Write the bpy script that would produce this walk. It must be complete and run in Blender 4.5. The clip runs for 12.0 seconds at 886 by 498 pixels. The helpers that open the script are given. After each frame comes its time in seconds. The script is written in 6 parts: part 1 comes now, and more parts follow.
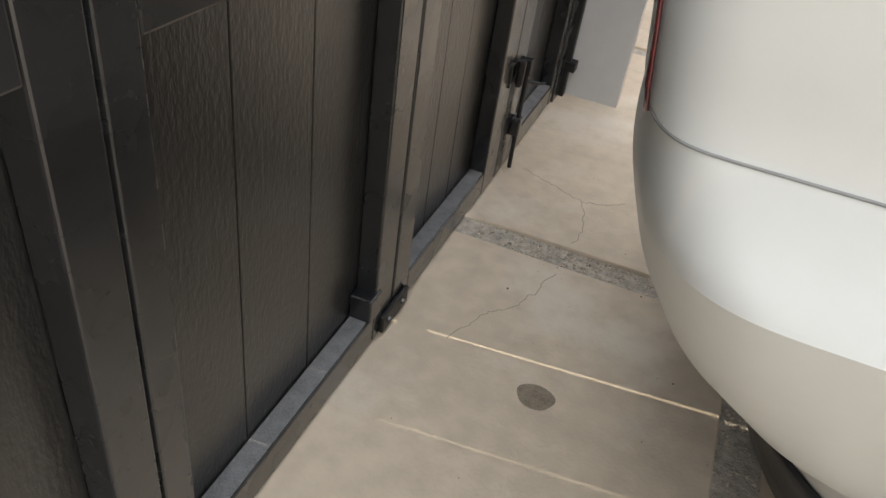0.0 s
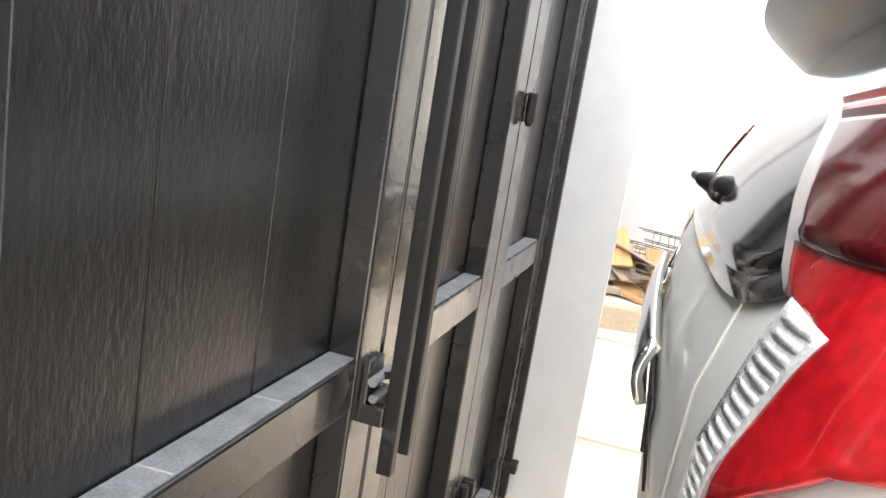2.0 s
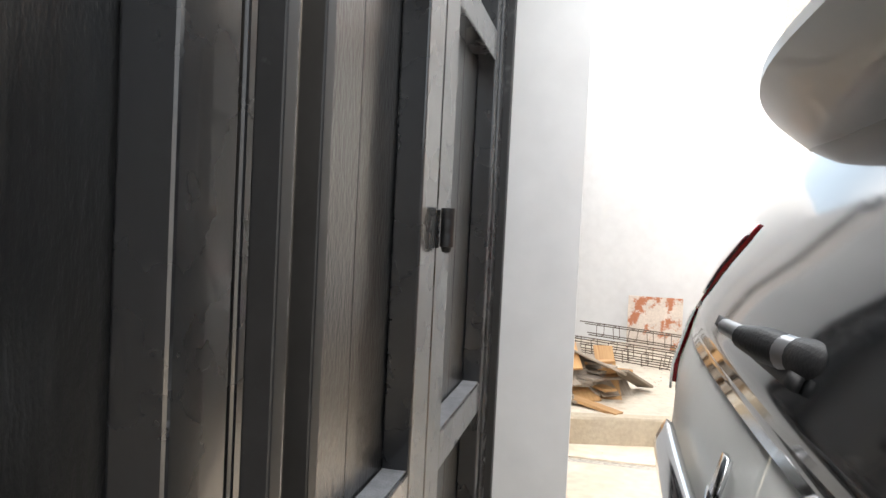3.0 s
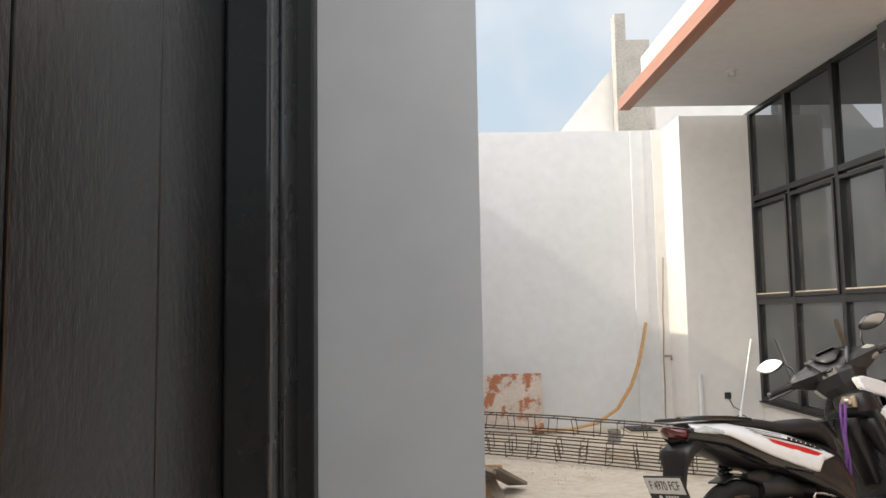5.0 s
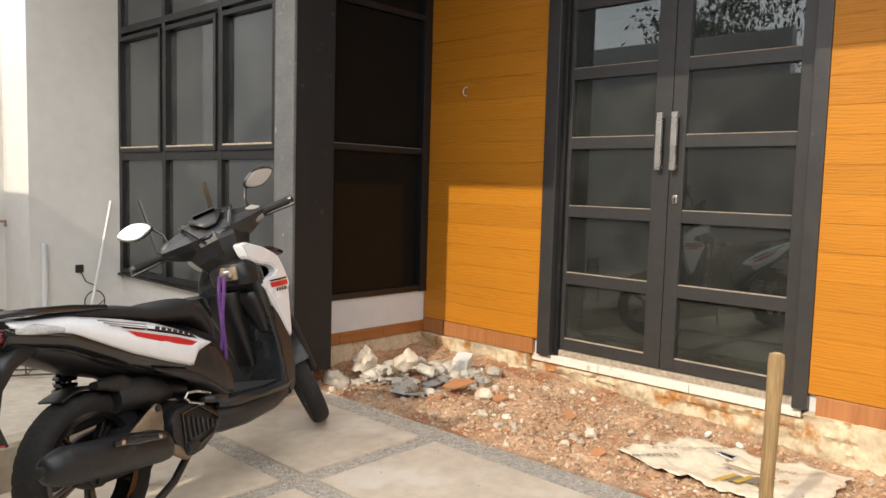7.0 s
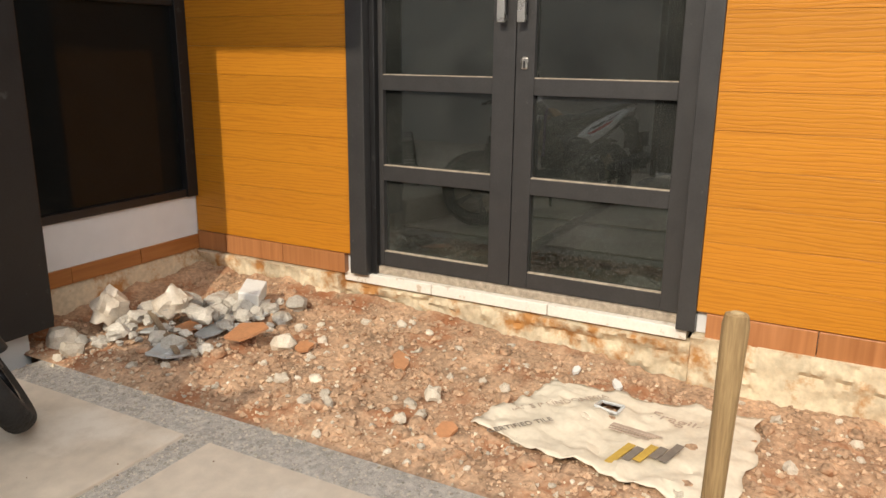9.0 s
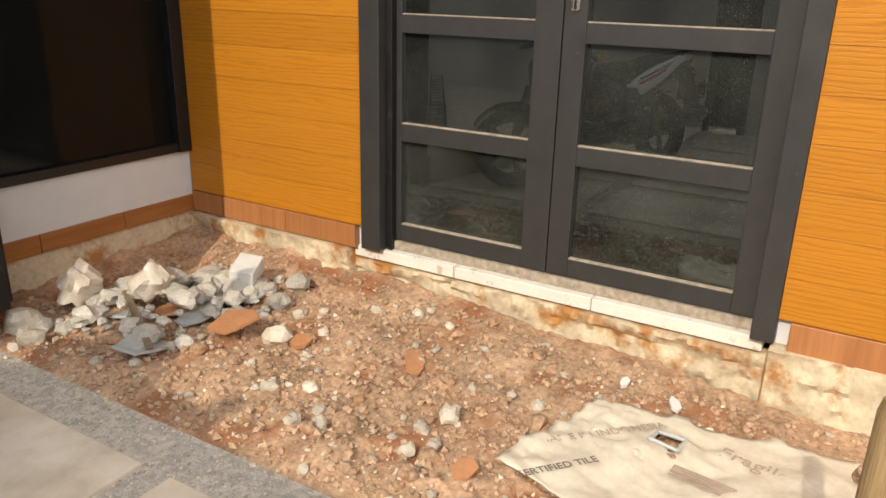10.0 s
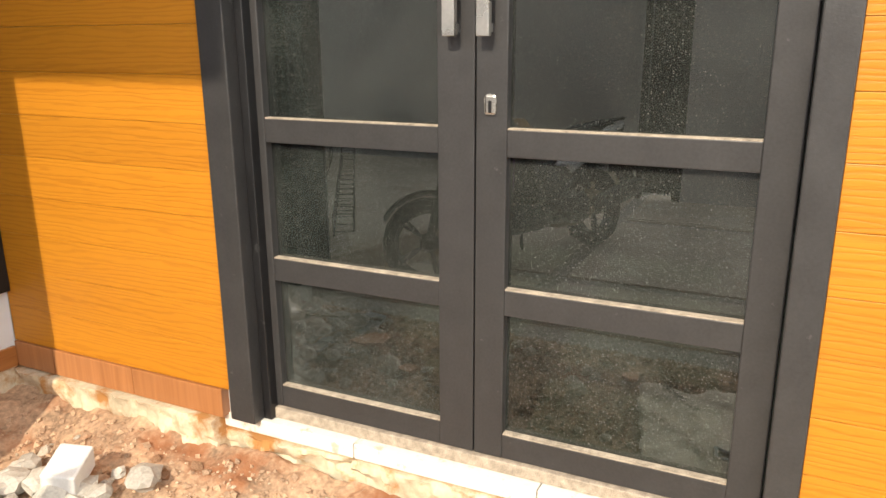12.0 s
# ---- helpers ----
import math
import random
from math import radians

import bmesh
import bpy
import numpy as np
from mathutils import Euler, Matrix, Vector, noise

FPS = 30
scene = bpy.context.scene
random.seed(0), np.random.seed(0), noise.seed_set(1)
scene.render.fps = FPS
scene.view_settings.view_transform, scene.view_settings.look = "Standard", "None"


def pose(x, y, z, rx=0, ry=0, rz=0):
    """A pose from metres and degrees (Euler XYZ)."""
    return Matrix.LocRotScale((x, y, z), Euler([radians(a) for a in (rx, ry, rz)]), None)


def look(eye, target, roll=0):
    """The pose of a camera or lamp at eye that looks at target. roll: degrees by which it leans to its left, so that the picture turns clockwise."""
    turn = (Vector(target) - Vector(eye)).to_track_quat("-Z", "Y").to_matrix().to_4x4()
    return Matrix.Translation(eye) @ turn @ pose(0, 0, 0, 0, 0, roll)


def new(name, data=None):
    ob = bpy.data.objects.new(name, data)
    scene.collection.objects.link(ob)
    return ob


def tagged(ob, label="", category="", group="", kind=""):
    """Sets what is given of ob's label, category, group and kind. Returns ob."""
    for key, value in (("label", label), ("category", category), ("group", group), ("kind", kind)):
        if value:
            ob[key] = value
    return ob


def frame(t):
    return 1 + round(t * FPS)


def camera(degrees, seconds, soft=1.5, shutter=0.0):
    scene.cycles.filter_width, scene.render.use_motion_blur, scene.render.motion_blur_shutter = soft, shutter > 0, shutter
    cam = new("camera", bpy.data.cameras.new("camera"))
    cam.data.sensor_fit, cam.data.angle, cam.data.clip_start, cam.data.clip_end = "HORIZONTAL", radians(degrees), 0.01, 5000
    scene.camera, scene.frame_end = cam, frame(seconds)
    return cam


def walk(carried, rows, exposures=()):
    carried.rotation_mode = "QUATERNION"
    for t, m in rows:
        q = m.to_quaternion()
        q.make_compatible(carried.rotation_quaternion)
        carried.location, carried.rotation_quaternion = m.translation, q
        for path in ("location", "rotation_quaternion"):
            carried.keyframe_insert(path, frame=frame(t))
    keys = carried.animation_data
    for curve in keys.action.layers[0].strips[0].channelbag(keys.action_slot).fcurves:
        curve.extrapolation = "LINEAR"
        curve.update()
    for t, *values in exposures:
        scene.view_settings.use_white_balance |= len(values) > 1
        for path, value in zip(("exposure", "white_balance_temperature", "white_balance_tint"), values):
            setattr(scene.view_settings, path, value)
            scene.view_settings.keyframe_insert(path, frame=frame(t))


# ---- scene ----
cam = camera(61.05, 12.0)
# seconds, x, y, z, pitch, roll, yaw
PATH = [
    (0, 0.498, 1.459, 1.229, -36.21, 8.87, 17.18),
    (0.5, 0.497, 1.432, 1.233, -37.03, 8.57, 19.56),
    (1, 0.486, 1.475, 1.269, -30.28, 7.53, 19.95),
    (1.5, 0.469, 1.561, 1.319, -19.70, 6.72, 18.96),
    (2, 0.381, 1.647, 1.385, -10.39, 9.09, 15.90),
    (2.5, 0.330, 1.827, 1.409, -4.86, 5.91, 13.18),
    (3, 0.293, 2.153, 1.434, -2.11, 2.81, 11.78),
    (3.2, 0.284, 2.216, 1.453, -1.55, 2.35, 10.78),
    (4.8, 0.157, 3.198, 1.308, 5.29, -1.08, 0.30),
    (5, 0.173, 3.325, 1.307, 4.93, -0.94, -0.88),
    (5.5, 0.210, 3.592, 1.305, 2.90, -1.23, -7.02),
    (6, 0.298, 3.885, 1.249, -0.49, -1.21, -18.15),
    (6.2, 0.363, 4.027, 1.246, -1.44, -1.01, -23.90),
    (6.5, 0.447, 4.154, 1.233, -2.81, -0.07, -32.83),
    (7, 0.622, 4.395, 1.220, -4.84, 1.56, -46.88),
    (7.5, 0.886, 4.571, 1.187, -6.54, 1.47, -51.13),
    (7.7, 1.023, 4.641, 1.208, -7.44, 1.42, -53.11),
    (9.3, 1.766, 5.182, 1.214, -15.58, 0.86, -62.14),
    (9.5, 1.888, 5.214, 1.222, -16.61, 1.06, -61.17),
    (10, 2.111, 5.367, 1.215, -19.20, 1.41, -59.33),
    (10.5, 2.314, 5.604, 1.239, -18.38, 1.60, -61.02),
    (11, 2.613, 5.610, 1.296, -15.36, 0.51, -64.52),
    (11.5, 2.832, 5.607, 1.346, -13.30, -0.54, -67.31),
    (12, 2.855, 5.654, 1.329, -15.47, -0.32, -64.63),
]
EXPOSURES = [(0, 0.42), (0.9, 1.1), (1.5, 1.8), (2.0, 1.85), (2.5, 1.6), (3.2, 1.15), (4.8, 0.15), (5.5, 0.1), (6.5, 0.05), (7.5, 0.02), (9.5, -0.1), (11, 0.0), (11.5, 0.1), (12, 0.6)]
walk(cam, [(t, pose(x, y, z, 90 + p, 0, w) @ pose(0, 0, 0, 0, 0, r)) for t, x, y, z, p, r, w in PATH], EXPOSURES)

# ---- world and sun ----
SUN_EL, SUN_TURN = 35.6, 6.0
world = bpy.data.worlds.new("sky")
scene.world = world
world.use_nodes = True
wn = world.node_tree
sky = wn.nodes.new("ShaderNodeTexSky")
sky.sky_type = "NISHITA"
sky.sun_disc = False
sky.sun_elevation = radians(SUN_EL)
sky.sun_rotation = radians(-90 - SUN_TURN)
sky.air_density, sky.dust_density, sky.ozone_density = 1.0, 3.0, 1.0
coord = wn.nodes.new("ShaderNodeTexCoord")
clouds = wn.nodes.new("ShaderNodeTexNoise")
clouds.inputs["Scale"].default_value = 2.6
clouds.inputs["Detail"].default_value = 7
cramp = wn.nodes.new("ShaderNodeValToRGB")
cramp.color_ramp.elements[0].position, cramp.color_ramp.elements[1].position = 0.30, 0.58
cramp.color_ramp.elements[0].color = (0.45, 0.45, 0.45, 1)
cmix = wn.nodes.new("ShaderNodeMixRGB")
cmix.inputs[2].default_value = (25.0, 24.6, 24.4, 1)
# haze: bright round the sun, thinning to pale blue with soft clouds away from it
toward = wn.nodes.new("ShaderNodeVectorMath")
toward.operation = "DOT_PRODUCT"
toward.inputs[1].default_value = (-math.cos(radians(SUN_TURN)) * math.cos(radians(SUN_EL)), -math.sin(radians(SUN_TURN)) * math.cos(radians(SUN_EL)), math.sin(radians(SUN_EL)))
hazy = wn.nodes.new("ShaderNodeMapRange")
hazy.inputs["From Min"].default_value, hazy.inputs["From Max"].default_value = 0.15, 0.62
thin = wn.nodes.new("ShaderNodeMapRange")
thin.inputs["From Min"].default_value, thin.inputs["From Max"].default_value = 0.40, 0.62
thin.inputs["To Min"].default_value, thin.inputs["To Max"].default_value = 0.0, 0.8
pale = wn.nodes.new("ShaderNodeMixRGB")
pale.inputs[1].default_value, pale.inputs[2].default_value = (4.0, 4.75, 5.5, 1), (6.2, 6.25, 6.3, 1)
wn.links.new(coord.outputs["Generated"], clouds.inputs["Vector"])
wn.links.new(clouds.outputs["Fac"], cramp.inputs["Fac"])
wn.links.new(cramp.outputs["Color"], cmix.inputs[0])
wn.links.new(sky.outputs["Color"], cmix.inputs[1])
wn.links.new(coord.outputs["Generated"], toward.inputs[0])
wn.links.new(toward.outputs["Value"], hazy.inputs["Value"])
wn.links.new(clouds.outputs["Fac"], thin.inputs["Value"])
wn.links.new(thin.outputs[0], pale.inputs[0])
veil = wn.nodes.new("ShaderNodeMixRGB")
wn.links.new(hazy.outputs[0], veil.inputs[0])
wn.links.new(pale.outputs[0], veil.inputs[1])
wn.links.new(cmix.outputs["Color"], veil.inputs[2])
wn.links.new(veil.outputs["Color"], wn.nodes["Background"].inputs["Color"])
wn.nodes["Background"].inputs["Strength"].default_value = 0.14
sun = new("sun", bpy.data.lights.new("sun", "SUN"))
sun.data.energy, sun.data.angle, sun.data.color = 3.1, radians(0.55), (1.0, 0.87, 0.68)
ca = math.cos(radians(SUN_EL))
sun_dir = Vector((math.cos(radians(SUN_TURN)) * ca, math.sin(radians(SUN_TURN)) * ca, -math.sin(radians(SUN_EL))))
sun.matrix_world = look((-8, 3, 9), Vector((-8, 3, 9)) + sun_dir)


# ---- materials ----
def mat(name, color, rough=0.6, metal=0.0, var=0.12, scale=6.0, bump=0.0, bscale=60.0, stretch=(1, 1, 1), dark=None, clear=0.0, spec=0.5,
        spots=None, rnd=0.0):
    """Principled material: colour varied at two scales, stains of a second colour, fine relief."""
    m = bpy.data.materials.new(name)
    m.use_nodes = True
    n, l = m.node_tree.nodes, m.node_tree.links
    b = n["Principled BSDF"]
    b.inputs["Roughness"].default_value, b.inputs["Metallic"].default_value = rough, metal
    b.inputs["Coat Weight"].default_value = clear
    b.inputs["Coat Roughness"].default_value = 0.06
    b.inputs["Specular IOR Level"].default_value = spec
    tc = n.new("ShaderNodeTexCoord")
    mp = n.new("ShaderNodeMapping")
    mp.inputs["Scale"].default_value = stretch
    l.new(tc.outputs["Object"], mp.inputs["Vector"])
    n1, n2 = n.new("ShaderNodeTexNoise"), n.new("ShaderNodeTexNoise")
    n1.inputs["Scale"].default_value, n1.inputs["Detail"].default_value = scale, 5
    n2.inputs["Scale"].default_value, n2.inputs["Detail"].default_value = scale * 9, 6
    l.new(mp.outputs["Vector"], n1.inputs["Vector"])
    l.new(mp.outputs["Vector"], n2.inputs["Vector"])
    add = n.new("ShaderNodeMath")
    add.operation = "ADD"
    l.new(n1.outputs["Fac"], add.inputs[0])
    l.new(n2.outputs["Fac"], add.inputs[1])
    mr = n.new("ShaderNodeMapRange")
    mr.inputs["From Min"].default_value, mr.inputs["From Max"].default_value = 0.65, 1.35
    l.new(add.outputs[0], mr.inputs["Value"])
    mix = n.new("ShaderNodeMixRGB")
    dk = dark or tuple(c * (1 - 2 * var) for c in color)
    mix.inputs[1].default_value = (*dk, 1)
    mix.inputs[2].default_value = (*[min(1, c * (1 + var)) for c in color], 1)
    l.new(mr.outputs[0], mix.inputs[0])
    out = mix.outputs[0]
    if spots:
        col, sc, lo, hi = spots
        n3 = n.new("ShaderNodeTexNoise")
        n3.inputs["Scale"].default_value, n3.inputs["Detail"].default_value = sc, 8
        n3.inputs["Roughness"].default_value = 0.65
        l.new(tc.outputs["Object"], n3.inputs["Vector"])
        r3 = n.new("ShaderNodeMapRange")
        r3.inputs["From Min"].default_value, r3.inputs["From Max"].default_value = lo, hi
        l.new(n3.outputs["Fac"], r3.inputs["Value"])
        m3 = n.new("ShaderNodeMixRGB")
        m3.inputs[2].default_value = (*col, 1)
        l.new(out, m3.inputs[1])
        l.new(r3.outputs[0], m3.inputs[0])
        out = m3.outputs[0]
    if rnd:
        oi = n.new("ShaderNodeObjectInfo")
        hs = n.new("ShaderNodeHueSaturation")
        rr = n.new("ShaderNodeMapRange")
        rr.inputs["To Min"].default_value, rr.inputs["To Max"].default_value = 1 - rnd, 1 + rnd
        l.new(oi.outputs["Random"], rr.inputs["Value"])
        l.new(rr.outputs[0], hs.inputs["Value"])
        l.new(out, hs.inputs["Color"])
        out = hs.outputs[0]
    l.new(out, b.inputs["Base Color"])
    rmap = n.new("ShaderNodeMapRange")
    rmap.inputs["To Min"].default_value, rmap.inputs["To Max"].default_value = max(0.02, rough - 0.08), min(1, rough + 0.08)
    l.new(n1.outputs["Fac"], rmap.inputs["Value"])
    l.new(rmap.outputs[0], b.inputs["Roughness"])
    if bump:
        nb = n.new("ShaderNodeTexNoise")
        nb.inputs["Scale"].default_value, nb.inputs["Detail"].default_value = bscale, 5
        l.new(mp.outputs["Vector"], nb.inputs["Vector"])
        bp = n.new("ShaderNodeBump")
        bp.inputs["Strength"].default_value, bp.inputs["Distance"].default_value = bump, 0.004
        l.new(nb.outputs["Fac"], bp.inputs["Height"])
        l.new(bp.outputs[0], b.inputs["Normal"])
    return m


def grain(name, color, dark, axis="y", rough=0.5, size=1.0, bump=0.5, coat=0.0, rnd=0.0, fade=0.5, spec=0.5, emboss=0.0):
    """Timber: fine lines running along one axis, with wavy figure."""
    m = bpy.data.materials.new(name)
    m.use_nodes = True
    n, l = m.node_tree.nodes, m.node_tree.links
    b = n["Principled BSDF"]
    b.inputs["Coat Weight"].default_value = coat
    b.inputs["Coat Roughness"].default_value = 0.25
    b.inputs["Specular IOR Level"].default_value = spec
    tc, mp = n.new("ShaderNodeTexCoord"), n.new("ShaderNodeMapping")
    s = {"x": (0.8, 14, 14), "y": (14, 0.8, 14), "z": (14, 14, 0.8)}[axis]
    mp.inputs["Scale"].default_value = [v * size for v in s]
    oi = n.new("ShaderNodeObjectInfo")
    cb = n.new("ShaderNodeCombineXYZ")
    mu = n.new("ShaderNodeMath")
    mu.operation = "MULTIPLY"
    mu.inputs[1].default_value = 37.0
    l.new(oi.outputs["Random"], mu.inputs[0])
    for k in range(3):
        l.new(mu.outputs[0], cb.inputs[k])
    l.new(cb.outputs[0], mp.inputs["Location"])
    l.new(tc.outputs["Object"], mp.inputs["Vector"])
    n1, n2 = n.new("ShaderNodeTexNoise"), n.new("ShaderNodeTexNoise")
    n1.inputs["Scale"].default_value, n1.inputs["Detail"].default_value, n1.inputs["Distortion"].default_value = 1.6, 6, 1.2
    n2.inputs["Scale"].default_value, n2.inputs["Detail"].default_value = 7.0, 4
    l.new(mp.outputs["Vector"], n1.inputs["Vector"])
    l.new(mp.outputs["Vector"], n2.inputs["Vector"])
    av = n.new("ShaderNodeMath")
    av.operation = "ADD"
    l.new(n1.outputs["Fac"], av.inputs[0])
    l.new(n2.outputs["Fac"], av.inputs[1])
    mr = n.new("ShaderNodeMapRange")
    mr.inputs["From Min"].default_value, mr.inputs["From Max"].default_value = 0.7, 1.3
    l.new(av.outputs[0], mr.inputs["Value"])
    mix = n.new("ShaderNodeMixRGB")
    mix.inputs[1].default_value, mix.inputs[2].default_value = (*dark, 1), (*color, 1)
    l.new(mr.outputs[0], mix.inputs[0])
    hs = n.new("ShaderNodeHueSaturation")
    rr = n.new("ShaderNodeMapRange")
    rr.inputs["To Min"].default_value, rr.inputs["To Max"].default_value = 1 - rnd, 1 + rnd
    l.new(oi.outputs["Random"], rr.inputs["Value"])
    l.new(rr.outputs[0], hs.inputs["Value"])
    l.new(mix.outputs[0], hs.inputs["Color"])
    l.new(hs.outputs[0], b.inputs["Base Color"])
    b.inputs["Roughness"].default_value = rough
    bp = n.new("ShaderNodeBump")
    bp.inputs["Strength"].default_value, bp.inputs["Distance"].default_value = bump, 0.003
    l.new(av.outputs[0], bp.inputs["Height"])
    if emboss:
        n3, b3, m3 = n.new("ShaderNodeTexNoise"), n.new("ShaderNodeBump"), n.new("ShaderNodeMapping")
        m3.inputs["Scale"].default_value = (130, 130, 60)
        l.new(tc.outputs["Object"], m3.inputs["Vector"])
        l.new(m3.outputs[0], n3.inputs["Vector"])
        n3.inputs["Scale"].default_value, n3.inputs["Detail"].default_value = 1.0, 4
        b3.inputs["Strength"].default_value, b3.inputs["Distance"].default_value = emboss, 0.004
        l.new(n3.outputs["Fac"], b3.inputs["Height"])
        l.new(bp.outputs[0], b3.inputs["Normal"])
        l.new(b3.outputs[0], b.inputs["Normal"])
    else:
        l.new(bp.outputs[0], b.inputs["Normal"])
    return m


def board_mat(name, color, dark):
    """Moulded timber-look board: raised wavy figure running along y, a hard sheen on the crests."""
    m = bpy.data.materials.new(name)
    m.use_nodes = True
    n, l = m.node_tree.nodes, m.node_tree.links
    b = n["Principled BSDF"]
    b.inputs["Roughness"].default_value, b.inputs["Coat Weight"].default_value, b.inputs["Coat Roughness"].default_value = 0.50, 0.05, 0.2
    b.inputs["Specular IOR Level"].default_value = 0.3
    tc, mp, oi, cb, mu = n.new("ShaderNodeTexCoord"), n.new("ShaderNodeMapping"), n.new("ShaderNodeObjectInfo"), n.new("ShaderNodeCombineXYZ"), n.new("ShaderNodeMath")
    mu.operation = "MULTIPLY"
    mu.inputs[1].default_value = 53.0
    l.new(oi.outputs["Random"], mu.inputs[0])
    l.new(mu.outputs[0], cb.inputs[0])
    l.new(mu.outputs[0], cb.inputs[1])
    mp.inputs["Scale"].default_value = (1.0, 0.10, 1.0)
    l.new(tc.outputs["Object"], mp.inputs["Vector"])
    l.new(cb.outputs[0], mp.inputs["Location"])
    wave, fine, broad = n.new("ShaderNodeTexWave"), n.new("ShaderNodeTexNoise"), n.new("ShaderNodeTexNoise")
    wave.bands_direction = "Z"
    for k, v in (("Scale", 19.0), ("Distortion", 17.0), ("Detail", 4.0), ("Detail Scale", 0.7), ("Detail Roughness", 0.6)):
        wave.inputs[k].default_value = v
    fine.inputs["Scale"].default_value, fine.inputs["Detail"].default_value = 210, 5
    broad.inputs["Scale"].default_value, broad.inputs["Detail"].default_value = 7, 4
    for t in (wave, fine, broad):
        l.new(mp.outputs["Vector"], t.inputs["Vector"])
    pw, ad, md = n.new("ShaderNodeMath"), n.new("ShaderNodeMath"), n.new("ShaderNodeMath")
    pw.operation, pw.inputs[1].default_value = "POWER", 3.0
    l.new(wave.outputs["Fac"], pw.inputs[0])
    md.operation, md.inputs[1].default_value = "MULTIPLY", 0.55
    l.new(fine.outputs["Fac"], md.inputs[0])
    ad.operation = "ADD"
    l.new(pw.outputs[0], ad.inputs[0])
    l.new(md.outputs[0], ad.inputs[1])
    mr, mix, m2, r2 = n.new("ShaderNodeMapRange"), n.new("ShaderNodeMixRGB"), n.new("ShaderNodeMixRGB"), n.new("ShaderNodeMapRange")
    mr.inputs["From Min"].default_value, mr.inputs["From Max"].default_value = 0.15, 1.15
    mr.inputs["To Min"].default_value, mr.inputs["To Max"].default_value = 0.0, 0.40
    l.new(ad.outputs[0], mr.inputs["Value"])
    mix.inputs[1].default_value, mix.inputs[2].default_value = (*color, 1), (*dark, 1)
    l.new(mr.outputs[0], mix.inputs[0])
    r2.inputs["From Min"].default_value, r2.inputs["From Max"].default_value = 0.35, 0.7
    r2.inputs["To Max"].default_value = 0.35
    l.new(broad.outputs["Fac"], r2.inputs["Value"])
    m2.inputs[2].default_value = (color[0] * 1.12, color[1] * 1.2, color[2] * 1.3, 1)
    l.new(mix.outputs[0], m2.inputs[1])
    l.new(r2.outputs[0], m2.inputs[0])
    hs, rr = n.new("ShaderNodeHueSaturation"), n.new("ShaderNodeMapRange")
    rr.inputs["To Min"].default_value, rr.inputs["To Max"].default_value = 0.93, 1.07
    l.new(oi.outputs["Random"], rr.inputs["Value"])
    l.new(rr.outputs[0], hs.inputs["Value"])
    l.new(m2.outputs[0], hs.inputs["Color"])
    l.new(hs.outputs[0], b.inputs["Base Color"])
    bp = n.new("ShaderNodeBump")
    bp.invert = True
    bp.inputs["Strength"].default_value, bp.inputs["Distance"].default_value = 0.32, 0.0018
    l.new(ad.outputs[0], bp.inputs["Height"])
    l.new(bp.outputs[0], b.inputs["Normal"])
    return m


def glass_mat(name, tint, rough=0.0, dust=0.0, mirror=1.6):
    """Tinted pane: part clear, part mirror by angle, with a film of dust."""
    m = bpy.data.materials.new(name)
    m.use_nodes = True
    n, l = m.node_tree.nodes, m.node_tree.links
    n.remove(n["Principled BSDF"])
    tr, gl, df = n.new("ShaderNodeBsdfTransparent"), n.new("ShaderNodeBsdfGlossy"), n.new("ShaderNodeBsdfDiffuse")
    tr.inputs[0].default_value = (*tint, 1)
    gl.inputs["Roughness"].default_value = rough
    gl.inputs[0].default_value = (0.9, 0.95, 1.0, 1)
    df.inputs[0].default_value = (0.44, 0.44, 0.41, 1)
    fr = n.new("ShaderNodeFresnel")
    fr.inputs[0].default_value = mirror
    m1, m2 = n.new("ShaderNodeMixShader"), n.new("ShaderNodeMixShader")
    l.new(fr.outputs[0], m1.inputs[0])
    l.new(tr.outputs[0], m1.inputs[1])
    l.new(gl.outputs[0], m1.inputs[2])
    tc, ns, n2 = n.new("ShaderNodeTexCoord"), n.new("ShaderNodeTexNoise"), n.new("ShaderNodeTexNoise")
    ns.inputs["Scale"].default_value, ns.inputs["Detail"].default_value = 260, 3
    n2.inputs["Scale"].default_value, n2.inputs["Detail"].default_value = 3.5, 4
    l.new(tc.outputs["Object"], ns.inputs["Vector"])
    l.new(tc.outputs["Object"], n2.inputs["Vector"])
    mr, mr2 = n.new("ShaderNodeMapRange"), n.new("ShaderNodeMapRange")
    mr.inputs["From Min"].default_value, mr.inputs["From Max"].default_value = 0.62, 0.72
    mr.inputs["To Max"].default_value = min(1.0, dust * 8)
    mr2.inputs["From Min"].default_value, mr2.inputs["From Max"].default_value = 0.35, 0.7
    mr2.inputs["To Min"].default_value, mr2.inputs["To Max"].default_value = dust * 0.25, dust
    l.new(ns.outputs["Fac"], mr.inputs["Value"])
    l.new(n2.outputs["Fac"], mr2.inputs["Value"])
    mx = n.new("ShaderNodeMath")
    mx.operation = "MAXIMUM"
    l.new(mr.outputs[0], mx.inputs[0])
    l.new(mr2.outputs[0], mx.inputs[1])
    l.new(mx.outputs[0], m2.inputs[0])
    l.new(m1.outputs[0], m2.inputs[1])
    l.new(df.outputs[0], m2.inputs[2])
    l.new(m2.outputs[0], n["Material Output"].inputs[0])
    return m


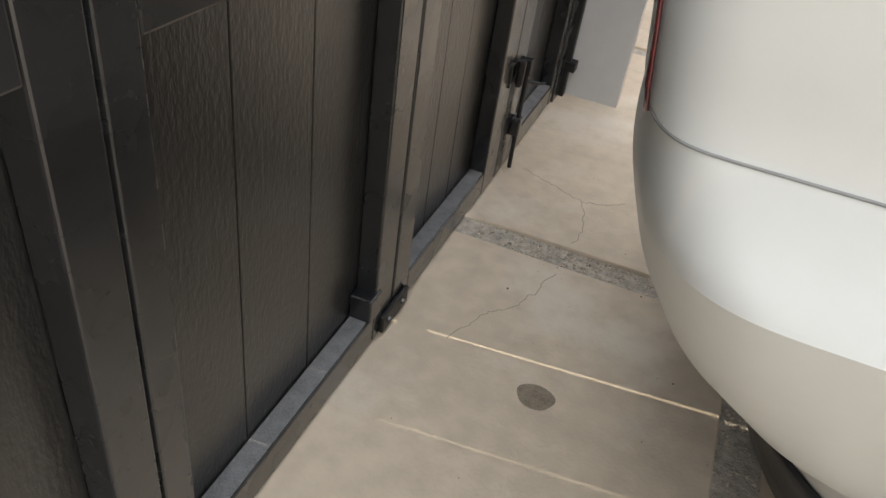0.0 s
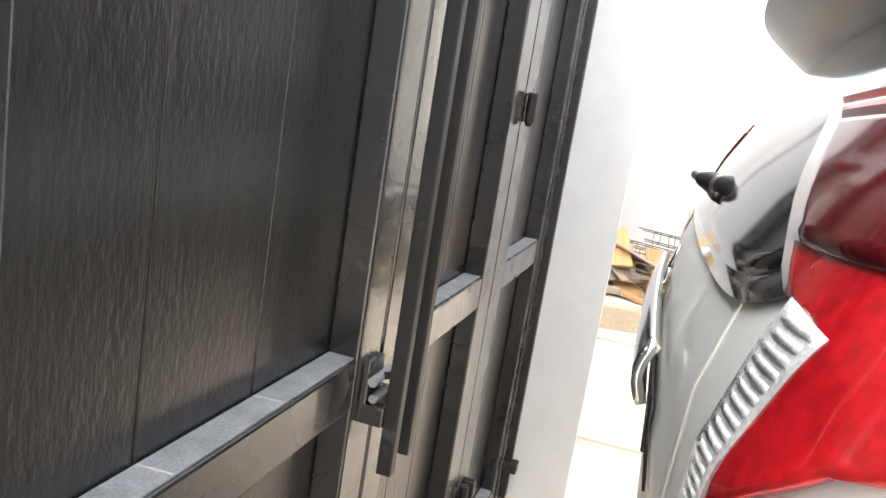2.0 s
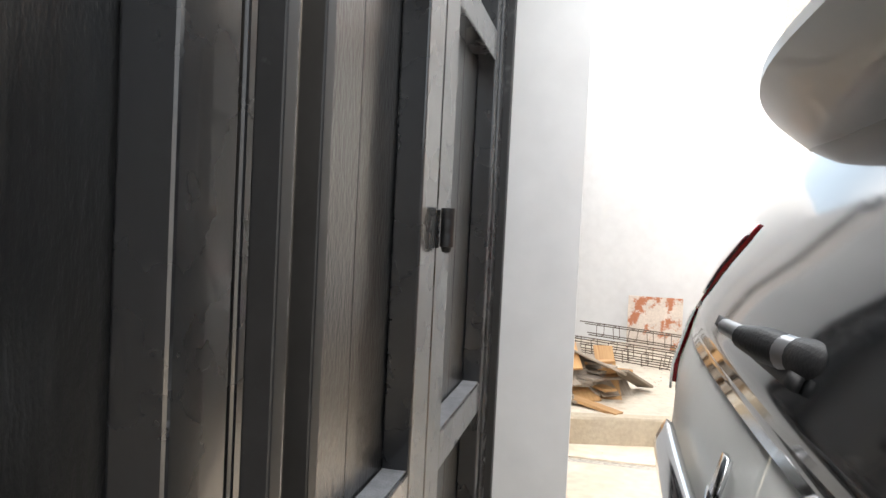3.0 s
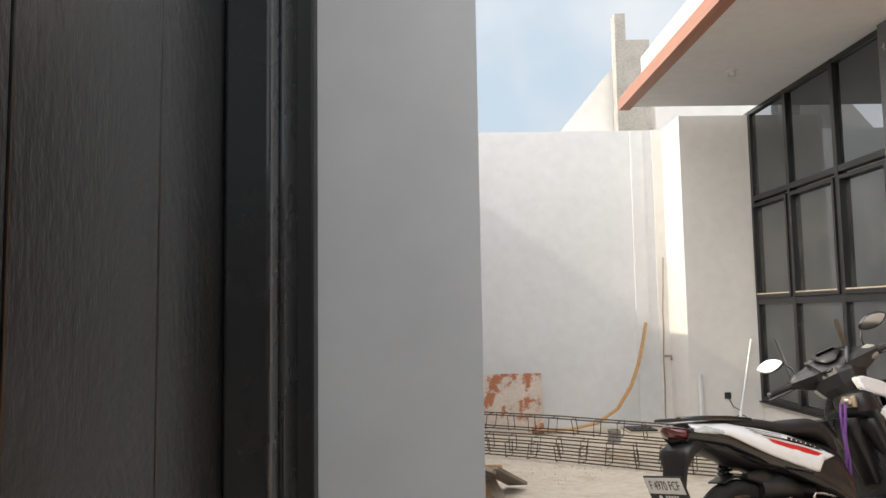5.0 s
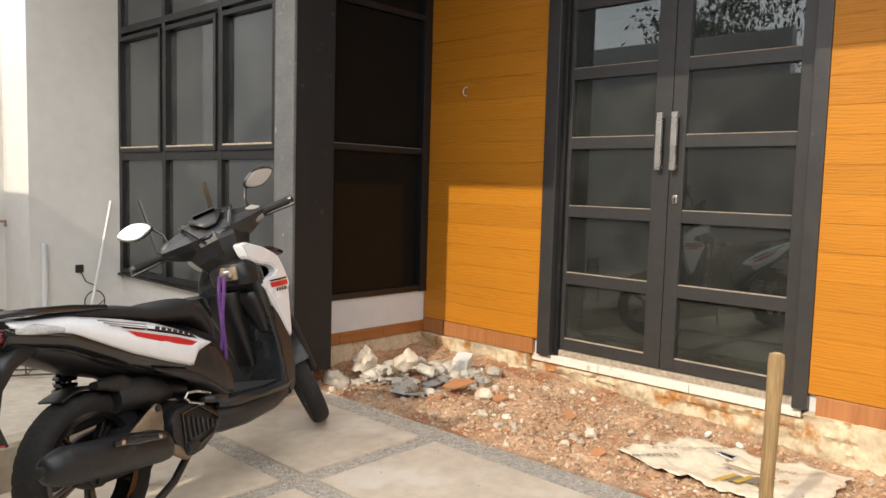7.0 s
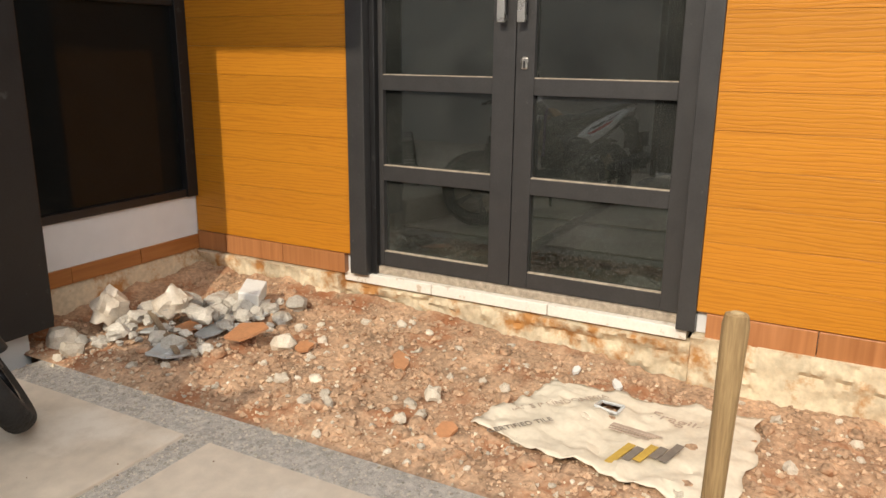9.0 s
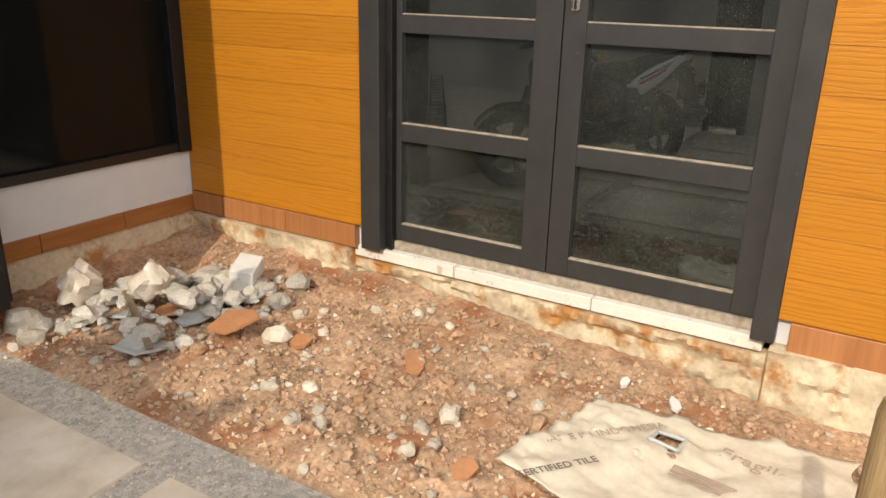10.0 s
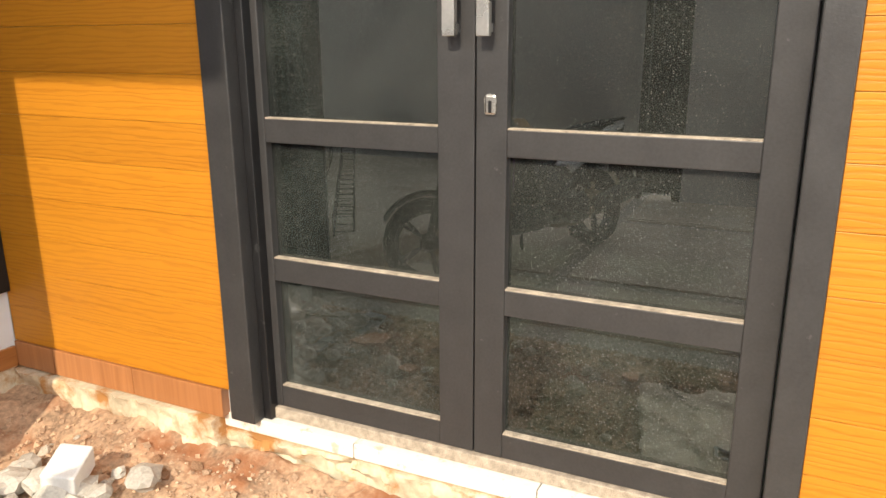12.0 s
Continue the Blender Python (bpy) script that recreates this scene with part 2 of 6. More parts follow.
M_PLASTER = mat("white_plaster", (0.66, 0.665, 0.67), 0.85, var=0.04, scale=1.2, bump=0.12, bscale=25, spots=((0.68, 0.67, 0.64), 1.3, 0.58, 0.72))
M_CREAM = mat("cream_plaster", (0.72, 0.70, 0.665), 0.85, var=0.04, scale=1.2, bump=0.12, bscale=25)
M_STEEL = mat("dark_grey_painted_steel", (0.016, 0.0165, 0.0182), 0.27, spec=0.6, var=0.12, scale=9, bump=0.03, bscale=140, clear=0.5, spots=((0.020, 0.020, 0.021), 7, 0.55, 0.85))
M_PANEL = grain("dark_grey_fibre_cement", (0.017, 0.0168, 0.0165), (0.007, 0.0073, 0.0077), "z", 0.30, 1.6, 0.14, 0.5, spec=0.55, emboss=0.42)
M_TAND = mat("tan_dust", (0.42, 0.35, 0.27), 0.9, var=0.3, scale=40, bump=0.3, bscale=200)
M_DUST = mat("dusty_grey_ledge", (0.24, 0.24, 0.25), 0.8, var=0.2, scale=30, bump=0.3, bscale=200)
M_BLACK = mat("black_steel", (0.010, 0.010, 0.011), 0.45, var=0.2, scale=12, spots=((0.05, 0.05, 0.05), 14, 0.62, 0.7))
M_CONC = mat("driveway_concrete", (0.70, 0.595, 0.465), 0.7, var=0.10, scale=1.6, bump=0.35, bscale=90, spots=((0.76, 0.68, 0.57), 1.9, 0.52, 0.64))
M_AGG = mat("pebble_wash", (0.56, 0.51, 0.44), 0.8, var=0.3, scale=45, bump=1.0, bscale=150)
M_SLAB = mat("slab_concrete", (0.54, 0.475, 0.385), 0.85, var=0.12, scale=2.2, bump=0.5, bscale=60, spots=((0.36, 0.25, 0.16), 2.4, 0.56, 0.70))
M_KERB = mat("kerb_mortar", (0.46, 0.39, 0.29), 0.85, var=0.10, scale=4, bump=0.5, bscale=80)
M_WOOD = board_mat("orange_timber_boards", (0.485, 0.190, 0.013), (0.27, 0.086, 0.006))
M_SKIRT = grain("orange_brown_tile_skirting", (0.46, 0.20, 0.075), (0.33, 0.13, 0.045), "z", 0.35, 0.6, 0.15, 0.1, 0.08)
M_FASCIA = grain("brown_fascia_board", (0.36, 0.17, 0.105), (0.30, 0.13, 0.08), "y", 0.6, 0.7, 0.2)
M_ALU = mat("dark_grey_aluminium", (0.048, 0.0465, 0.0465), 0.40, metal=0.2, var=0.1, scale=14, bump=0.1, bscale=200, spots=((0.11, 0.105, 0.10), 22, 0.66, 0.74))
M_GLASS = glass_mat("dark_tinted_glass", (0.075, 0.085, 0.09), 0.0, 0.07, 2.1)
M_GLASSD = glass_mat("dusty_tinted_glass", (0.25, 0.30, 0.26), 0.0, 0.06, 1.72)
M_GLASSK = mat("black_glass", (0.008, 0.009, 0.009), 0.03, var=0.1, spec=0.14)
M_STONE = mat("white_stone_sill", (0.78, 0.74, 0.67), 0.55, var=0.05, scale=8, bump=0.2, bscale=120, spots=((0.55, 0.46, 0.36), 18, 0.58, 0.66))
M_SOIL = mat("red_brown_soil", (0.48, 0.312, 0.195), 0.95, var=0.34, scale=7, bump=1.0, bscale=55, spots=((0.30, 0.125, 0.055), 3.4, 0.50, 0.64))
M_FOOT = mat("stained_footing", (0.64, 0.54, 0.38), 0.9, var=0.15, scale=5, bump=1.0, bscale=28, spots=((0.42, 0.20, 0.06), 6.5, 0.50, 0.62))
M_STEELBAR = mat("chrome_bar", (0.62, 0.60, 0.56), 0.28, metal=0.9, var=0.06, scale=12)
# room walls coloured dark grey to stand in for the dimness indoors
M_ROOM = mat("room_wall_coloured_dim", (0.12, 0.12, 0.115), 0.9, var=0.08, scale=2)
M_GROUND = mat("outer_ground", (0.20, 0.19, 0.17), 0.9, var=0.15, scale=0.8, bump=0.4, bscale=20)


# ---- helpers ----
def link(name, bm, material, parent=None, label="", smooth=False):
    me = bpy.data.meshes.new(name)
    bm.normal_update()
    bm.to_mesh(me)
    bm.free()
    for mm in material if isinstance(material, (list, tuple)) else [material]:
        me.materials.append(mm)
    if smooth:
        me.polygons.foreach_set("use_smooth", [True] * len(me.polygons))
        try:
            me.set_sharp_from_angle(angle=radians(40))
        except AttributeError:
            pass
    ob = new(name, me)
    if parent:
        ob.parent = parent
    if label:
        ob["label"] = label
    return ob


def part(name, bm, material, parent, label="", smooth=False):
    return link(name, bm, material, parent, label, smooth)


def box(x0, x1, y0, y1, z0, z1, bev=0.0, bm=None, m=None, mi=0):
    bm = bm or bmesh.new()
    t = Matrix.Translation(((x0 + x1) / 2, (y0 + y1) / 2, (z0 + z1) / 2)) @ Matrix.Diagonal((abs(x1 - x0), abs(y1 - y0), abs(z1 - z0), 1))
    r = bmesh.ops.create_cube(bm, size=1, matrix=(m @ t) if m else t)
    if bev:
        es = list({e for v in r["verts"] for e in v.link_edges})
        bmesh.ops.bevel(bm, geom=es, offset=bev, segments=2, profile=0.5, affect="EDGES")
    if mi:
        for f in bm.faces:
            if f.material_index == 0 and all(v in r["verts"] for v in f.verts):
                f.material_index = mi
    return bm


def tube(points, radius, seg=10, bm=None, closed=False, taper=None):
    """A round bar swept along points."""
    bm = bm or bmesh.new()
    pts = [Vector(p) for p in points]
    rings, n, up = [], len(pts), None
    for i, p in enumerate(pts):
        a = pts[(i - 1) % n] if closed or i > 0 else p
        b = pts[(i + 1) % n] if closed or i < n - 1 else p
        d = (b - a).normalized()
        if up is None:
            up = d.orthogonal().normalized()
        up = (up - d * up.dot(d)).normalized()
        side = d.cross(up)
        r = radius * (taper[i] if taper else 1)
        rings.append([bm.verts.new(p + r * (math.cos(2 * math.pi * k / seg) * up + math.sin(2 * math.pi * k / seg) * side)) for k in range(seg)])
    for i in range(n if closed else n - 1):
        a, b = rings[i], rings[(i + 1) % n]
        for k in range(seg):
            bm.faces.new((a[k], a[(k + 1) % seg], b[(k + 1) % seg], b[k]))
    if not closed:
        bm.faces.new(rings[0][::-1])
        bm.faces.new(rings[-1])
    return bm


def lathe(profile, axis="y", centre=(0, 0, 0), seg=40, bm=None, closed=True):
    """Turn (radius, offset) pairs round an axis."""
    bm = bm or bmesh.new()
    c = Vector(centre)
    rings = []
    for r, o in profile:
        ring = []
        for k in range(seg):
            a = 2 * math.pi * k / seg
            v = {"y": (r * math.cos(a), o, r * math.sin(a)), "z": (r * math.cos(a), r * math.sin(a), o), "x": (o, r * math.cos(a), r * math.sin(a))}[axis]
            ring.append(bm.verts.new(c + Vector(v)))
        rings.append(ring)
    m = len(rings)
    for i in range(m if closed else m - 1):
        a, b = rings[i], rings[(i + 1) % m]
        for k in range(seg):
            bm.faces.new((a[k], a[(k + 1) % seg], b[(k + 1) % seg], b[k]))
    if not closed:
        bm.faces.new(rings[0])
        bm.faces.new(rings[-1][::-1])
    bmesh.ops.recalc_face_normals(bm, faces=bm.faces)
    return bm


def extrude_xz(outline, y0, y1, bev=0.0, bm=None):
    """A plate: an outline in x and z, thick along y, with its edges rounded."""
    bm = bm or bmesh.new()
    a = [bm.verts.new((x, y0, z)) for x, z in outline]
    b = [bm.verts.new((x, y1, z)) for x, z in outline]
    fs = [bm.faces.new(a), bm.faces.new(b[::-1])]
    for i in range(len(a)):
        j = (i + 1) % len(a)
        fs.append(bm.faces.new((a[j], a[i], b[i], b[j])))
    bmesh.ops.recalc_face_normals(bm, faces=fs)
    if bev:
        es = list({e for f in fs for e in f.edges})
        bmesh.ops.bevel(bm, geom=es, offset=bev, segments=2, profile=0.5, affect="EDGES")
    return bm


def empty(name, label, category, at=(0, 0, 0), group="", kind=""):
    ob = new(name)
    ob.empty_display_size = 0.1
    ob.matrix_world = Matrix.Translation(at)
    return tagged(ob, label, category, group, kind)


def wall(name, boxes, material, label, category="wall"):
    bm = bmesh.new()
    for b in boxes:
        box(*b, bm=bm)
    return tagged(link(name, bm, material), label, category, kind="structure")


# ---- structure ----
FX, RY, WX, SLAB = 4.564, 8.269, 3.17, 0.18      # door facade, bay return, bay window plane, raised slab
GATE_H = 2.43

bm = bmesh.new()
bmesh.ops.create_grid(bm, x_segments=2, y_segments=2, size=400, matrix=Matrix.Translation((0, 0, -0.22)))
tagged(link("ground", bm, M_GROUND), "grey-brown ground that reaches the horizon", "ground", kind="structure")

# driveway: concrete panels between strips of pebble wash
drive = tagged(link("driveway", box(-0.3, 3.34, -5.0, 7.9, -0.2, -0.012), M_AGG), "driveway of concrete panels with pebble strips", "driveway", kind="structure")
XS = [(-0.28, 0.79), (0.89, 2.36), (2.48, 3.17)]
YS = [(-5.0, -2.3), (-2.2, -0.45), (-0.35, 1.31), (1.41, 3.165), (3.265, 4.96), (5.06, 6.80), (6.91, 7.9)]
for x0, x1 in XS:
    for y0, y1 in YS:
        part("concrete_panel", box(x0, x1, y0, y1, -0.06, 0.0, 0.004), M_CONC, drive)

# raised slab with a mortar kerb
bm = bmesh.new()
kx0, kx1 = -0.45, 3.14
lo = [(kx0, 7.03), (kx1, 7.89), (kx1, 10.8), (kx0, 10.8)]
a = [bm.verts.new((x, y + 0.09, -0.1)) for x, y in lo]
b = [bm.verts.new((x, y + 0.09, SLAB)) for x, y in lo]
bm.faces.new(b)
for i in range(4):
    bm.faces.new((a[i], a[(i + 1) % 4], b[(i + 1) % 4], b[i]))
bmesh.ops.recalc_face_normals(bm, faces=bm.faces)
tagged(link("raised_slab", bm, M_SLAB), "rough raised concrete slab strewn with dirt", "floor", kind="structure")
bm = bmesh.new()
n = 26
for i in range(n + 1):
    x = kx0 + (kx1 - kx0) * i / n
    y = 7.03 + 0.24 * (x - kx0)
    j = [noise.noise((x * 5, k * 3.1, 0)) * 0.006 for k in range(4)]
    for k, (dy, z) in enumerate(((0, -0.1), (j[0], SLAB - 0.012 + j[1]), (0.014, SLAB + 0.004 + j[2]), (0.105 + j[3], SLAB + 0.006), (0.105, -0.1))):
        bm.verts.new((x, y + dy, z))
bm.verts.ensure_lookup_table()
for i in range(n):
    for k in range(4):
        bm.faces.new([bm.verts[v] for v in (i * 5 + k, i * 5 + k + 5, i * 5 + k + 6, i * 5 + k + 1)])
bmesh.ops.recalc_face_normals(bm, faces=bm.faces)
tagged(link("kerb", bm, M_KERB, smooth=True), "cream mortar kerb along the raised slab", "kerb", kind="structure")

# boundary walls
wall("wall_pillar", [(-0.06, 0.237, 4.3, 4.348, -0.1, 2.5), (-0.06, 0.02, 4.348, 4.62, -0.1, 2.5)], M_PLASTER, "white plastered pillar beside the steel gate")
wall("wall_gate_side", [(-0.2, -0.06, 4.35, 6.515, -0.1, 2.45)], M_PLASTER, "white plastered boundary wall beside the pillar")
# second box is an added, unseen stretch that keeps sun off the slab
wall("wall_west", [(-0.46, -0.31, 7.5, 10.8, -0.1, 3.12), (-0.46, -0.32, 6.905, 7.5, -0.1, 2.6)], M_PLASTER, "white plastered side wall of the raised yard with an added unseen stretch")
wall("wall_north", [(-0.5, 2.47, 10.8, 10.95, -0.1, 3.13), (2.2, 2.33, 10.785, 10.8, 0.18, 3.12)], M_PLASTER, "tall white plastered boundary wall")
wall("wall_south", [(-0.2, 6.5, -5.15, -5.0, -0.1, 2.4)], M_PLASTER, "white plastered wall closing the driveway")
wall("wall_neighbour", [(3.0, 9, 13.2, 13.4, -0.1, 4.6)], M_CREAM, "cream neighbouring wall behind the yard")
bm = bmesh.new()
o = [(1.30, 2.9), (2.25, 4.04), (2.55, 4.04), (2.55, 2.9)]
extrude_xz(o, 11.05, 11.2, bm=bm)
tagged(link("wall_gable", bm, M_CREAM), "cream sloping gable wall above the boundary wall", "wall", kind="structure")
bm = box(2.09, 2.2, 10.8, 10.96, 3.13, 4.36)
box(2.2, 2.44, 10.8, 10.97, 3.13, 4.08, bm=bm)
tagged(link("concrete_post", bm, mat("raw_concrete", (0.40, 0.38, 0.345), 0.9, var=0.16, scale=5, bump=0.6, bscale=40)), "raw grey concrete column stub on the wall", "column", kind="structure")

# house: wing, bay, return and door facade
wall("wall_wing", [(2.52, 6.0, 10.25, 10.8, -0.1, 3.13), (2.42, 2.52, 10.78, 10.95, -0.1, 3.13)], M_CREAM, "cream plastered wing wall of the house")
wall("wall_bay", [(WX + 0.02, WX + 0.2, 8.02, 10.25, -0.1, 0.47)], M_CREAM, "cream wall under the large bay window")
wall("wall_return", [(3.45, FX, RY, RY + 0.16, 0.22, 0.442)], M_PLASTER, "white wall below the black side window")
wall("wall_return_footing", [(3.40, FX + 0.02, RY + 0.002, RY + 0.2, -0.3, 0.15)], M_FOOT, "raw mortar footing under the side window", "footing")
wall("wall_front", [(FX + 0.03, FX + 0.2, RY + 0.16, 7.225, 0.14, 3.13), (FX + 0.03, FX + 0.2, 3.9, 5.565, 0.14, 3.13), (FX + 0.03, FX + 0.2, 5.565, 7.225, 2.93, 3.13)],
     M_PLASTER, "house front wall behind the timber boards")
wall("wall_interior", [(8.4, 8.55, 4.2, 11, 0, 3.3), (4.8, 8.5, 4.05, 4.2, 0, 3.3), (3.4, 8.5, 10.8, 10.95, 0, 3.3), (8.0, 8.4, 5.4, 7.3, 0.0, 2.2)], M_ROOM, "interior walls of the house, dimness put into their dark colour")
wall("floor_interior", [(FX + 0.21, 8.5, 4.2, 10.8, 0.0, 0.14), (3.4, FX + 0.21, RY + 0.2, 10.8, 0.0, 0.14)], mat("interior_tiles", (0.30, 0.31, 0.28), 0.3, var=0.08, scale=1), "grey tiled floor inside the house", "floor")
bm = box(2.0, 9.0, 6.87, 10.02, 3.16, 3.30)
tagged(link("ceiling_canopy", bm, M_PLASTER), "white soffit of the house canopy", "ceiling", kind="structure")
# added out of view: soffit whose front edge shades the upper boards
bm = box(2.98, 9.0, 3.9, 6.87, 3.16, 3.30)
tagged(link("ceiling_entry", bm, M_PLASTER), "added unseen white soffit over the entrance, shading the boards", "ceiling", kind="structure")
wall("fascia_board", [(1.90, 2.0, 6.87, 10.03, 3.13, 3.235)], M_FASCIA, "brown timber fascia along the canopy edge", "fascia")
# unseen edge of the added soffit, placed to fit the boards' shadow line
wall("fascia_entry", [(2.88, 2.98, 3.9, 6.87, 3.13, 3.235)], M_FASCIA, "added unseen brown fascia over the entrance, shading the boards", "fascia")
wall("parapet", [(2.12, 2.26, 6.9, 10.02, 3.30, 3.62), (2.26, 9.0, 9.9, 10.02, 3.30, 3.62)], M_CREAM, "cream parapet above the canopy", "parapet")

# soffit lamp
lamp = empty("soffit_lamp", "small white lamp holder on the canopy soffit", "lamp", (2.53, 9.0, 3.16))
part("base", lathe([(0.0, 0), (0.045, 0), (0.045, -0.012), (0.0, -0.012)], "z", (0, 0, 0), 20, closed=False), M_CREAM, lamp)
part("holder", lathe([(0.0, -0.012), (0.024, -0.012), (0.03, -0.05), (0.022, -0.055), (0.0, -0.055)], "z", (0, 0, 0), 20, closed=False), M_PLASTER, lamp)


# ---- timber boards, skirting, sill ----
def boards(name, y0, y1, z0, z1, label):
    top = empty(name, label, "wall cladding", kind="structure")
    z = z0
    while z < z1 - 0.01:
        h = min(0.142, z1 - z)
        bm = box(FX, FX + 0.028, y0, y1, z + 0.0005, z + h - 0.0005, 0.0014)
        ob = part("board", bm, M_WOOD, top)
        z += h
    return top


boards("cladding_north", 7.225, RY - 0.004, 0.245, 3.12, "orange timber cladding between side window and door")
boards("cladding_south", 4.05, 5.565, 0.235, 3.12, "orange timber cladding beside the door")


M_SKIRTX = grain("orange_brown_board_tile", (0.42, 0.17, 0.045), (0.30, 0.11, 0.028), "x", 0.32, 0.7, 0.12, 0.15, 0.08)


def skirting(name, pieces, label, material=M_SKIRT):
    top = empty(name, label, "skirting", kind="structure")
    for b in pieces:
        part("skirting_tile", box(*b, 0.002), material, top)
    return top


skirting("baseboard_north", [(FX - 0.006, FX + 0.03, y, min(y + 0.395, RY - 0.004), 0.142, 0.242) for y in (7.262, 7.66, 8.058)], "orange-brown tile skirting along the timber cladding")
skirting("baseboard_south", [(FX - 0.006, FX + 0.03, y, y + 0.395, 0.13, 0.232) for y in (5.13, 4.732, 4.334, 3.936, 3.538)], "orange-brown tile skirting beside the door")
skirting("baseboard_return", [(x, x + 0.395, RY - 0.012, RY + 0.01, 0.145, 0.224) for x in (3.365, 3.763)] + [(4.161, FX - 0.008, RY - 0.012, RY + 0.01, 0.145, 0.224)], "orange-brown tile skirting under the side window", M_SKIRTX)

sill = empty("door_sill", "white stone door sill with dusty top", "sill", kind="structure")
for y0, y1 in ((5.6, 6.195), (6.198, 6.78), (6.783, 7.282)):
    part("sill_stone", box(4.585, 4.80, y0, y1, 0.098, 0.148, 0.004), M_STONE, sill)


# ---- windows ----
def pane(parent, x0, x1, y0, y1, z0, z1, material, name="pane"):
    p = part(name, box(x0, x1, y0, y1, z0, z1), material, parent)
    p.visible_shadow = False
    return p


win = empty("window_1", "large nine-pane window in dark aluminium frame", "window", kind="structure")
WY = [10.25, 9.52, 8.77, 8.11]
WZ = [0.47, 1.36, 2.30, 3.16]
for y in (10.225, 9.52, 8.77, 8.135):
    part("mullion", box(WX, WX + 0.07, y - 0.025, y + 0.025, 0.47, 3.16, 0.003), M_BLACK, win)
for z, t in ((0.49, 0.02), (1.375, 0.03), (2.325, 0.025), (3.14, 0.02)):
    part("rail", box(WX + 0.003, WX + 0.067, 8.11, 10.25, z - t, z + t, 0.003), M_BLACK, win)
for r in range(3):
    for c in range(3):
        y1, y0 = WY[c] - 0.028, WY[c + 1] + 0.028
        z0, z1 = WZ[r] + 0.045, WZ[r + 1] - 0.03
        if r == 1:
            bm = box(WX - 0.012, WX + 0.05, y0, y0 + 0.03, z0, z1)
            box(WX - 0.012, WX + 0.05, y1 - 0.03, y1, z0, z1, bm=bm)
            box(WX - 0.012, WX + 0.05, y0 + 0.03, y1 - 0.03, z1 - 0.03, z1, bm=bm)
            box(WX - 0.012, WX + 0.05, y0 + 0.03, y1 - 0.03, z0, z0 + 0.03, bm=bm)
            part("sash", bm, M_BLACK, win)
            part("dust_ledge", box(WX - 0.013, WX + 0.025, y0 + 0.031, y1 - 0.031, z0 + 0.0305, z0 + 0.041), M_TAND, win)
            y0, y1, z0, z1 = y0 + 0.03, y1 - 0.03, z0 + 0.03, z1 - 0.03
        pane(win, WX + 0.03, WX + 0.036, y0 - 0.01, y1 + 0.01, z0 - 0.02, z1 + 0.02, M_GLASS)
part("window_sill", box(WX - 0.02, WX + 0.08, 8.11, 10.25, 0.455, 0.4695, 0.002), M_BLACK, win)

col = empty("corner_column", "dark grey steel corner column, scuffed, lit front and shaded sides coloured in", "column", kind="structure")
# lit front and shaded sides put into the colours: grey plate, black core
part("core", box(3.155, 3.43, 7.925, 8.10, 0.1, 3.16, 0.003), M_BLACK, col)
part("front_plate", box(3.135, 3.154, 7.92, 8.105, 0.1, 3.16, 0.003), mat("scuffed_steel_lit_face", (0.125, 0.127, 0.13), 0.5, var=0.15, scale=8, spots=((0.42, 0.36, 0.31), 7, 0.63, 0.66)), col)
part("side_plate", box(3.43, 3.475, 7.99, 8.30, 0.1, 3.16, 0.003), M_BLACK, col)

win2 = empty("window_2", "tall black glass window in the bay return", "window", kind="structure")
part("jamb", box(3.477, 3.525, RY - 0.03, RY + 0.05, 0.444, 3.16, 0.003), M_BLACK, win2)
part("jamb", box(FX - 0.075, FX - 0.004, RY - 0.03, RY + 0.05, 0.444, 3.16, 0.003), M_BLACK, win2)
for z in (0.466, 1.455, 2.40):
    part("rail", box(3.526, FX - 0.076, RY - 0.02, RY + 0.05, z - 0.02, z + 0.02, 0.002), M_BLACK, win2)
part("dust_ledge", box(3.526, FX - 0.076, RY - 0.021, RY - 0.005, 1.4755, 1.479), M_DUST, win2)
for z0, z1 in ((0.47, 1.45), (1.46, 2.40), (2.40, 3.15)):
    pane(win2, 3.515, FX - 0.07, RY + 0.012, RY + 0.018, z0, z1, M_GLASSK)


# ---- double door ----
door = empty("door_1", "dark grey aluminium double door with dusty tinted panes", "door", kind="structure")
for y0, y1 in ((7.128, 7.224), (5.566, 5.640)):
    part("frame_post", box(FX - 0.012, 4.76, y0, y1, 0.149, 2.93, 0.004), M_ALU, door)
part("frame_head", box(FX - 0.012, 4.76, 5.641, 7.127, 2.85, 2.93, 0.004), M_ALU, door)
part("frame_lip", box(4.60, 4.64, 7.098, 7.127, 0.15, 2.85, 0.003), M_BLACK, door)


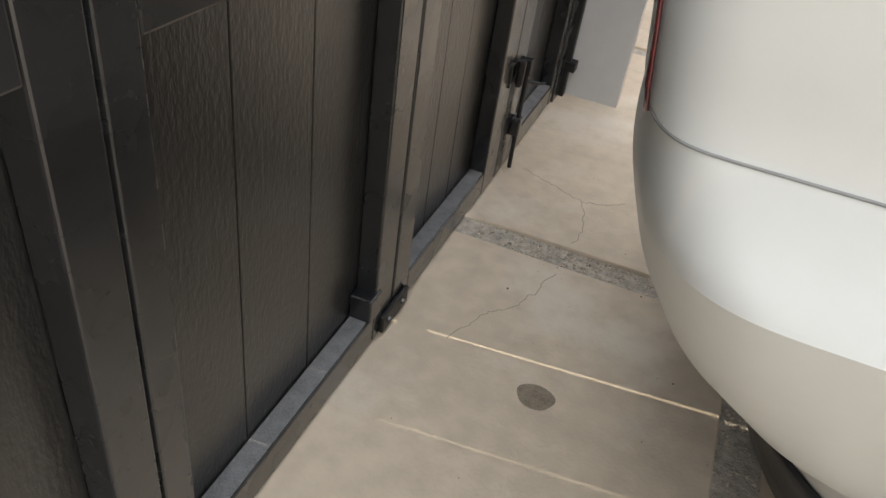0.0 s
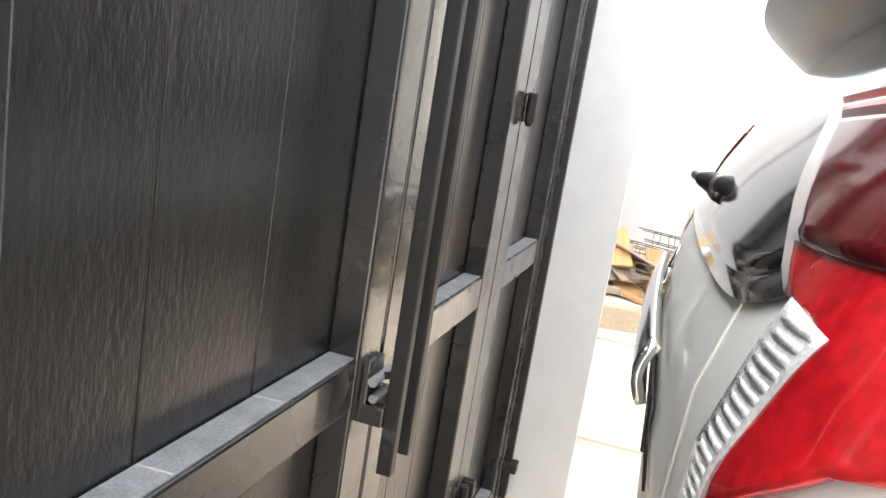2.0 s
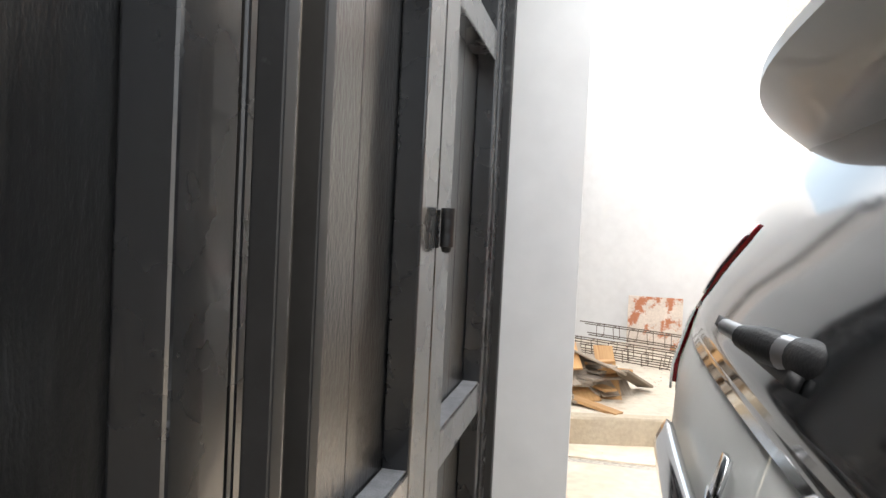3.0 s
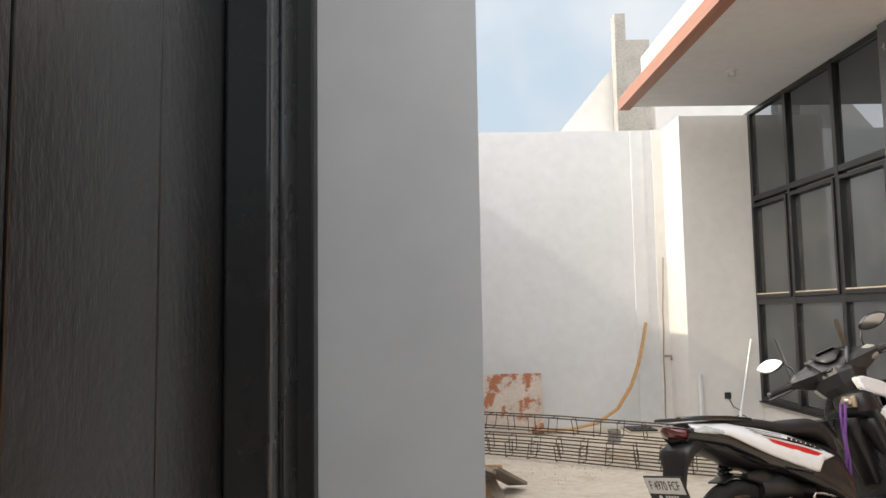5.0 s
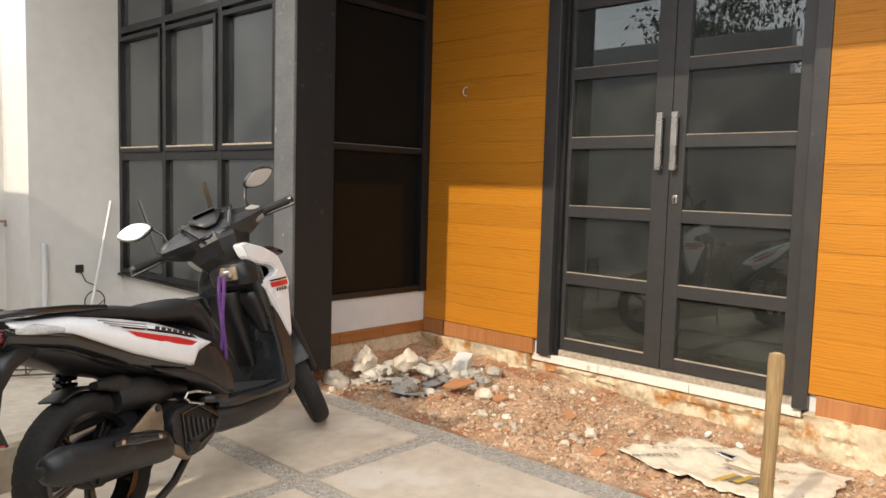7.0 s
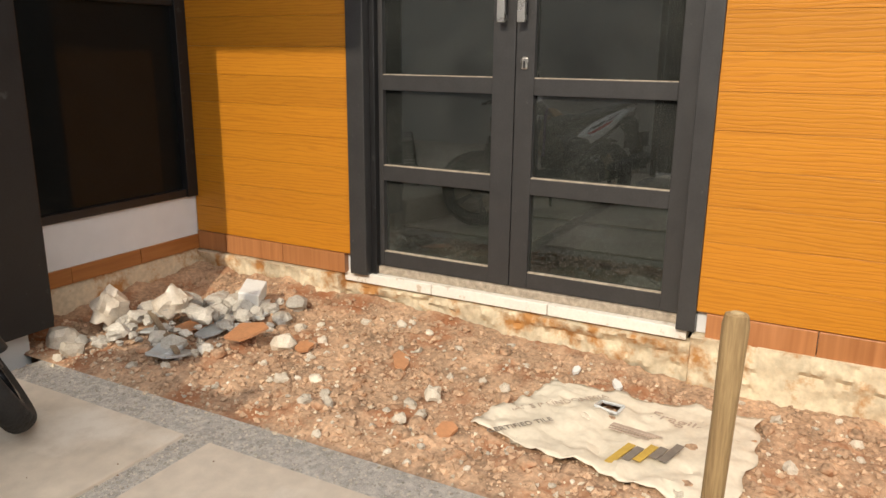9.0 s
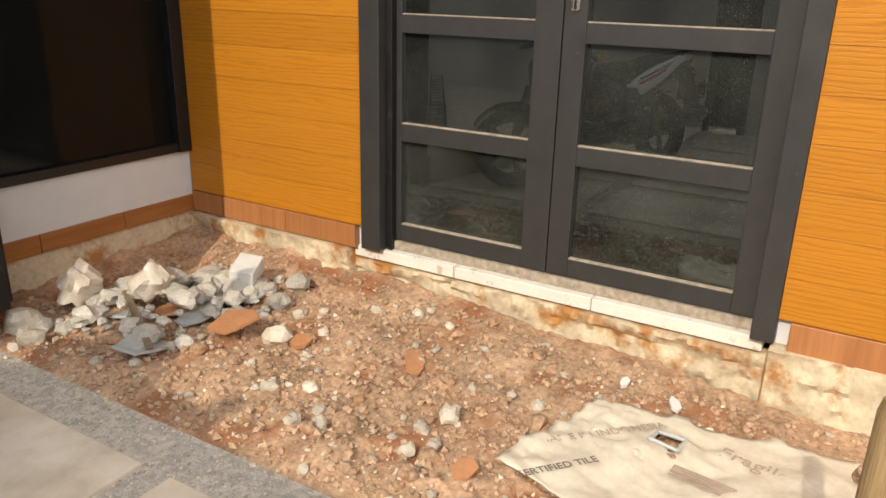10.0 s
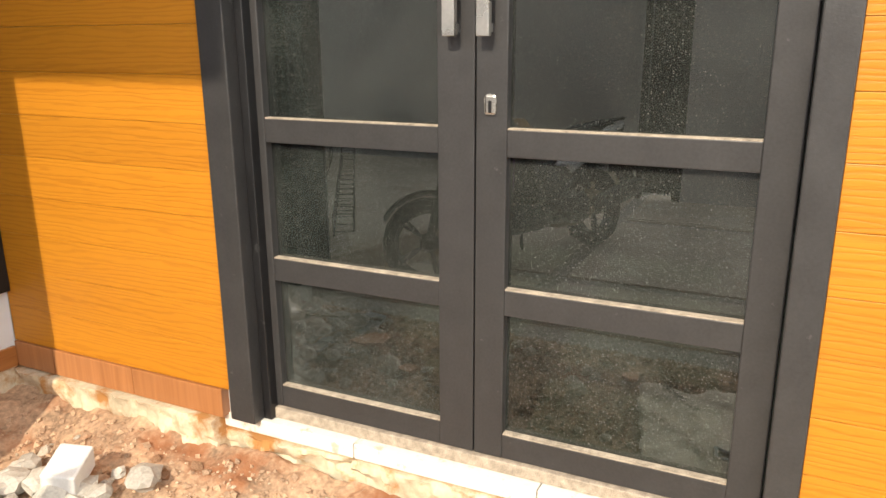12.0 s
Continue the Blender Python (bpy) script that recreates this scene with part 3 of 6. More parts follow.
def leaf(y0, y1, p0, p1, hy):
    lf = empty("leaf", "", "")
    lf.parent = door
    X0, X1 = 4.635, 4.685
    part("stile", box(X0, X1, y0, p0, 0.189, 2.845, 0.003), M_ALU, lf)
    part("stile", box(X0, X1, p1, y1, 0.189, 2.845, 0.003), M_ALU, lf)
    edges = [0.265, 0.692, 1.117, 1.543, 1.969, 2.395]
    prev = 0.189
    for k, z in enumerate(edges + [2.82]):
        part("rail", box(X0 + 0.002, X1 - 0.002, p0, p1, prev, z - 0.004 if k < 6 else 2.845, 0.002), M_ALU, lf)
        if k < 6:
            part("dust_ledge", box(X0 + 0.003, X0 + 0.026, p0 + 0.001, p1 - 0.001, z - 0.0038, z), M_TAND, lf)
            g = part("pane", box(4.662, 4.668, p0 - 0.008, p1 + 0.008, z - 0.01, z + 0.36), M_GLASSD, lf)
            g.visible_shadow = False
            prev = z + 0.352
    hb = part("pull_handle", box(X0 - 0.05, X0 - 0.03, hy - 0.017, hy + 0.017, 1.34, 1.665, 0.002), M_STEELBAR, lf, "brushed steel pull handle")
    for z in (1.36, 1.645):
        part("handle_foot", box(X0 - 0.031, X0 + 0.002, hy - 0.009, hy + 0.009, z - 0.01, z + 0.01), M_STEELBAR, hb)


leaf(6.4075, 7.1265, 6.512, 7.075, 6.459)
leaf(5.643, 6.4035, 5.724, 6.319, 6.368)
part("lock_plate", lathe([(0.0, -0.004), (0.017, -0.004), (0.017, 0.0), (0.0, 0.0)], "x", (4.632, 6.362, 1.185), 24, closed=False), M_STEELBAR, door, "bright steel lock plate")
part("lock_body", box(4.626, 4.634, 6.346, 6.378, 1.150, 1.20, 0.006), M_STEELBAR, door)
part("keyhole", box(4.6245, 4.628, 6.358, 6.366, 1.155, 1.185), M_BLACK, door)
part("threshold", box(4.622, 4.70, 5.642, 7.126, 0.1485, 0.186, 0.004), M_TAND, door, "dusty stone threshold")


# ---- gate ----
def gate_leaf(name, y0, y1, ls, rs, grooves, label, gap=0.0012, backed=True):
    """One leaf of the gate: steel stiles and rails round vertical fibre-cement panels."""
    g = empty(name, label, "gate", group="folding gate leaves")
    part("stile", box(-0.05, 0, y0 + 0.0015, y0 + ls, 0.008, GATE_H, 0.004), M_STEEL, g)
    part("stile", box(-0.05, 0, y1 - rs, y1 - 0.0015, 0.008, GATE_H, 0.004), M_STEEL, g)
    p0, p1 = y0 + ls, y1 - rs
    for z0, z1 in ((0.008, 0.085), (0.93, 1.008), (1.862, 1.94), (GATE_H - 0.07, GATE_H)):
        part("rail", box(-0.05, -0.001, p0, p1, z0, z1, 0.004), M_STEEL, g)
        if z1 < 2:
            part("dust_ledge", box(-0.047, -0.006, p0 + 0.001, p1 - 0.001, z1 + 0.0005, z1 + 0.003), M_DUST, g)
    cuts = [p0] + grooves + [p1]
    for a, b in zip(cuts, cuts[1:]):
        for z0, z1 in ((0.086, 0.929), (1.009, 1.861), (1.941, GATE_H - 0.071)):
            part("panel", box(-0.064, -0.05, a + (gap if a > p0 else -0.01), b - (gap if b < p1 else -0.01), z0 - 0.02, z1 + 0.02, 0.0015), M_PANEL, g)
    if backed:
        part("backing", box(-0.072, -0.0655, p0 - 0.02, p1 + 0.02, 0.02, GATE_H - 0.02), M_BLACK, g)
    return g


LAB = "dark grey steel gate leaf with vertical fibre-cement panels"
gate_a = gate_leaf("gate_leaf", 1.946, 2.7225, 0.06, 0.092, [2.21, 2.42], LAB, 0.0016, False)
gate_b = gate_leaf("gate_leaf", 2.7295, 3.490, 0.09, 0.12, [3.02, 3.18], LAB)
gate_c = gate_leaf("gate_leaf", 3.493, 4.178, 0.125, 0.05, [3.72, 3.94], LAB)
gate_z = gate_leaf("gate_leaf", 1.19, 1.944, 0.09, 0.075, [1.5], LAB)
gate_leaf("gate_leaf", 0.434, 1.188, 0.058, 0.08, [0.8], LAB)
gate_leaf("gate_leaf", -0.35, 0.432, 0.058, 0.08, [0.0], LAB)
gate_leaf("gate_leaf", -1.2, -0.352, 0.058, 0.08, [-0.7], LAB)
gate_leaf("gate_leaf", -2.0, -1.202, 0.058, 0.08, [-1.7], LAB)
post = empty("gate_post", "black steel gate post fixed to the white pillar", "post")
part("post", box(-0.058, 0.006, 4.181, 4.296, 0, GATE_H + 0.05, 0.004), M_STEEL, post)
part("stop", box(0.0, 0.05, 4.25, 4.30, 0.11, 0.15, 0.004), M_BLACK, post)
part("lip", box(-0.02, 0.026, 4.262, 4.298, 0.0, GATE_H + 0.05, 0.003), M_BLACK, post)


# ---- gate hardware ----
def bar_handle(leaf_ob, y, x, z0, z1):
    h = part("pull_bar", box(x - 0.012, x + 0.012, y - 0.011, y + 0.011, z0, z1, 0.002), M_BLACK, leaf_ob, "black steel pull bar")
    for z in (z0 + 0.09, z1 - 0.09):
        part("foot", box(-0.002, x - 0.012, y - 0.014, y + 0.006, z - 0.016, z + 0.016, 0.003), M_STEEL, h)


bar_handle(gate_a, 2.668, 0.055, 0.829, 1.95)
bar_handle(gate_b, 2.745, 0.055, 0.832, 1.95)
latch = part("latch", box(-0.001, 0.012, 2.655, 2.715, 0.93, 1.0, 0.003), M_STEEL, gate_a, "small grey slide latch")
part("bolt", tube([(0.022, 2.645, 0.975), (0.022, 2.745, 0.975)], 0.008), M_DUST, latch)
part("bolt_guide", tube([(0.022, 2.655, 0.945), (0.022, 2.71, 0.945)], 0.007), M_DUST, latch)
part("knob", tube([(0.022, 2.68, 0.975), (0.052, 2.68, 0.985)], 0.006), M_STEEL, latch)
for dz in (0.0, -1.05):
    hg = part("hinge", lathe([(0.0, 1.375), (0.008, 1.378), (0.010, 1.386), (0.013, 1.388), (0.013, 1.41), (0.0125, 1.412), (0.013, 1.414), (0.013, 1.436), (0.0125, 1.438), (0.013, 1.44), (0.013, 1.458), (0.0, 1.46)], "z", (0.018, 3.50, dz), 18, closed=False), M_BLACK, gate_c, "black barrel hinge", True)
    part("flag", box(-0.001, 0.006, 3.452, 3.492, 1.385 + dz, 1.455 + dz, 0.001), M_STEEL, hg)
bolt = part("drop_bolt", tube([(0.018, 3.60, 0.003), (0.018, 3.585, 0.36)], 0.007), M_BLACK, gate_c, "black drop bolt")
part("head", box(-0.001, 0.03, 3.57, 3.60, 0.335, 0.385, 0.004), M_BLACK, bolt)
part("guide", box(-0.001, 0.03, 3.578, 3.606, 0.125, 0.19, 0.005), M_STEEL, bolt)
part("lever", tube([(0.02, 3.585, 0.315), (0.055, 3.615, 0.305), (0.07, 3.63, 0.305)], 0.005), M_STEEL, bolt)

foot = empty("gate_foot_latch", "small black latch box at the gate foot", "latch")
part("block", box(-0.05, 0.004, 2.60, 2.655, 0.085, 0.15, 0.004), M_STEEL, foot)
part("slotted_plate", box(0.0, 0.012, 2.66, 2.80, 0.012, 0.062, 0.004), M_BLACK, foot)
for y in (2.69, 2.765):
    part("screw", lathe([(0.0, 0.0), (0.009, 0.0), (0.008, 0.006), (0.0, 0.007)], "x", (0.012, y, 0.037), 12, closed=False), M_STEEL, foot)


# ---- car ----
M_PAINT = mat("pearl_white_car_paint", (0.66, 0.67, 0.645), 0.38, var=0.015, scale=3, clear=0.25)
M_REDL = mat("red_lamp_lens", (0.50, 0.006, 0.012), 0.12, var=0.25, scale=9, clear=1.0)
M_REDD = mat("dark_red_lamp_lens", (0.11, 0.004, 0.008), 0.10, var=0.2, scale=9, clear=1.0)
M_AMBER = mat("amber_lamp_lens", (0.95, 0.36, 0.02), 0.12, var=0.1, scale=9, clear=1.0)
M_CLEAR = mat("ribbed_clear_lens", (0.62, 0.63, 0.63), 0.10, var=0.2, scale=30, clear=1.0, bump=0.8, bscale=60)
M_CHROME = mat("chrome", (0.80, 0.81, 0.83), 0.07, metal=1.0, var=0.03)
M_CARGLASS = mat("black_car_glass", (0.012, 0.013, 0.014), 0.06, var=0.1, clear=0.6)
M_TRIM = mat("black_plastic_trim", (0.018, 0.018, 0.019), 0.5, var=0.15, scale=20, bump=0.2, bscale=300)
M_RUBBER = mat("tyre_rubber", (0.022, 0.021, 0.020), 0.85, var=0.2, scale=15, bump=0.4, bscale=150)
M_SEAM = mat("body_seam_sealer", (0.30, 0.30, 0.30), 0.6, var=0.1)
M_GLASSEDGE = mat("grey_glass_edge", (0.10, 0.10, 0.105), 0.08, var=0.1, clear=1.0)
M_ALLOY = mat("grey_alloy", (0.45, 0.45, 0.46), 0.3, metal=0.8)

YC = 2.845
CZ = [0.20, 0.30, 0.40, 0.50, 0.60, 0.70, 0.78, 0.84, 0.878, 0.884, 0.93, 0.972, 0.985, 1.08, 1.20, 1.28, 1.38, 1.50, 1.60, 1.66, 1.69]
CXR = [0.78, 0.74, 0.69, 0.62, 0.545, 0.475, 0.446, 0.432, 0.424, 0.424, 0.427, 0.427, 0.421, 0.408, 0.414, 0.436, 0.474, 0.535, 0.60, 0.66, 0.74]
CHW = [0.58, 0.59, 0.61, 0.66, 0.745, 0.805, 0.848, 0.876, 0.892, 0.889, 0.858, 0.842, 0.838, 0.842, 0.838, 0.828, 0.792, 0.735, 0.675, 0.63, 0.52]
U0 = 0.86


def car_plan(z):
    return float(np.interp(z, CZ, CXR)), float(np.interp(z, CZ, CHW))


def car_corner(z):
    return float(np.interp(z, [0.3, 0.88, 0.975], [0.40, 0.22, 0.15])), float(np.interp(z, [0.3, 0.88, 0.975], [2.6, 4.0, 7.0]))


def car_at(th, z, off=0.0):
    """A point of the car's rear skin: th -45 to 45 across the back, to -90 and 90 round the corners; beyond that centimetres along the side."""
    xr, hw = car_plan(z)
    xr -= off
    hw += off
    D, n = car_corner(z)
    s = 1 if th > 0 else -1
    a = min(abs(th), 90.0)
    if a <= 45:
        u = U0 * a / 45
        v = (1 - u ** n) ** (1 / n)
    else:
        a0 = math.asin(U0 ** (n / 2))
        w = a0 + (math.pi / 2 - a0) * (a - 45) / 45
        u, v = math.sin(w) ** (2 / n), max(0.0, math.cos(w)) ** (2 / n)
    far = max(0.0, abs(th) - 90) * 0.01
    if far > 0.25 and z < 0.84:
        hw += (0.87 - hw) * min(1.0, (far - 0.25) / 0.3)
    return Vector((xr + 0.03 * u * u + D * (1 - v) + far, YC + s * hw * u, z))


def th_of(y, z):
    xr, hw = car_plan(z)
    u = min(1.0, abs(y - YC) / hw)
    n = car_corner(z)[1]
    if u <= U0:
        a = 45 * u / U0
    else:
        a0 = math.asin(U0 ** (n / 2))
        a = 45 + 45 * (math.asin(u ** (n / 2)) - a0) / (math.pi / 2 - a0)
    return math.copysign(a, y - YC)


def skin(name, fn, ns, nt, material, parent, label="", thick=0.004):
    """A thin shell over the skin: fn(s, t) gives th, z and the offset."""
    bm = bmesh.new()
    g = [[bm.verts.new(car_at(*fn(i / ns, j / nt))) for j in range(nt + 1)] for i in range(ns + 1)]
    for i in range(ns):
        for j in range(nt):
            bm.faces.new((g[i][j], g[i + 1][j], g[i + 1][j + 1], g[i][j + 1]))
    bmesh.ops.recalc_face_normals(bm, faces=bm.faces)
    ob = part(name, bm, material, parent, label, True)
    m = ob.modifiers.new("thick", "SOLIDIFY")
    m.thickness, m.offset = thick, 0
    return ob


car = empty("car", "pearl white people carrier parked with its tail to the gate", "car", (0, 0, 0))
bm = bmesh.new()
ths = [-90 - k for k in (330, 200, 110, 50, 20)] + [-90 + 2.0 * k for k in range(91)] + [90 + k for k in (20, 50, 110, 200, 330)]
zz = sorted(set(CZ + [0.25, 0.35, 0.45, 0.55, 0.65, 0.74, 0.81, 0.86, 0.882, 0.905, 0.95, 0.975, 0.98, 1.03, 1.14, 1.24, 1.33, 1.44, 1.55]))
grid = []
for z in zz:
    row = [bm.verts.new(car_at(th, z)) for th in ths]
    grid.append(row)
for i in range(len(zz) - 1):
    for j in range(len(ths) - 1):
        bm.faces.new((grid[i][j], grid[i][j + 1], grid[i + 1][j + 1], grid[i + 1][j]))
top = grid[-1]
for j in range(len(ths) // 2):
    k = len(ths) - 1 - j
    if k - 1 > j + 1:
        bm.faces.new((top[j], top[j + 1], top[k - 1], top[k]))
bmesh.ops.recalc_face_normals(bm, faces=bm.faces)
body = part("body", bm, M_PAINT, car, smooth=True)
for e in body.data.edges:
    if all(0.877 < body.data.vertices[v].co.z < 0.8795 for v in e.vertices):
        e.use_edge_sharp = True
# bonnet and nose
o = [(4.0, 0.25), (4.78, 0.3), (4.82, 0.6), (4.72, 0.95), (4.2, 1.06), (4.0, 1.1)]
part("nose", extrude_xz(o, YC - 0.84, YC + 0.84, 0.05), M_PAINT, car, smooth=True)
o = [(3.2, 1.08), (4.15, 1.07), (3.4, 1.62), (3.2, 1.66)]
part("windscreen", extrude_xz(o, YC - 0.62, YC + 0.62, 0.03), M_CARGLASS, car, smooth=True)
part("underbody", box(1.15, 4.6, YC - 0.55, YC + 0.55, 0.19, 0.3), M_TRIM, car)
skin("bumper_lower_trim", lambda s, t: (-84 + 168 * s, 0.21 + 0.16 * t, 0.006), 60, 4, M_TRIM, car, "black plastic lower bumper trim", 0.01)
skin("shut_line", lambda s, t: (-120 + 240 * s, 0.9765 + 0.0025 * t, 0.0006), 90, 1, M_SEAM, car, "", 0.001)


def pane_z(s, t, z0, z1):
    e = abs(2 * s - 1)
    return z0 + (z1 - z0) * t + (0.06 * (1 - t) - 0.04 * t) * e ** 9


skin("window_surround", lambda s, t: (th_of(YC - 0.70 + 1.40 * s, 1.34), pane_z(s, t, 1.268, 1.60), 0.003), 60, 14, M_GLASSEDGE, car, "grey printed edge of the rear window")
skin("rear_window", lambda s, t: (th_of(YC - 0.675 + 1.35 * s, 1.34), pane_z(s, t, 1.286, 1.58), 0.0055), 60, 14, M_CARGLASS, car, "dark rear window")
g = skin("garnish", lambda s, t: (th_of(YC - 0.37 + 0.74 * s, 1.13), 1.105 + 0.07 * t, 0.018 + 0.012 * math.sin(math.pi * t)), 30, 6, M_CHROME, car, "chrome garnish over the number plate", 0.012)
# black sheet on the skin paints the shade beneath the garnish
skin("garnish_shadow", lambda s, t: (th_of(YC - 0.36 + 0.72 * s, 1.07), 1.0 + 0.10 * t, 0.004), 20, 3, M_TRIM, car, "flat black sheet standing in for the shaded recess under the garnish")
part("number_plate", box(0.412, 0.418, YC - 0.215, YC + 0.215, 0.985, 1.095, 0.002), M_TRIM, car)
emb = skin("badge", lambda s, t: (th_of(YC - 0.012 + 0.024 * s, 1.21), 1.205 + 0.035 * t, 0.012), 2, 2, M_CHROME, car, "chrome badge", 0.006)
for dy in (-0.028, 0.004):
    skin("badge_leg", lambda s, t, dy=dy: (th_of(YC + dy + 0.024 * s + (0.5 - t) * 0.01, 1.18), 1.178 + 0.028 * t, 0.012), 2, 2, M_CHROME, car, "", 0.006)

for sg in (-1, 1):
    def side(y, z, sg=sg):
        """The skin's angle on either side for a place given on the near side."""
        return sg * abs(th_of(y, z))

    def lamp_in(z):
        return np.interp(z, [1.155, 1.19, 1.24, 1.29, 1.31, 1.36, 1.45], [2.120, 2.112, 2.102, 2.092, 2.175, 2.265, 2.385])

    def block(s, t, sg=sg):
        a = abs(th_of(lamp_in(1.16 + 0.29 * t), 1.2))
        th = a + (118 - a) * s
        edge = sorted((abs(th_of(y, z)), z) for y, z in ((2.122, 1.158), (2.104, 1.176), (2.066, 1.210), (2.035, 1.242), (2.020, 1.250)))
        z_lo = np.interp(th, [e[0] for e in edge] + [118], [e[1] for e in edge] + [1.275])
        return sg * th, z_lo + (1.45 + 0.02 * s - z_lo) * t, 0.006
    lampo = skin("tail_lamp", block, 40, 26, M_REDL, car, "red tail lamp cluster wrapped round the corner", 0.008)
    skin("upper_lens", lambda s, t, sg=sg: (sg * (abs(th_of(lamp_in(1.335 + 0.10 * t) - 0.01, 1.2)) * (1 - s) + 96 * s), 1.335 + 0.10 * t + 0.012 * s, 0.0105), 20, 8, M_REDD, lampo, "dark red upper lens")
    skin("amber_lens", lambda s, t, sg=sg: (sg * (83 + 17 * s), 1.276 + 0.045 * t + 0.004 * s, 0.011), 10, 4, M_AMBER, lampo, "amber turn lens")

    def clear(s, z):
        y_in, y_out = np.interp(z, [1.155, 1.227, 1.306], [2.158, 2.155, 2.152]), np.interp(z, [1.155, 1.227, 1.306], [2.124, 2.104, 2.085])
        return sg * abs(th_of(y_in + (y_out - y_in) * s, z))
    skin("clear_lens", lambda s, t: (clear(s, 1.158 + 0.148 * t - 0.008 * s), 1.158 + 0.148 * t - 0.008 * s, 0.009), 6, 14, M_CLEAR, lampo, "ribbed clear reversing lens")
    for k in range(15):
        skin("lens_rib", lambda s, t, k=k: (clear(0.12 + 0.76 * s, 1.164 + 0.0092 * k), 1.164 + 0.0092 * k + 0.005 * t, 0.0102 + 0.0012 * math.sin(3.14 * s)), 4, 1, M_CLEAR, lampo, "", 0.002)
    skin("tail_strip", lambda s, t, sg=sg: (side(YC - car_plan(0.98 + 0.20 * t)[1] * (0.938 - 0.055 * t ** 4 + 0.009 * s), 0.98 + 0.20 * t), 0.98 + 0.20 * t, 0.004), 2, 12, M_REDD, lampo, "thin red lens strip", 0.003)
    skin("quarter_glass", lambda s, t, sg=sg: (sg * (62 + 60 * s), 1.445 + 0.13 * t + 0.05 * s * (1 - t), 0.005), 14, 8, M_CARGLASS, car, "black rear quarter glass")

sp = [(0.492, 1.612), (0.466, 1.634), (0.466, 1.648), (0.478, 1.662), (0.62, 1.705), (0.80, 1.715), (0.80, 1.62), (0.62, 1.60), (0.585, 1.555), (0.56, 1.56)]
bm = bmesh.new()
rings = []
for k in range(25):
    f = -1 + 2 * k / 24
    w = 1 - 0.10 * abs(f) ** 4
    rings.append([bm.verts.new((x + 0.10 * abs(f) ** 3, YC + 0.62 * f, 1.62 + (z - 1.62) * w - 0.02 * abs(f) ** 3)) for x, z in sp])
for a, b in zip(rings, rings[1:]):
    for k in range(len(sp)):
        bm.faces.new((a[k], a[(k + 1) % len(sp)], b[(k + 1) % len(sp)], b[k]))
bm.faces.new(rings[0])
bm.faces.new(rings[-1][::-1])
bmesh.ops.recalc_face_normals(bm, faces=bm.faces)
part("roof_spoiler", bm, M_PAINT, car, "white roof spoiler", True)

wiper = part("wiper", tube([(0.478, 2.715, 1.338), (0.462, 2.755, 1.340), (0.452, 2.785, 1.341)], 0.018, 16, taper=[1.0, 1.05, 0.9]), M_TRIM, car, "black rear wiper", True)
part("wiper_collar", tube([(0.453, 2.782, 1.341), (0.446, 2.803, 1.341)], 0.0155, 16), M_ALLOY, wiper, "", True)
part("wiper_arm", tube([(0.447, 2.80, 1.341), (0.436, 2.835, 1.342), (0.424, 2.87, 1.343)], 0.016, 14, taper=[0.95, 1.0, 0.7]), M_TRIM, wiper, "", True)
part("wiper_tip", tube([(0.425, 2.866, 1.344), (0.414, 2.905, 1.347), (0.418, 2.925, 1.348)], 0.010, 10, taper=[0.9, 0.8, 0.4]), M_ALLOY, wiper, "grey wiper tip", True)
skin("wiper_blade", lambda s, t: (th_of(2.75 + 0.40 * s, 1.325), 1.32 + 0.012 * t, 0.012), 16, 1, M_TRIM, wiper, "", 0.006)


def car_wheel(x, y):
    w = part("wheel", lathe([(0.20, -0.09), (0.31, -0.10), (0.335, -0.07), (0.337, 0.07), (0.31, 0.10), (0.20, 0.09)], "y", (x, y, 0.337), 40), M_RUBBER, car, "", True)
    part("rim", lathe([(0.0, -0.05), (0.06, -0.06), (0.20, -0.08), (0.215, -0.06), (0.215, 0.06), (0.0, 0.05)], "y", (x, y, 0.337), 30, closed=False), M_ALLOY, w, "", True)


for x in (1.38, 4.05):
    for y in (YC - 0.80, YC + 0.80):
        car_wheel(x, y)


# ---- scooter ----
M_WHITE = mat("white_scooter_panel", (0.86, 0.88, 0.90), 0.26, var=0.03, scale=6, clear=0.8, spots=((0.5, 0.48, 0.45), 14, 0.66, 0.74))
M_DARKP = mat("dark_grey_plastic", (0.013, 0.013, 0.0145), 0.38, var=0.2, scale=14, bump=0.15, bscale=260, spots=((0.045, 0.043, 0.041), 10, 0.6, 0.72))
M_GLOSSB = mat("gloss_black_plastic", (0.012, 0.012, 0.013), 0.16, var=0.1, scale=8, clear=0.6)
M_SEAT = mat("black_vinyl_seat", (0.018, 0.018, 0.019), 0.55, var=0.15, scale=18, bump=0.3, bscale=350)
M_ENGINE = mat("grimy_engine_metal", (0.030, 0.029, 0.028), 0.5, metal=0.2, var=0.3, scale=16, bump=0.3, bscale=120)
M_RUSTY = mat("tan_grimy_bracket", (0.30, 0.225, 0.15), 0.6, metal=0.3, var=0.25, scale=18)
M_MUFF = mat("matt_black_muffler", (0.014, 0.0145, 0.016), 0.42, var=0.2, scale=14, bump=0.15, bscale=200, spots=((0.045, 0.045, 0.046), 12, 0.6, 0.72))
M_RED = mat("red_decal", (0.62, 0.03, 0.03), 0.3, var=0.05, scale=10)
M_MIRROR = mat("mirror", (0.88, 0.90, 0.92), 0.02, metal=1.0, var=0.01)
M_PURPLE = mat("purple_cord", (0.16, 0.06, 0.26), 0.8, var=0.2, scale=60, bump=0.5, bscale=500)
M_PLATE = mat("white_plate", (0.74, 0.75, 0.74), 0.4, var=0.04, scale=20)


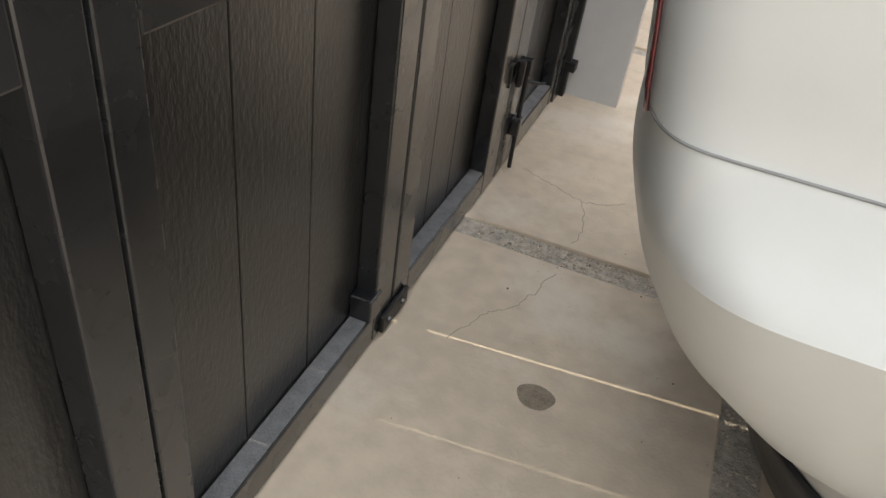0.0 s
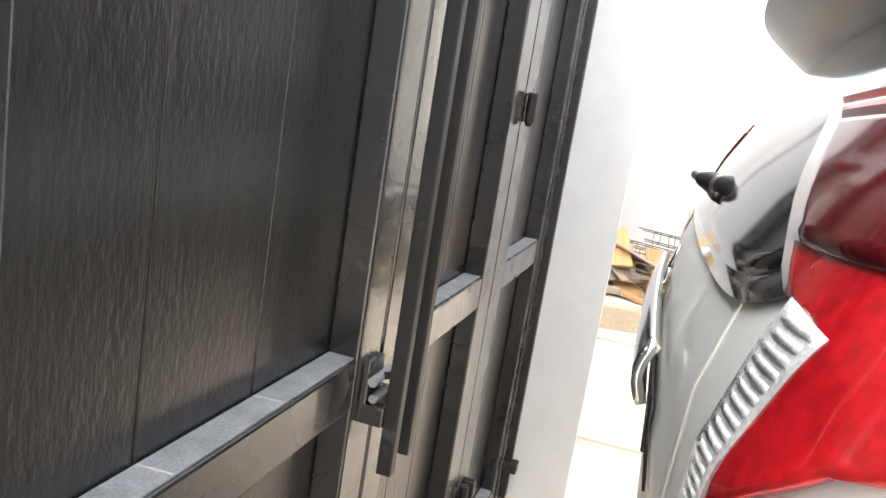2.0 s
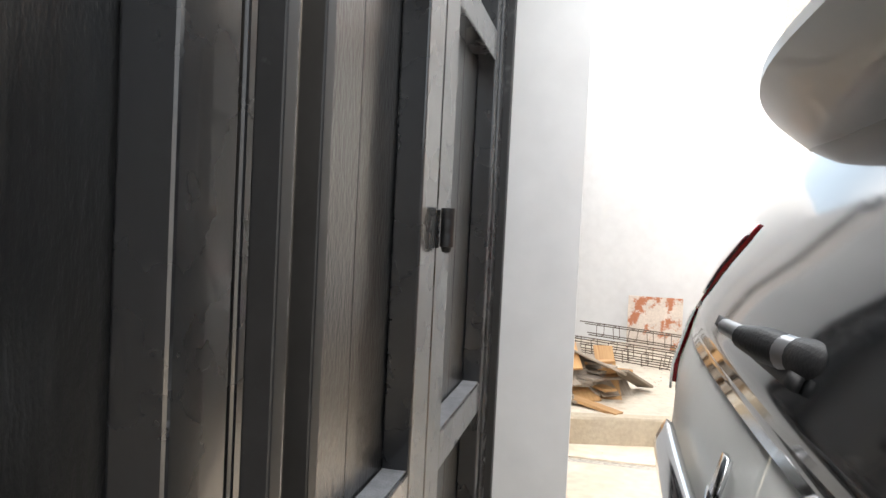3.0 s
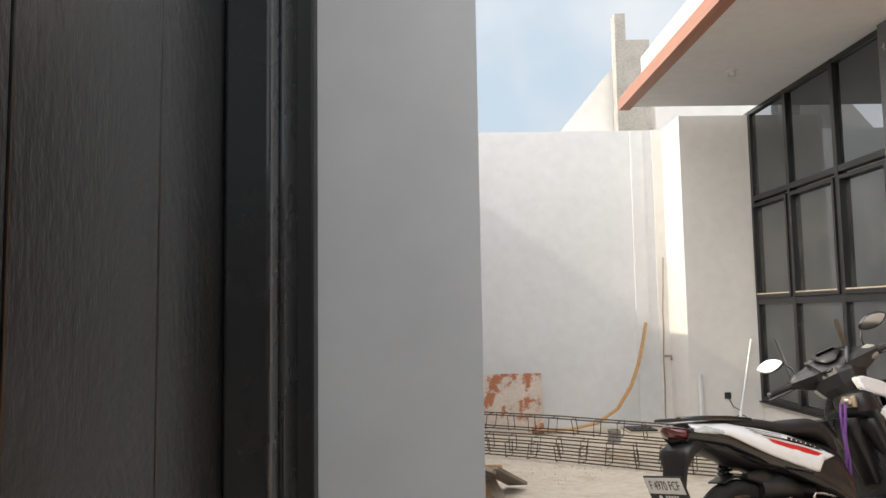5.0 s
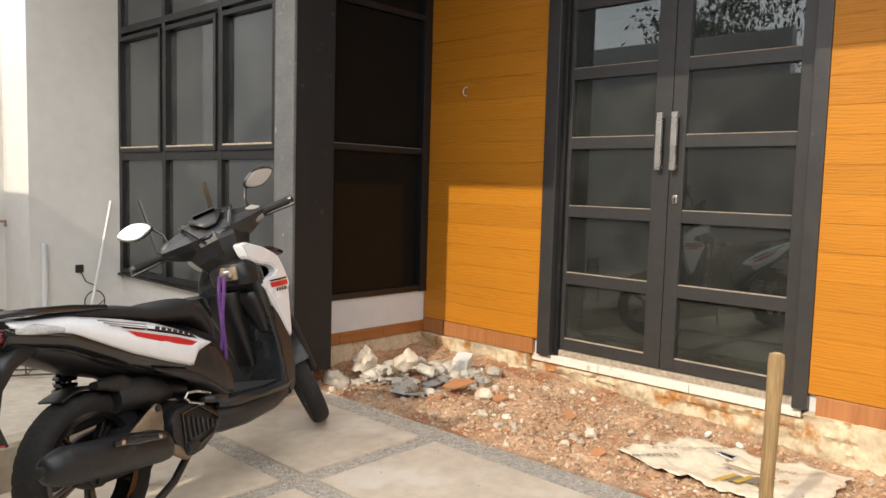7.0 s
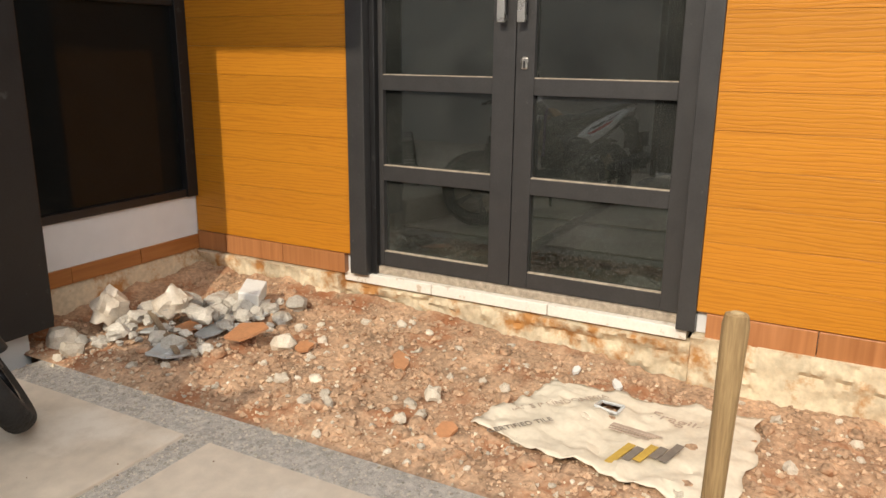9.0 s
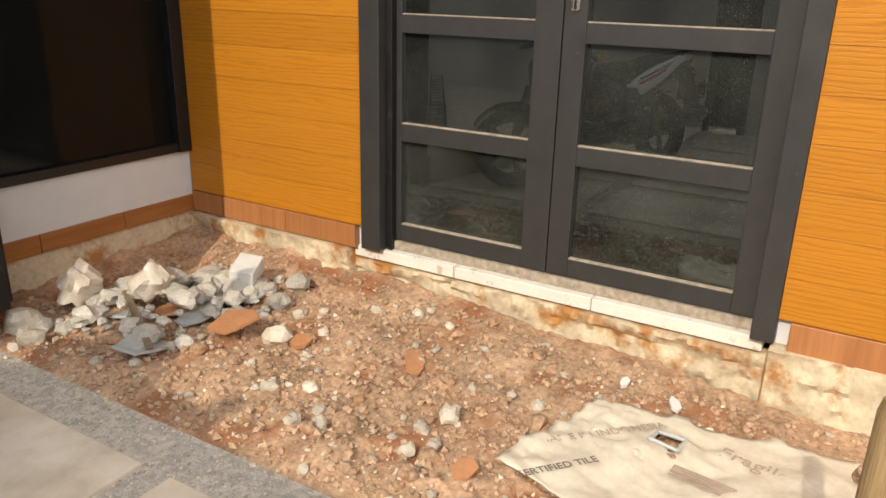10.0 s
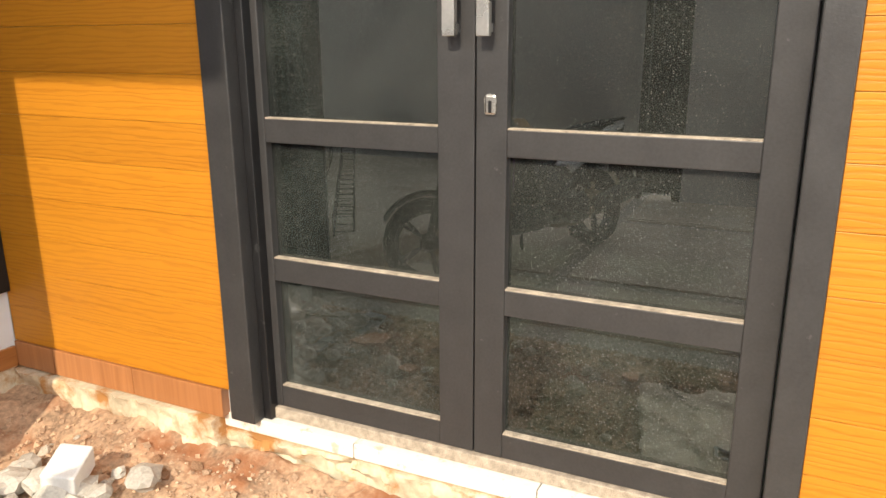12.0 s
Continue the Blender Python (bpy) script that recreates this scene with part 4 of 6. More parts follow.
def hull(sections, axis="x", seg=20, n=2.6, bm=None):
    """A smooth body through oval sections: place along the axis, centre of the two others, and half sizes."""
    bm = bm or bmesh.new()
    rings = []
    for s, c1, c2, h1, h2 in sections:
        ring = []
        for k in range(seg):
            a = 2 * math.pi * k / seg
            p = math.copysign(abs(math.cos(a)) ** (2 / n), math.cos(a)) * h1 + c1
            q = math.copysign(abs(math.sin(a)) ** (2 / n), math.sin(a)) * h2 + c2
            ring.append(bm.verts.new({"x": (s, p, q), "y": (p, s, q), "z": (p, q, s)}[axis]))
        rings.append(ring)
    for a, b in zip(rings, rings[1:]):
        for k in range(seg):
            bm.faces.new((a[k], a[(k + 1) % seg], b[(k + 1) % seg], b[k]))
    bm.faces.new(rings[0][::-1])
    bm.faces.new(rings[-1])
    bmesh.ops.recalc_face_normals(bm, faces=bm.faces)
    return bm


def turned(bm, m):
    bm.transform(m)
    return bm


LEAN = 10.0
bike = empty("scooter", "white and black motor scooter leaning on its side stand", "scooter", (1.60, 6.82, 0))
bike.matrix_world = Matrix.Translation((1.60, 6.82, 0)) @ Matrix.Rotation(radians(24), 4, "Z") @ Matrix.Rotation(radians(-LEAN), 4, "X")
WB, WR = 1.41, 0.26
RAKE = Vector((-math.sin(radians(27)), 0, math.cos(radians(27))))


def about(p, deg):
    return Matrix.Translation(p) @ Matrix.Rotation(radians(deg), 4, RAKE) @ Matrix.Translation(-Vector(p))


BAR = about((0.86, 0, 0.97), 42)
FORK = about((1.37, 0, 0.26), 42)
M_GREYP = mat("worn_grey_plastic", (0.022, 0.022, 0.024), 0.33, var=0.22, scale=16, bump=0.25, bscale=240, spots=((0.07, 0.068, 0.066), 13, 0.60, 0.76))
M_FADED = mat("sun_faded_plastic", (0.26, 0.245, 0.22), 0.6, var=0.15, scale=22, bump=0.2, bscale=200)
M_SHIELD = mat("smooth_black_shield", (0.020, 0.023, 0.025), 0.22, var=0.15, scale=5, clear=0.3, spots=((0.06, 0.06, 0.06), 12, 0.6, 0.75))


def tyre(x, r, w, m=None):
    """A tyre with slanted tread grooves cut into its shoulders."""
    prof = [(r - 0.075, -0.62, 0), (r - 0.045, -1.0, 0), (r - 0.022, -0.96, 0), (r - 0.013, -0.82, 1), (r - 0.005, -0.55, 1), (r - 0.001, -0.22, 1), (r, 0.0, 0), (r - 0.001, 0.22, 1), (r - 0.005, 0.55, 1), (r - 0.013, 0.82, 1), (r - 0.022, 0.96, 0), (r - 0.045, 1.0, 0), (r - 0.075, 0.62, 0)]
    bm = bmesh.new()
    seg, rings = 160, []
    for i, (rr, f, cut) in enumerate(prof):
        ring = []
        for k in range(seg):
            groove = cut and (k + int(3 * abs(f) * 2) * (1 if f > 0 else -1)) % 5 == 0
            q = rr - (0.007 if groove else 0.0)
            a = 2 * math.pi * k / seg
            ring.append(bm.verts.new((x + q * math.cos(a), f * w, r + q * math.sin(a))))
        rings.append(ring)
    for i in range(len(rings)):
        a, b = rings[i], rings[(i + 1) % len(rings)]
        for k in range(seg):
            bm.faces.new((a[k], a[(k + 1) % seg], b[(k + 1) % seg], b[k]))
    bmesh.ops.recalc_face_normals(bm, faces=bm.faces)
    return turned(bm, m) if m else bm


def wheel(x, r, w, m=None):
    t = part("wheel", tyre(x, r, w, m), M_RUBBER, bike, "worn black block-tread tyre", True)
    bm = lathe([(r - 0.088, -w * 0.66), (r - 0.068, -w * 0.72), (r - 0.066, -w * 0.5), (r - 0.066, w * 0.5), (r - 0.068, w * 0.72), (r - 0.088, w * 0.66)], "y", (x, 0, r), 48)
    for k in range(5):
        for off in (-0.16, 0.16):
            c = Matrix.Translation((x, 0, r)) @ Matrix.Rotation(2 * math.pi * k / 5 + 0.35 + off * 0.6, 4, "Y") @ Matrix.Translation((0.0, 0, 0.02 * off))
            box(0.03, r - 0.08, -0.014, 0.014, -0.008, 0.008, 0.003, bm=bm, m=c)
    part("rim", turned(bm, m) if m else bm, M_GLOSSB, t, "black cast rim", True)
    bm = lathe([(0.0, -0.055), (0.05, -0.052), (0.058, 0.0), (0.05, 0.052), (0.0, 0.055)], "y", (x, 0, r), 24, closed=False)
    part("hub", turned(bm, m) if m else bm, M_ENGINE, t, "", True)


wheel(0, WR, 0.052)
wheel(WB, WR, 0.044, FORK)


def flank(name, st, material, label="", sides=(-1, 1), thick=0.005, parent=None):
    """Curved side panels: stations along x with the top and bottom edges and how far out the top, belly and bottom stand."""
    st = np.array(st, dtype=float)
    out = []
    for sg in sides:
        bm = bmesh.new()
        rows = []
        for x in np.linspace(st[0, 0], st[-1, 0], 40):
            zt, zb, yt, ym, yb = [np.interp(x, st[:, 0], st[:, k]) for k in range(1, 6)]
            row = []
            for k in range(11):
                u = k / 10
                y = yt * (1 - u) * (1 - 2 * u) + 4 * ym * u * (1 - u) + yb * u * (2 * u - 1)
                row.append(bm.verts.new((x, sg * y, zt + (zb - zt) * u)))
            rows.append(row)
        for a, b in zip(rows, rows[1:]):
            for k in range(10):
                bm.faces.new((a[k], a[k + 1], b[k + 1], b[k]))
        bmesh.ops.recalc_face_normals(bm, faces=bm.faces)
        ob = part(name, bm, material, parent or bike, label, True)
        md = ob.modifiers.new("thick", "SOLIDIFY")
        md.thickness, md.offset = thick, -1
        out.append(ob)
    return out


def plates(name, outline, material, width, depth, label="", bev=0.006, sides=(-1, 1)):
    """Moulded plates on either side, whose outer face stands at width(x, z)."""
    out = []
    for sg in sides:
        bm = extrude_xz(outline, 0.0, 1.0)
        for v in bm.verts:
            v.co.y = sg * (width(v.co.x, v.co.z) - depth * (1 - v.co.y))
        bmesh.ops.recalc_face_normals(bm, faces=bm.faces)
        bmesh.ops.bevel(bm, geom=list(bm.edges), offset=bev, segments=2, affect="EDGES")
        out.append(part(name, bm, material, bike, label, True))
    return out


# tail, seat and flanks
part("seat", hull([(-0.25, 0, 0.783, 0.06, 0.012), (-0.16, 0, 0.783, 0.105, 0.022), (0.0, 0, 0.772, 0.125, 0.030), (0.15, 0, 0.750, 0.132, 0.034), (0.25, 0, 0.730, 0.135, 0.034), (0.33, 0, 0.722, 0.135, 0.036), (0.41, 0, 0.722, 0.130, 0.042), (0.49, 0, 0.716, 0.122, 0.048), (0.56, 0, 0.688, 0.105, 0.052), (0.62, 0, 0.640, 0.085, 0.052), (0.665, 0, 0.595, 0.06, 0.04)], n=2.8, seg=28), M_SEAT, bike, "black vinyl seat", True)
part("tail_core", hull([(-0.31, 0, 0.745, 0.05, 0.03), (-0.2, 0, 0.72, 0.09, 0.055), (0.0, 0, 0.665, 0.115, 0.085), (0.2, 0, 0.615, 0.13, 0.10), (0.4, 0, 0.565, 0.135, 0.12), (0.54, 0, 0.50, 0.135, 0.15), (0.63, 0, 0.47, 0.12, 0.14)]), M_DARKP, bike, "", True)
fl = flank("flank_panel", [(-0.285, 0.792, 0.774, 0.085, 0.098, 0.10), (-0.10, 0.779, 0.722, 0.118, 0.142, 0.138), (0.10, 0.736, 0.620, 0.135, 0.170, 0.160), (0.25, 0.697, 0.560, 0.140, 0.180, 0.168), (0.37, 0.652, 0.517, 0.142, 0.181, 0.170), (0.395, 0.642, 0.519, 0.142, 0.180, 0.172), (0.41, 0.636, 0.560, 0.142, 0.178, 0.172), (0.505, 0.588, 0.576, 0.150, 0.165, 0.162)], M_WHITE, "white flank panel")
flank("under_tail", [(-0.295, 0.775, 0.712, 0.094, 0.090, 0.060), (-0.10, 0.725, 0.662, 0.132, 0.125, 0.09), (0.10, 0.623, 0.565, 0.156, 0.145, 0.11), (0.30, 0.545, 0.500, 0.165, 0.155, 0.13), (0.37, 0.520, 0.492, 0.166, 0.158, 0.14)], M_GLOSSB, "gloss black lower tail panel")
flank("lower_flank", [(0.345, 0.590, 0.500, 0.150, 0.164, 0.160), (0.40, 0.600, 0.466, 0.150, 0.170, 0.160), (0.50, 0.580, 0.405, 0.148, 0.174, 0.165), (0.56, 0.565, 0.372, 0.140, 0.172, 0.165), (0.61, 0.520, 0.362, 0.130, 0.162, 0.160)], M_GREYP, "worn dark grey lower flank cover")
flank("flank_trim", [(0.20, 0.548, 0.540, 0.150, 0.156, 0.15), (0.32, 0.520, 0.478, 0.166, 0.178, 0.165), (0.44, 0.462, 0.415, 0.172, 0.188, 0.172), (0.53, 0.400, 0.368, 0.170, 0.182, 0.170), (0.57, 0.375, 0.362, 0.165, 0.170, 0.165)], M_GREYP, "scuffed grey flank trim")


def flank_y(x):
    return float(np.interp(x, [-0.285, -0.10, 0.10, 0.25, 0.37, 0.505], [0.0975, 0.1405, 0.1665, 0.175, 0.1755, 0.164]))


def decal(pts, material, label, sides=(-1, 1), at=None, parent=None, proud=0.0055):
    for sg in sides:
        bm = bmesh.new()
        n = len(pts) // 2
        top, bot = pts[:n], pts[n:][::-1]
        a = [bm.verts.new((x, sg * ((at or flank_y)(x) + proud), z)) for x, z in top]
        b = [bm.verts.new((x, sg * ((at or flank_y)(x) + proud), z)) for x, z in bot]
        for k in range(n - 1):
            bm.faces.new((a[k], a[k + 1], b[k + 1], b[k]))
        part("decal", bm, material, parent or bike, label)


decal([(0.085, 0.698), (0.20, 0.664), (0.32, 0.630), (0.445, 0.588), (0.425, 0.577), (0.32, 0.606), (0.22, 0.636), (0.12, 0.672)], M_RED, "red decal stripe")
decal([(0.06, 0.716), (0.17, 0.690), (0.28, 0.660), (0.40, 0.622), (0.42, 0.608), (0.29, 0.648), (0.18, 0.679), (0.07, 0.708)], M_GLOSSB, "black decal stripe")
for k in range(7):
    x = 0.205 + 0.028 * k
    z = 0.683 - 0.30 * (x - 0.2)
    decal([(x, z + 0.010), (x + 0.021, z + 0.004), (x + 0.016, z - 0.010), (x - 0.004, z - 0.004)], M_GREYP, "dark script mark on the flank", proud=0.0068)
for k in range(3):
    decal([(-0.02 + 0.02 * k, 0.752 - 0.011 * k), (0.17, 0.705 - 0.009 * k), (0.17, 0.701 - 0.009 * k), (-0.02 + 0.02 * k, 0.747 - 0.011 * k)], M_FADED, "fine grey decal line", proud=0.0055)
part("tail_lamp", hull([(-0.345, 0, 0.772, 0.030, 0.012), (-0.32, 0, 0.758, 0.062, 0.028), (-0.26, 0, 0.742, 0.088, 0.034), (-0.20, 0, 0.735, 0.09, 0.026)]), M_REDD, bike, "dark red tail lamp", True)
for sg in (-1, 1):
    part("rear_indicator", hull([(-0.27, sg * 0.088, 0.764, 0.014, 0.014), (-0.21, sg * 0.108, 0.758, 0.016, 0.017), (-0.13, sg * 0.128, 0.742, 0.010, 0.010)]), M_CLEAR, bike, "clear rear indicator", True)
part("grab_rail", hull([(0.06, 0.118, 0.785, 0.010, 0.008), (-0.08, 0.118, 0.800, 0.014, 0.012), (-0.22, 0.105, 0.812, 0.016, 0.011), (-0.30, 0.078, 0.815, 0.022, 0.011), (-0.325, 0.05, 0.815, 0.020, 0.010)]), M_GLOSSB, bike, "black grab rail", True)
part("grab_rail", hull([(0.06, -0.118, 0.785, 0.010, 0.008), (-0.08, -0.118, 0.800, 0.014, 0.012), (-0.22, -0.105, 0.812, 0.016, 0.011), (-0.30, -0.078, 0.815, 0.022, 0.011), (-0.325, -0.05, 0.815, 0.020, 0.010)]), M_GLOSSB, bike, "black grab rail", True)
part("grab_bridge", hull([(-0.075, -0.318, 0.815, 0.024, 0.010), (0.0, -0.332, 0.816, 0.026, 0.010), (0.075, -0.318, 0.815, 0.024, 0.010)], "y"), M_GLOSSB, bike, "", True)
part("grab_inlay", box(-0.23, -0.06, -0.100, 0.100, 0.796, 0.803, 0.003), M_WHITE, bike, "silver tail inlay")

# rear mudguard, plate
part("rear_mudguard", hull([(0.715, -0.20, 0, 0.09, 0.085), (0.68, -0.27, 0, 0.065, 0.10), (0.655, -0.305, 0, 0.035, 0.098), (0.60, -0.325, 0, 0.016, 0.075), (0.50, -0.355, 0, 0.012, 0.075), (0.40, -0.395, 0, 0.010, 0.070), (0.33, -0.425, 0, 0.008, 0.058), (0.27, -0.455, 0, 0.006, 0.035)], "z", n=4), M_DARKP, bike, "black rear mudguard", True)
TP = Matrix.Translation((-0.385, 0, 0.518)) @ Matrix.Rotation(radians(-18), 4, "Y")
plate = part("number_plate", turned(box(-0.008, 0.0, -0.128, 0.128, -0.064, 0.064, 0.003), TP), M_TRIM, bike, "black framed number plate")
part("plate_face", turned(box(-0.0105, -0.0085, -0.12, 0.12, -0.018, 0.057, 0.001), TP), M_PLATE, plate, "white plate face")
part("plate_line", turned(box(-0.0105, -0.0085, -0.124, 0.124, -0.060, -0.055), TP), M_RED, plate)


def lettering(txt, size, material, parent, m, name="lettering", label=""):
    cu = bpy.data.curves.new(name, "FONT")
    cu.body, cu.size, cu.extrude, cu.align_x, cu.align_y = txt, size, 0.0006, "CENTER", "CENTER"
    tmp = bpy.data.objects.new(name, cu)
    scene.collection.objects.link(tmp)
    me = bpy.data.meshes.new_from_object(tmp.evaluated_get(bpy.context.evaluated_depsgraph_get()))
    bpy.data.objects.remove(tmp)
    me.transform(m)
    me.materials.append(material)
    ob = new(name, me)
    ob.parent = parent
    if label:
        ob["label"] = label
    return ob


FACE_BACK = Matrix(((0, 0, -1, 0), (-1, 0, 0, 0), (0, 1, 0, 0), (0, 0, 0, 1)))
lettering("F 4970 FCF", 0.052, M_GLOSSB, plate, TP @ Matrix.Translation((-0.0112, 0, 0.019)) @ FACE_BACK @ Matrix.Diagonal((0.82, 1.15, 1, 1)), label="black plate characters")
for k in range(5):
    part("date_mark", turned(box(-0.0105, -0.0085, 0.02 - 0.018 * k - 0.011, 0.02 - 0.018 * k, -0.047, -0.027), TP), M_PLATE, plate)
part("date_seal", turned(lathe([(0.0, -0.0105), (0.011, -0.0105), (0.011, -0.0085), (0.0, -0.0085)], "x", (0, 0.055, -0.037), 16, closed=False), TP), M_PLATE, plate)


def hugger(x, r, a0, a1, w, material, label, m=None):
    arc = [(x + r * math.cos(radians(a)), WR + r * math.sin(radians(a))) for a in np.linspace(a0, a1, 17)]
    inner = [(x + (r - 0.008) * math.cos(radians(a)), WR + (r - 0.008) * math.sin(radians(a))) for a in np.linspace(a1, a0, 17)]
    bm = extrude_xz(arc + inner, -w, w, 0.002)
    part("mudguard", turned(bm, m) if m else bm, material, bike, label, True)


hugger(0, 0.278, 20, 112, 0.050, M_DARKP, "dusty black tyre hugger")
part("hugger_arm", hull([(0.02, -0.06, 0.535, 0.02, 0.012), (0.12, -0.07, 0.52, 0.025, 0.035), (0.20, -0.07, 0.46, 0.02, 0.055), (0.27, -0.06, 0.42, 0.02, 0.03)]), M_ENGINE, bike, "", True)

# engine, exhaust, suspension
part("crankcase", hull([(-0.02, -0.01, 0.265, 0.06, 0.055), (0.12, -0.02, 0.28, 0.085, 0.075), (0.24, -0.02, 0.30, 0.105, 0.095), (0.36, -0.02, 0.30, 0.115, 0.10), (0.47, -0.02, 0.29, 0.10, 0.08), (0.55, 0, 0.27, 0.06, 0.05)]), M_ENGINE, bike, "grimy engine block", True)
part("belt_cover", hull([(-0.06, 0.10, 0.26, 0.03, 0.06), (0.1, 0.11, 0.28, 0.035, 0.075), (0.35, 0.11, 0.29, 0.035, 0.085), (0.45, 0.10, 0.29, 0.02, 0.06)]), M_ENGINE, bike, "", True)
part("throttle_body", hull([(0.10, -0.05, 0.47, 0.04, 0.05), (0.20, -0.07, 0.47, 0.06, 0.06), (0.30, -0.06, 0.45, 0.05, 0.05), (0.36, -0.05, 0.43, 0.03, 0.03)], n=2.0), M_ENGINE, bike, "", True)
part("air_box", hull([(-0.02, 0.06, 0.42, 0.05, 0.04), (0.12, 0.05, 0.45, 0.09, 0.06), (0.3, 0.03, 0.46, 0.11, 0.06), (0.42, 0.0, 0.44, 0.10, 0.05)]), M_DARKP, bike, "", True)
fan = part("radiator_cover", extrude_xz([(0.225, 0.345), (0.26, 0.385), (0.34, 0.392), (0.42, 0.365), (0.495, 0.310), (0.50, 0.275), (0.44, 0.235), (0.375, 0.205), (0.31, 0.20), (0.255, 0.235), (0.225, 0.29)], -0.172, -0.11, 0.014), M_DARKP, bike, "black ribbed radiator cover", True)
for k in range(7):
    u = k / 6
    x = 0.295 + 0.155 * u
    part("rib", box(x, x + 0.012, -0.181, -0.170, 0.262 + 0.010 * u, 0.352 - 0.055 * u, 0.003), M_GREYP, fan)
part("cover_frame", tube([(0.275, -0.176, 0.245), (0.275, -0.176, 0.365), (0.37, -0.176, 0.372), (0.475, -0.174, 0.300), (0.43, -0.174, 0.252), (0.33, -0.175, 0.232)], 0.006, 8, closed=True), M_GLOSSB, fan, "", True)
part("drain_elbow", hull([(0.275, -0.178, 0.245, 0.014, 0.018), (0.31, -0.182, 0.238, 0.018, 0.02), (0.335, -0.178, 0.235, 0.012, 0.014)]), M_ENGINE, fan, "", True)
part("muffler_bracket", extrude_xz([(0.172, 0.412), (0.205, 0.424), (0.222, 0.405), (0.222, 0.345), (0.20, 0.275), (0.16, 0.270), (0.035, 0.330), (0.03, 0.345), (0.05, 0.352)], -0.142, -0.128, 0.004), M_RUSTY, bike, "tan grimy muffler bracket", True)
part("bracket_bolt", lathe([(0.0, -0.15), (0.012, -0.15), (0.013, -0.142), (0.0, -0.14)], "y", (0.20, 0, 0.408), 12, closed=False), M_ENGINE, bike, "", True)
mf = part("muffler", hull([(-0.315, -0.175, 0.362, 0.024, 0.026), (-0.305, -0.175, 0.361, 0.036, 0.040), (-0.27, -0.175, 0.358, 0.048, 0.052), (-0.25, -0.175, 0.356, 0.052, 0.056), (-0.245, -0.175, 0.3555, 0.054, 0.058), (-0.05, -0.175, 0.328, 0.055, 0.059), (0.13, -0.172, 0.296, 0.054, 0.057), (0.165, -0.17, 0.289, 0.050, 0.052), (0.185, -0.168, 0.284, 0.036, 0.038), (0.20, -0.165, 0.28, 0.020, 0.02)], n=2.2, seg=32), M_MUFF, bike, "matt black muffler", True)
for y0 in (-0.227, -0.231):
    part("heat_shield", hull([(-0.10, y0, 0.375, 0.005, 0.010 if y0 > -0.23 else 0.006), (0.0, y0, 0.358, 0.006, 0.016 if y0 > -0.23 else 0.007), (0.12, y0 + 0.002, 0.335, 0.005, 0.011 if y0 > -0.23 else 0.005)]), M_GLOSSB if y0 > -0.23 else M_GREYP, mf, "", True)
part("outlet", tube([(-0.29, -0.175, 0.362), (-0.335, -0.176, 0.366)], 0.017, 14), M_ENGINE, mf, "", True)
for x in (-0.07, 0.09):
    part("bolt", lathe([(0.0, 0.0), (0.008, 0.0), (0.008, -0.006), (0.0, -0.007)], "y", (x, -0.232, 0.358 - 0.19 * x), 10, closed=False), M_STEELBAR, mf)
part("header_pipe", tube([(0.18, -0.165, 0.282), (0.24, -0.16, 0.245), (0.32, -0.13, 0.205), (0.44, -0.06, 0.20), (0.50, -0.03, 0.23)], 0.019, 12), M_RUSTY, bike, "rusty exhaust pipe", True)
coil = [(0.03 + 0.05 * k / 80 + 0.034 * math.sin(k * 0.82), 0.105 + 0.034 * math.cos(k * 0.82), 0.40 + 0.22 * k / 80) for k in range(81)]
sh = part("shock_absorber", tube([(0.0, 0.105, 0.27), (0.09, 0.105, 0.64)], 0.018, 12), M_GLOSSB, bike, "", True)
part("spring", tube(coil, 0.0075, 8), M_GLOSSB, sh, "black coil spring", True)
part("side_stand", tube([(0.55, 0.13, 0.26), (0.50, 0.20, 0.12), (0.47, 0.235, 0.042)], 0.012, 10), M_ENGINE, bike, "", True)
part("centre_stand", tube([(0.38, -0.10, 0.20), (0.25, -0.12, 0.13), (0.10, -0.13, 0.085)], 0.014, 10), M_ENGINE, bike, "", True)
part("stand_foot", tube([(0.10, -0.13, 0.085), (0.09, 0.0, 0.10), (0.10, 0.13, 0.085)], 0.012, 10), M_ENGINE, bike, "", True)
part("foot_peg", hull([(0.385, -0.185, 0.385, 0.012, 0.010), (0.41, -0.198, 0.382, 0.022, 0.015), (0.49, -0.200, 0.370, 0.022, 0.015), (0.515, -0.19, 0.366, 0.012, 0.008)]), M_GREYP, bike, "folded grey foot peg", True)
part("peg_guard", tube([(0.43, -0.19, 0.40), (0.36, -0.185, 0.425), (0.315, -0.18, 0.430), (0.30, -0.18, 0.415), (0.32, -0.18, 0.395), (0.385, -0.185, 0.372)], 0.005, 8), M_STEELBAR, bike, "bent steel guard", True)

# floorboard, leg shield and front
part("floorboard", hull([(0.55, 0, 0.330, 0.13, 0.025), (0.60, 0, 0.326, 0.168, 0.028), (0.80, 0, 0.308, 0.176, 0.026), (0.97, 0, 0.300, 0.176, 0.026), (1.05, 0, 0.315, 0.165, 0.030)], n=4.5, seg=28), M_SHIELD, bike, "black floorboard", True)
part("floor_mat", hull([(0.62, 0, 0.352, 0.13, 0.004), (0.80, 0, 0.336, 0.145, 0.004), (0.95, 0, 0.328, 0.140, 0.004)], n=6), M_RUBBER, bike, "", True)
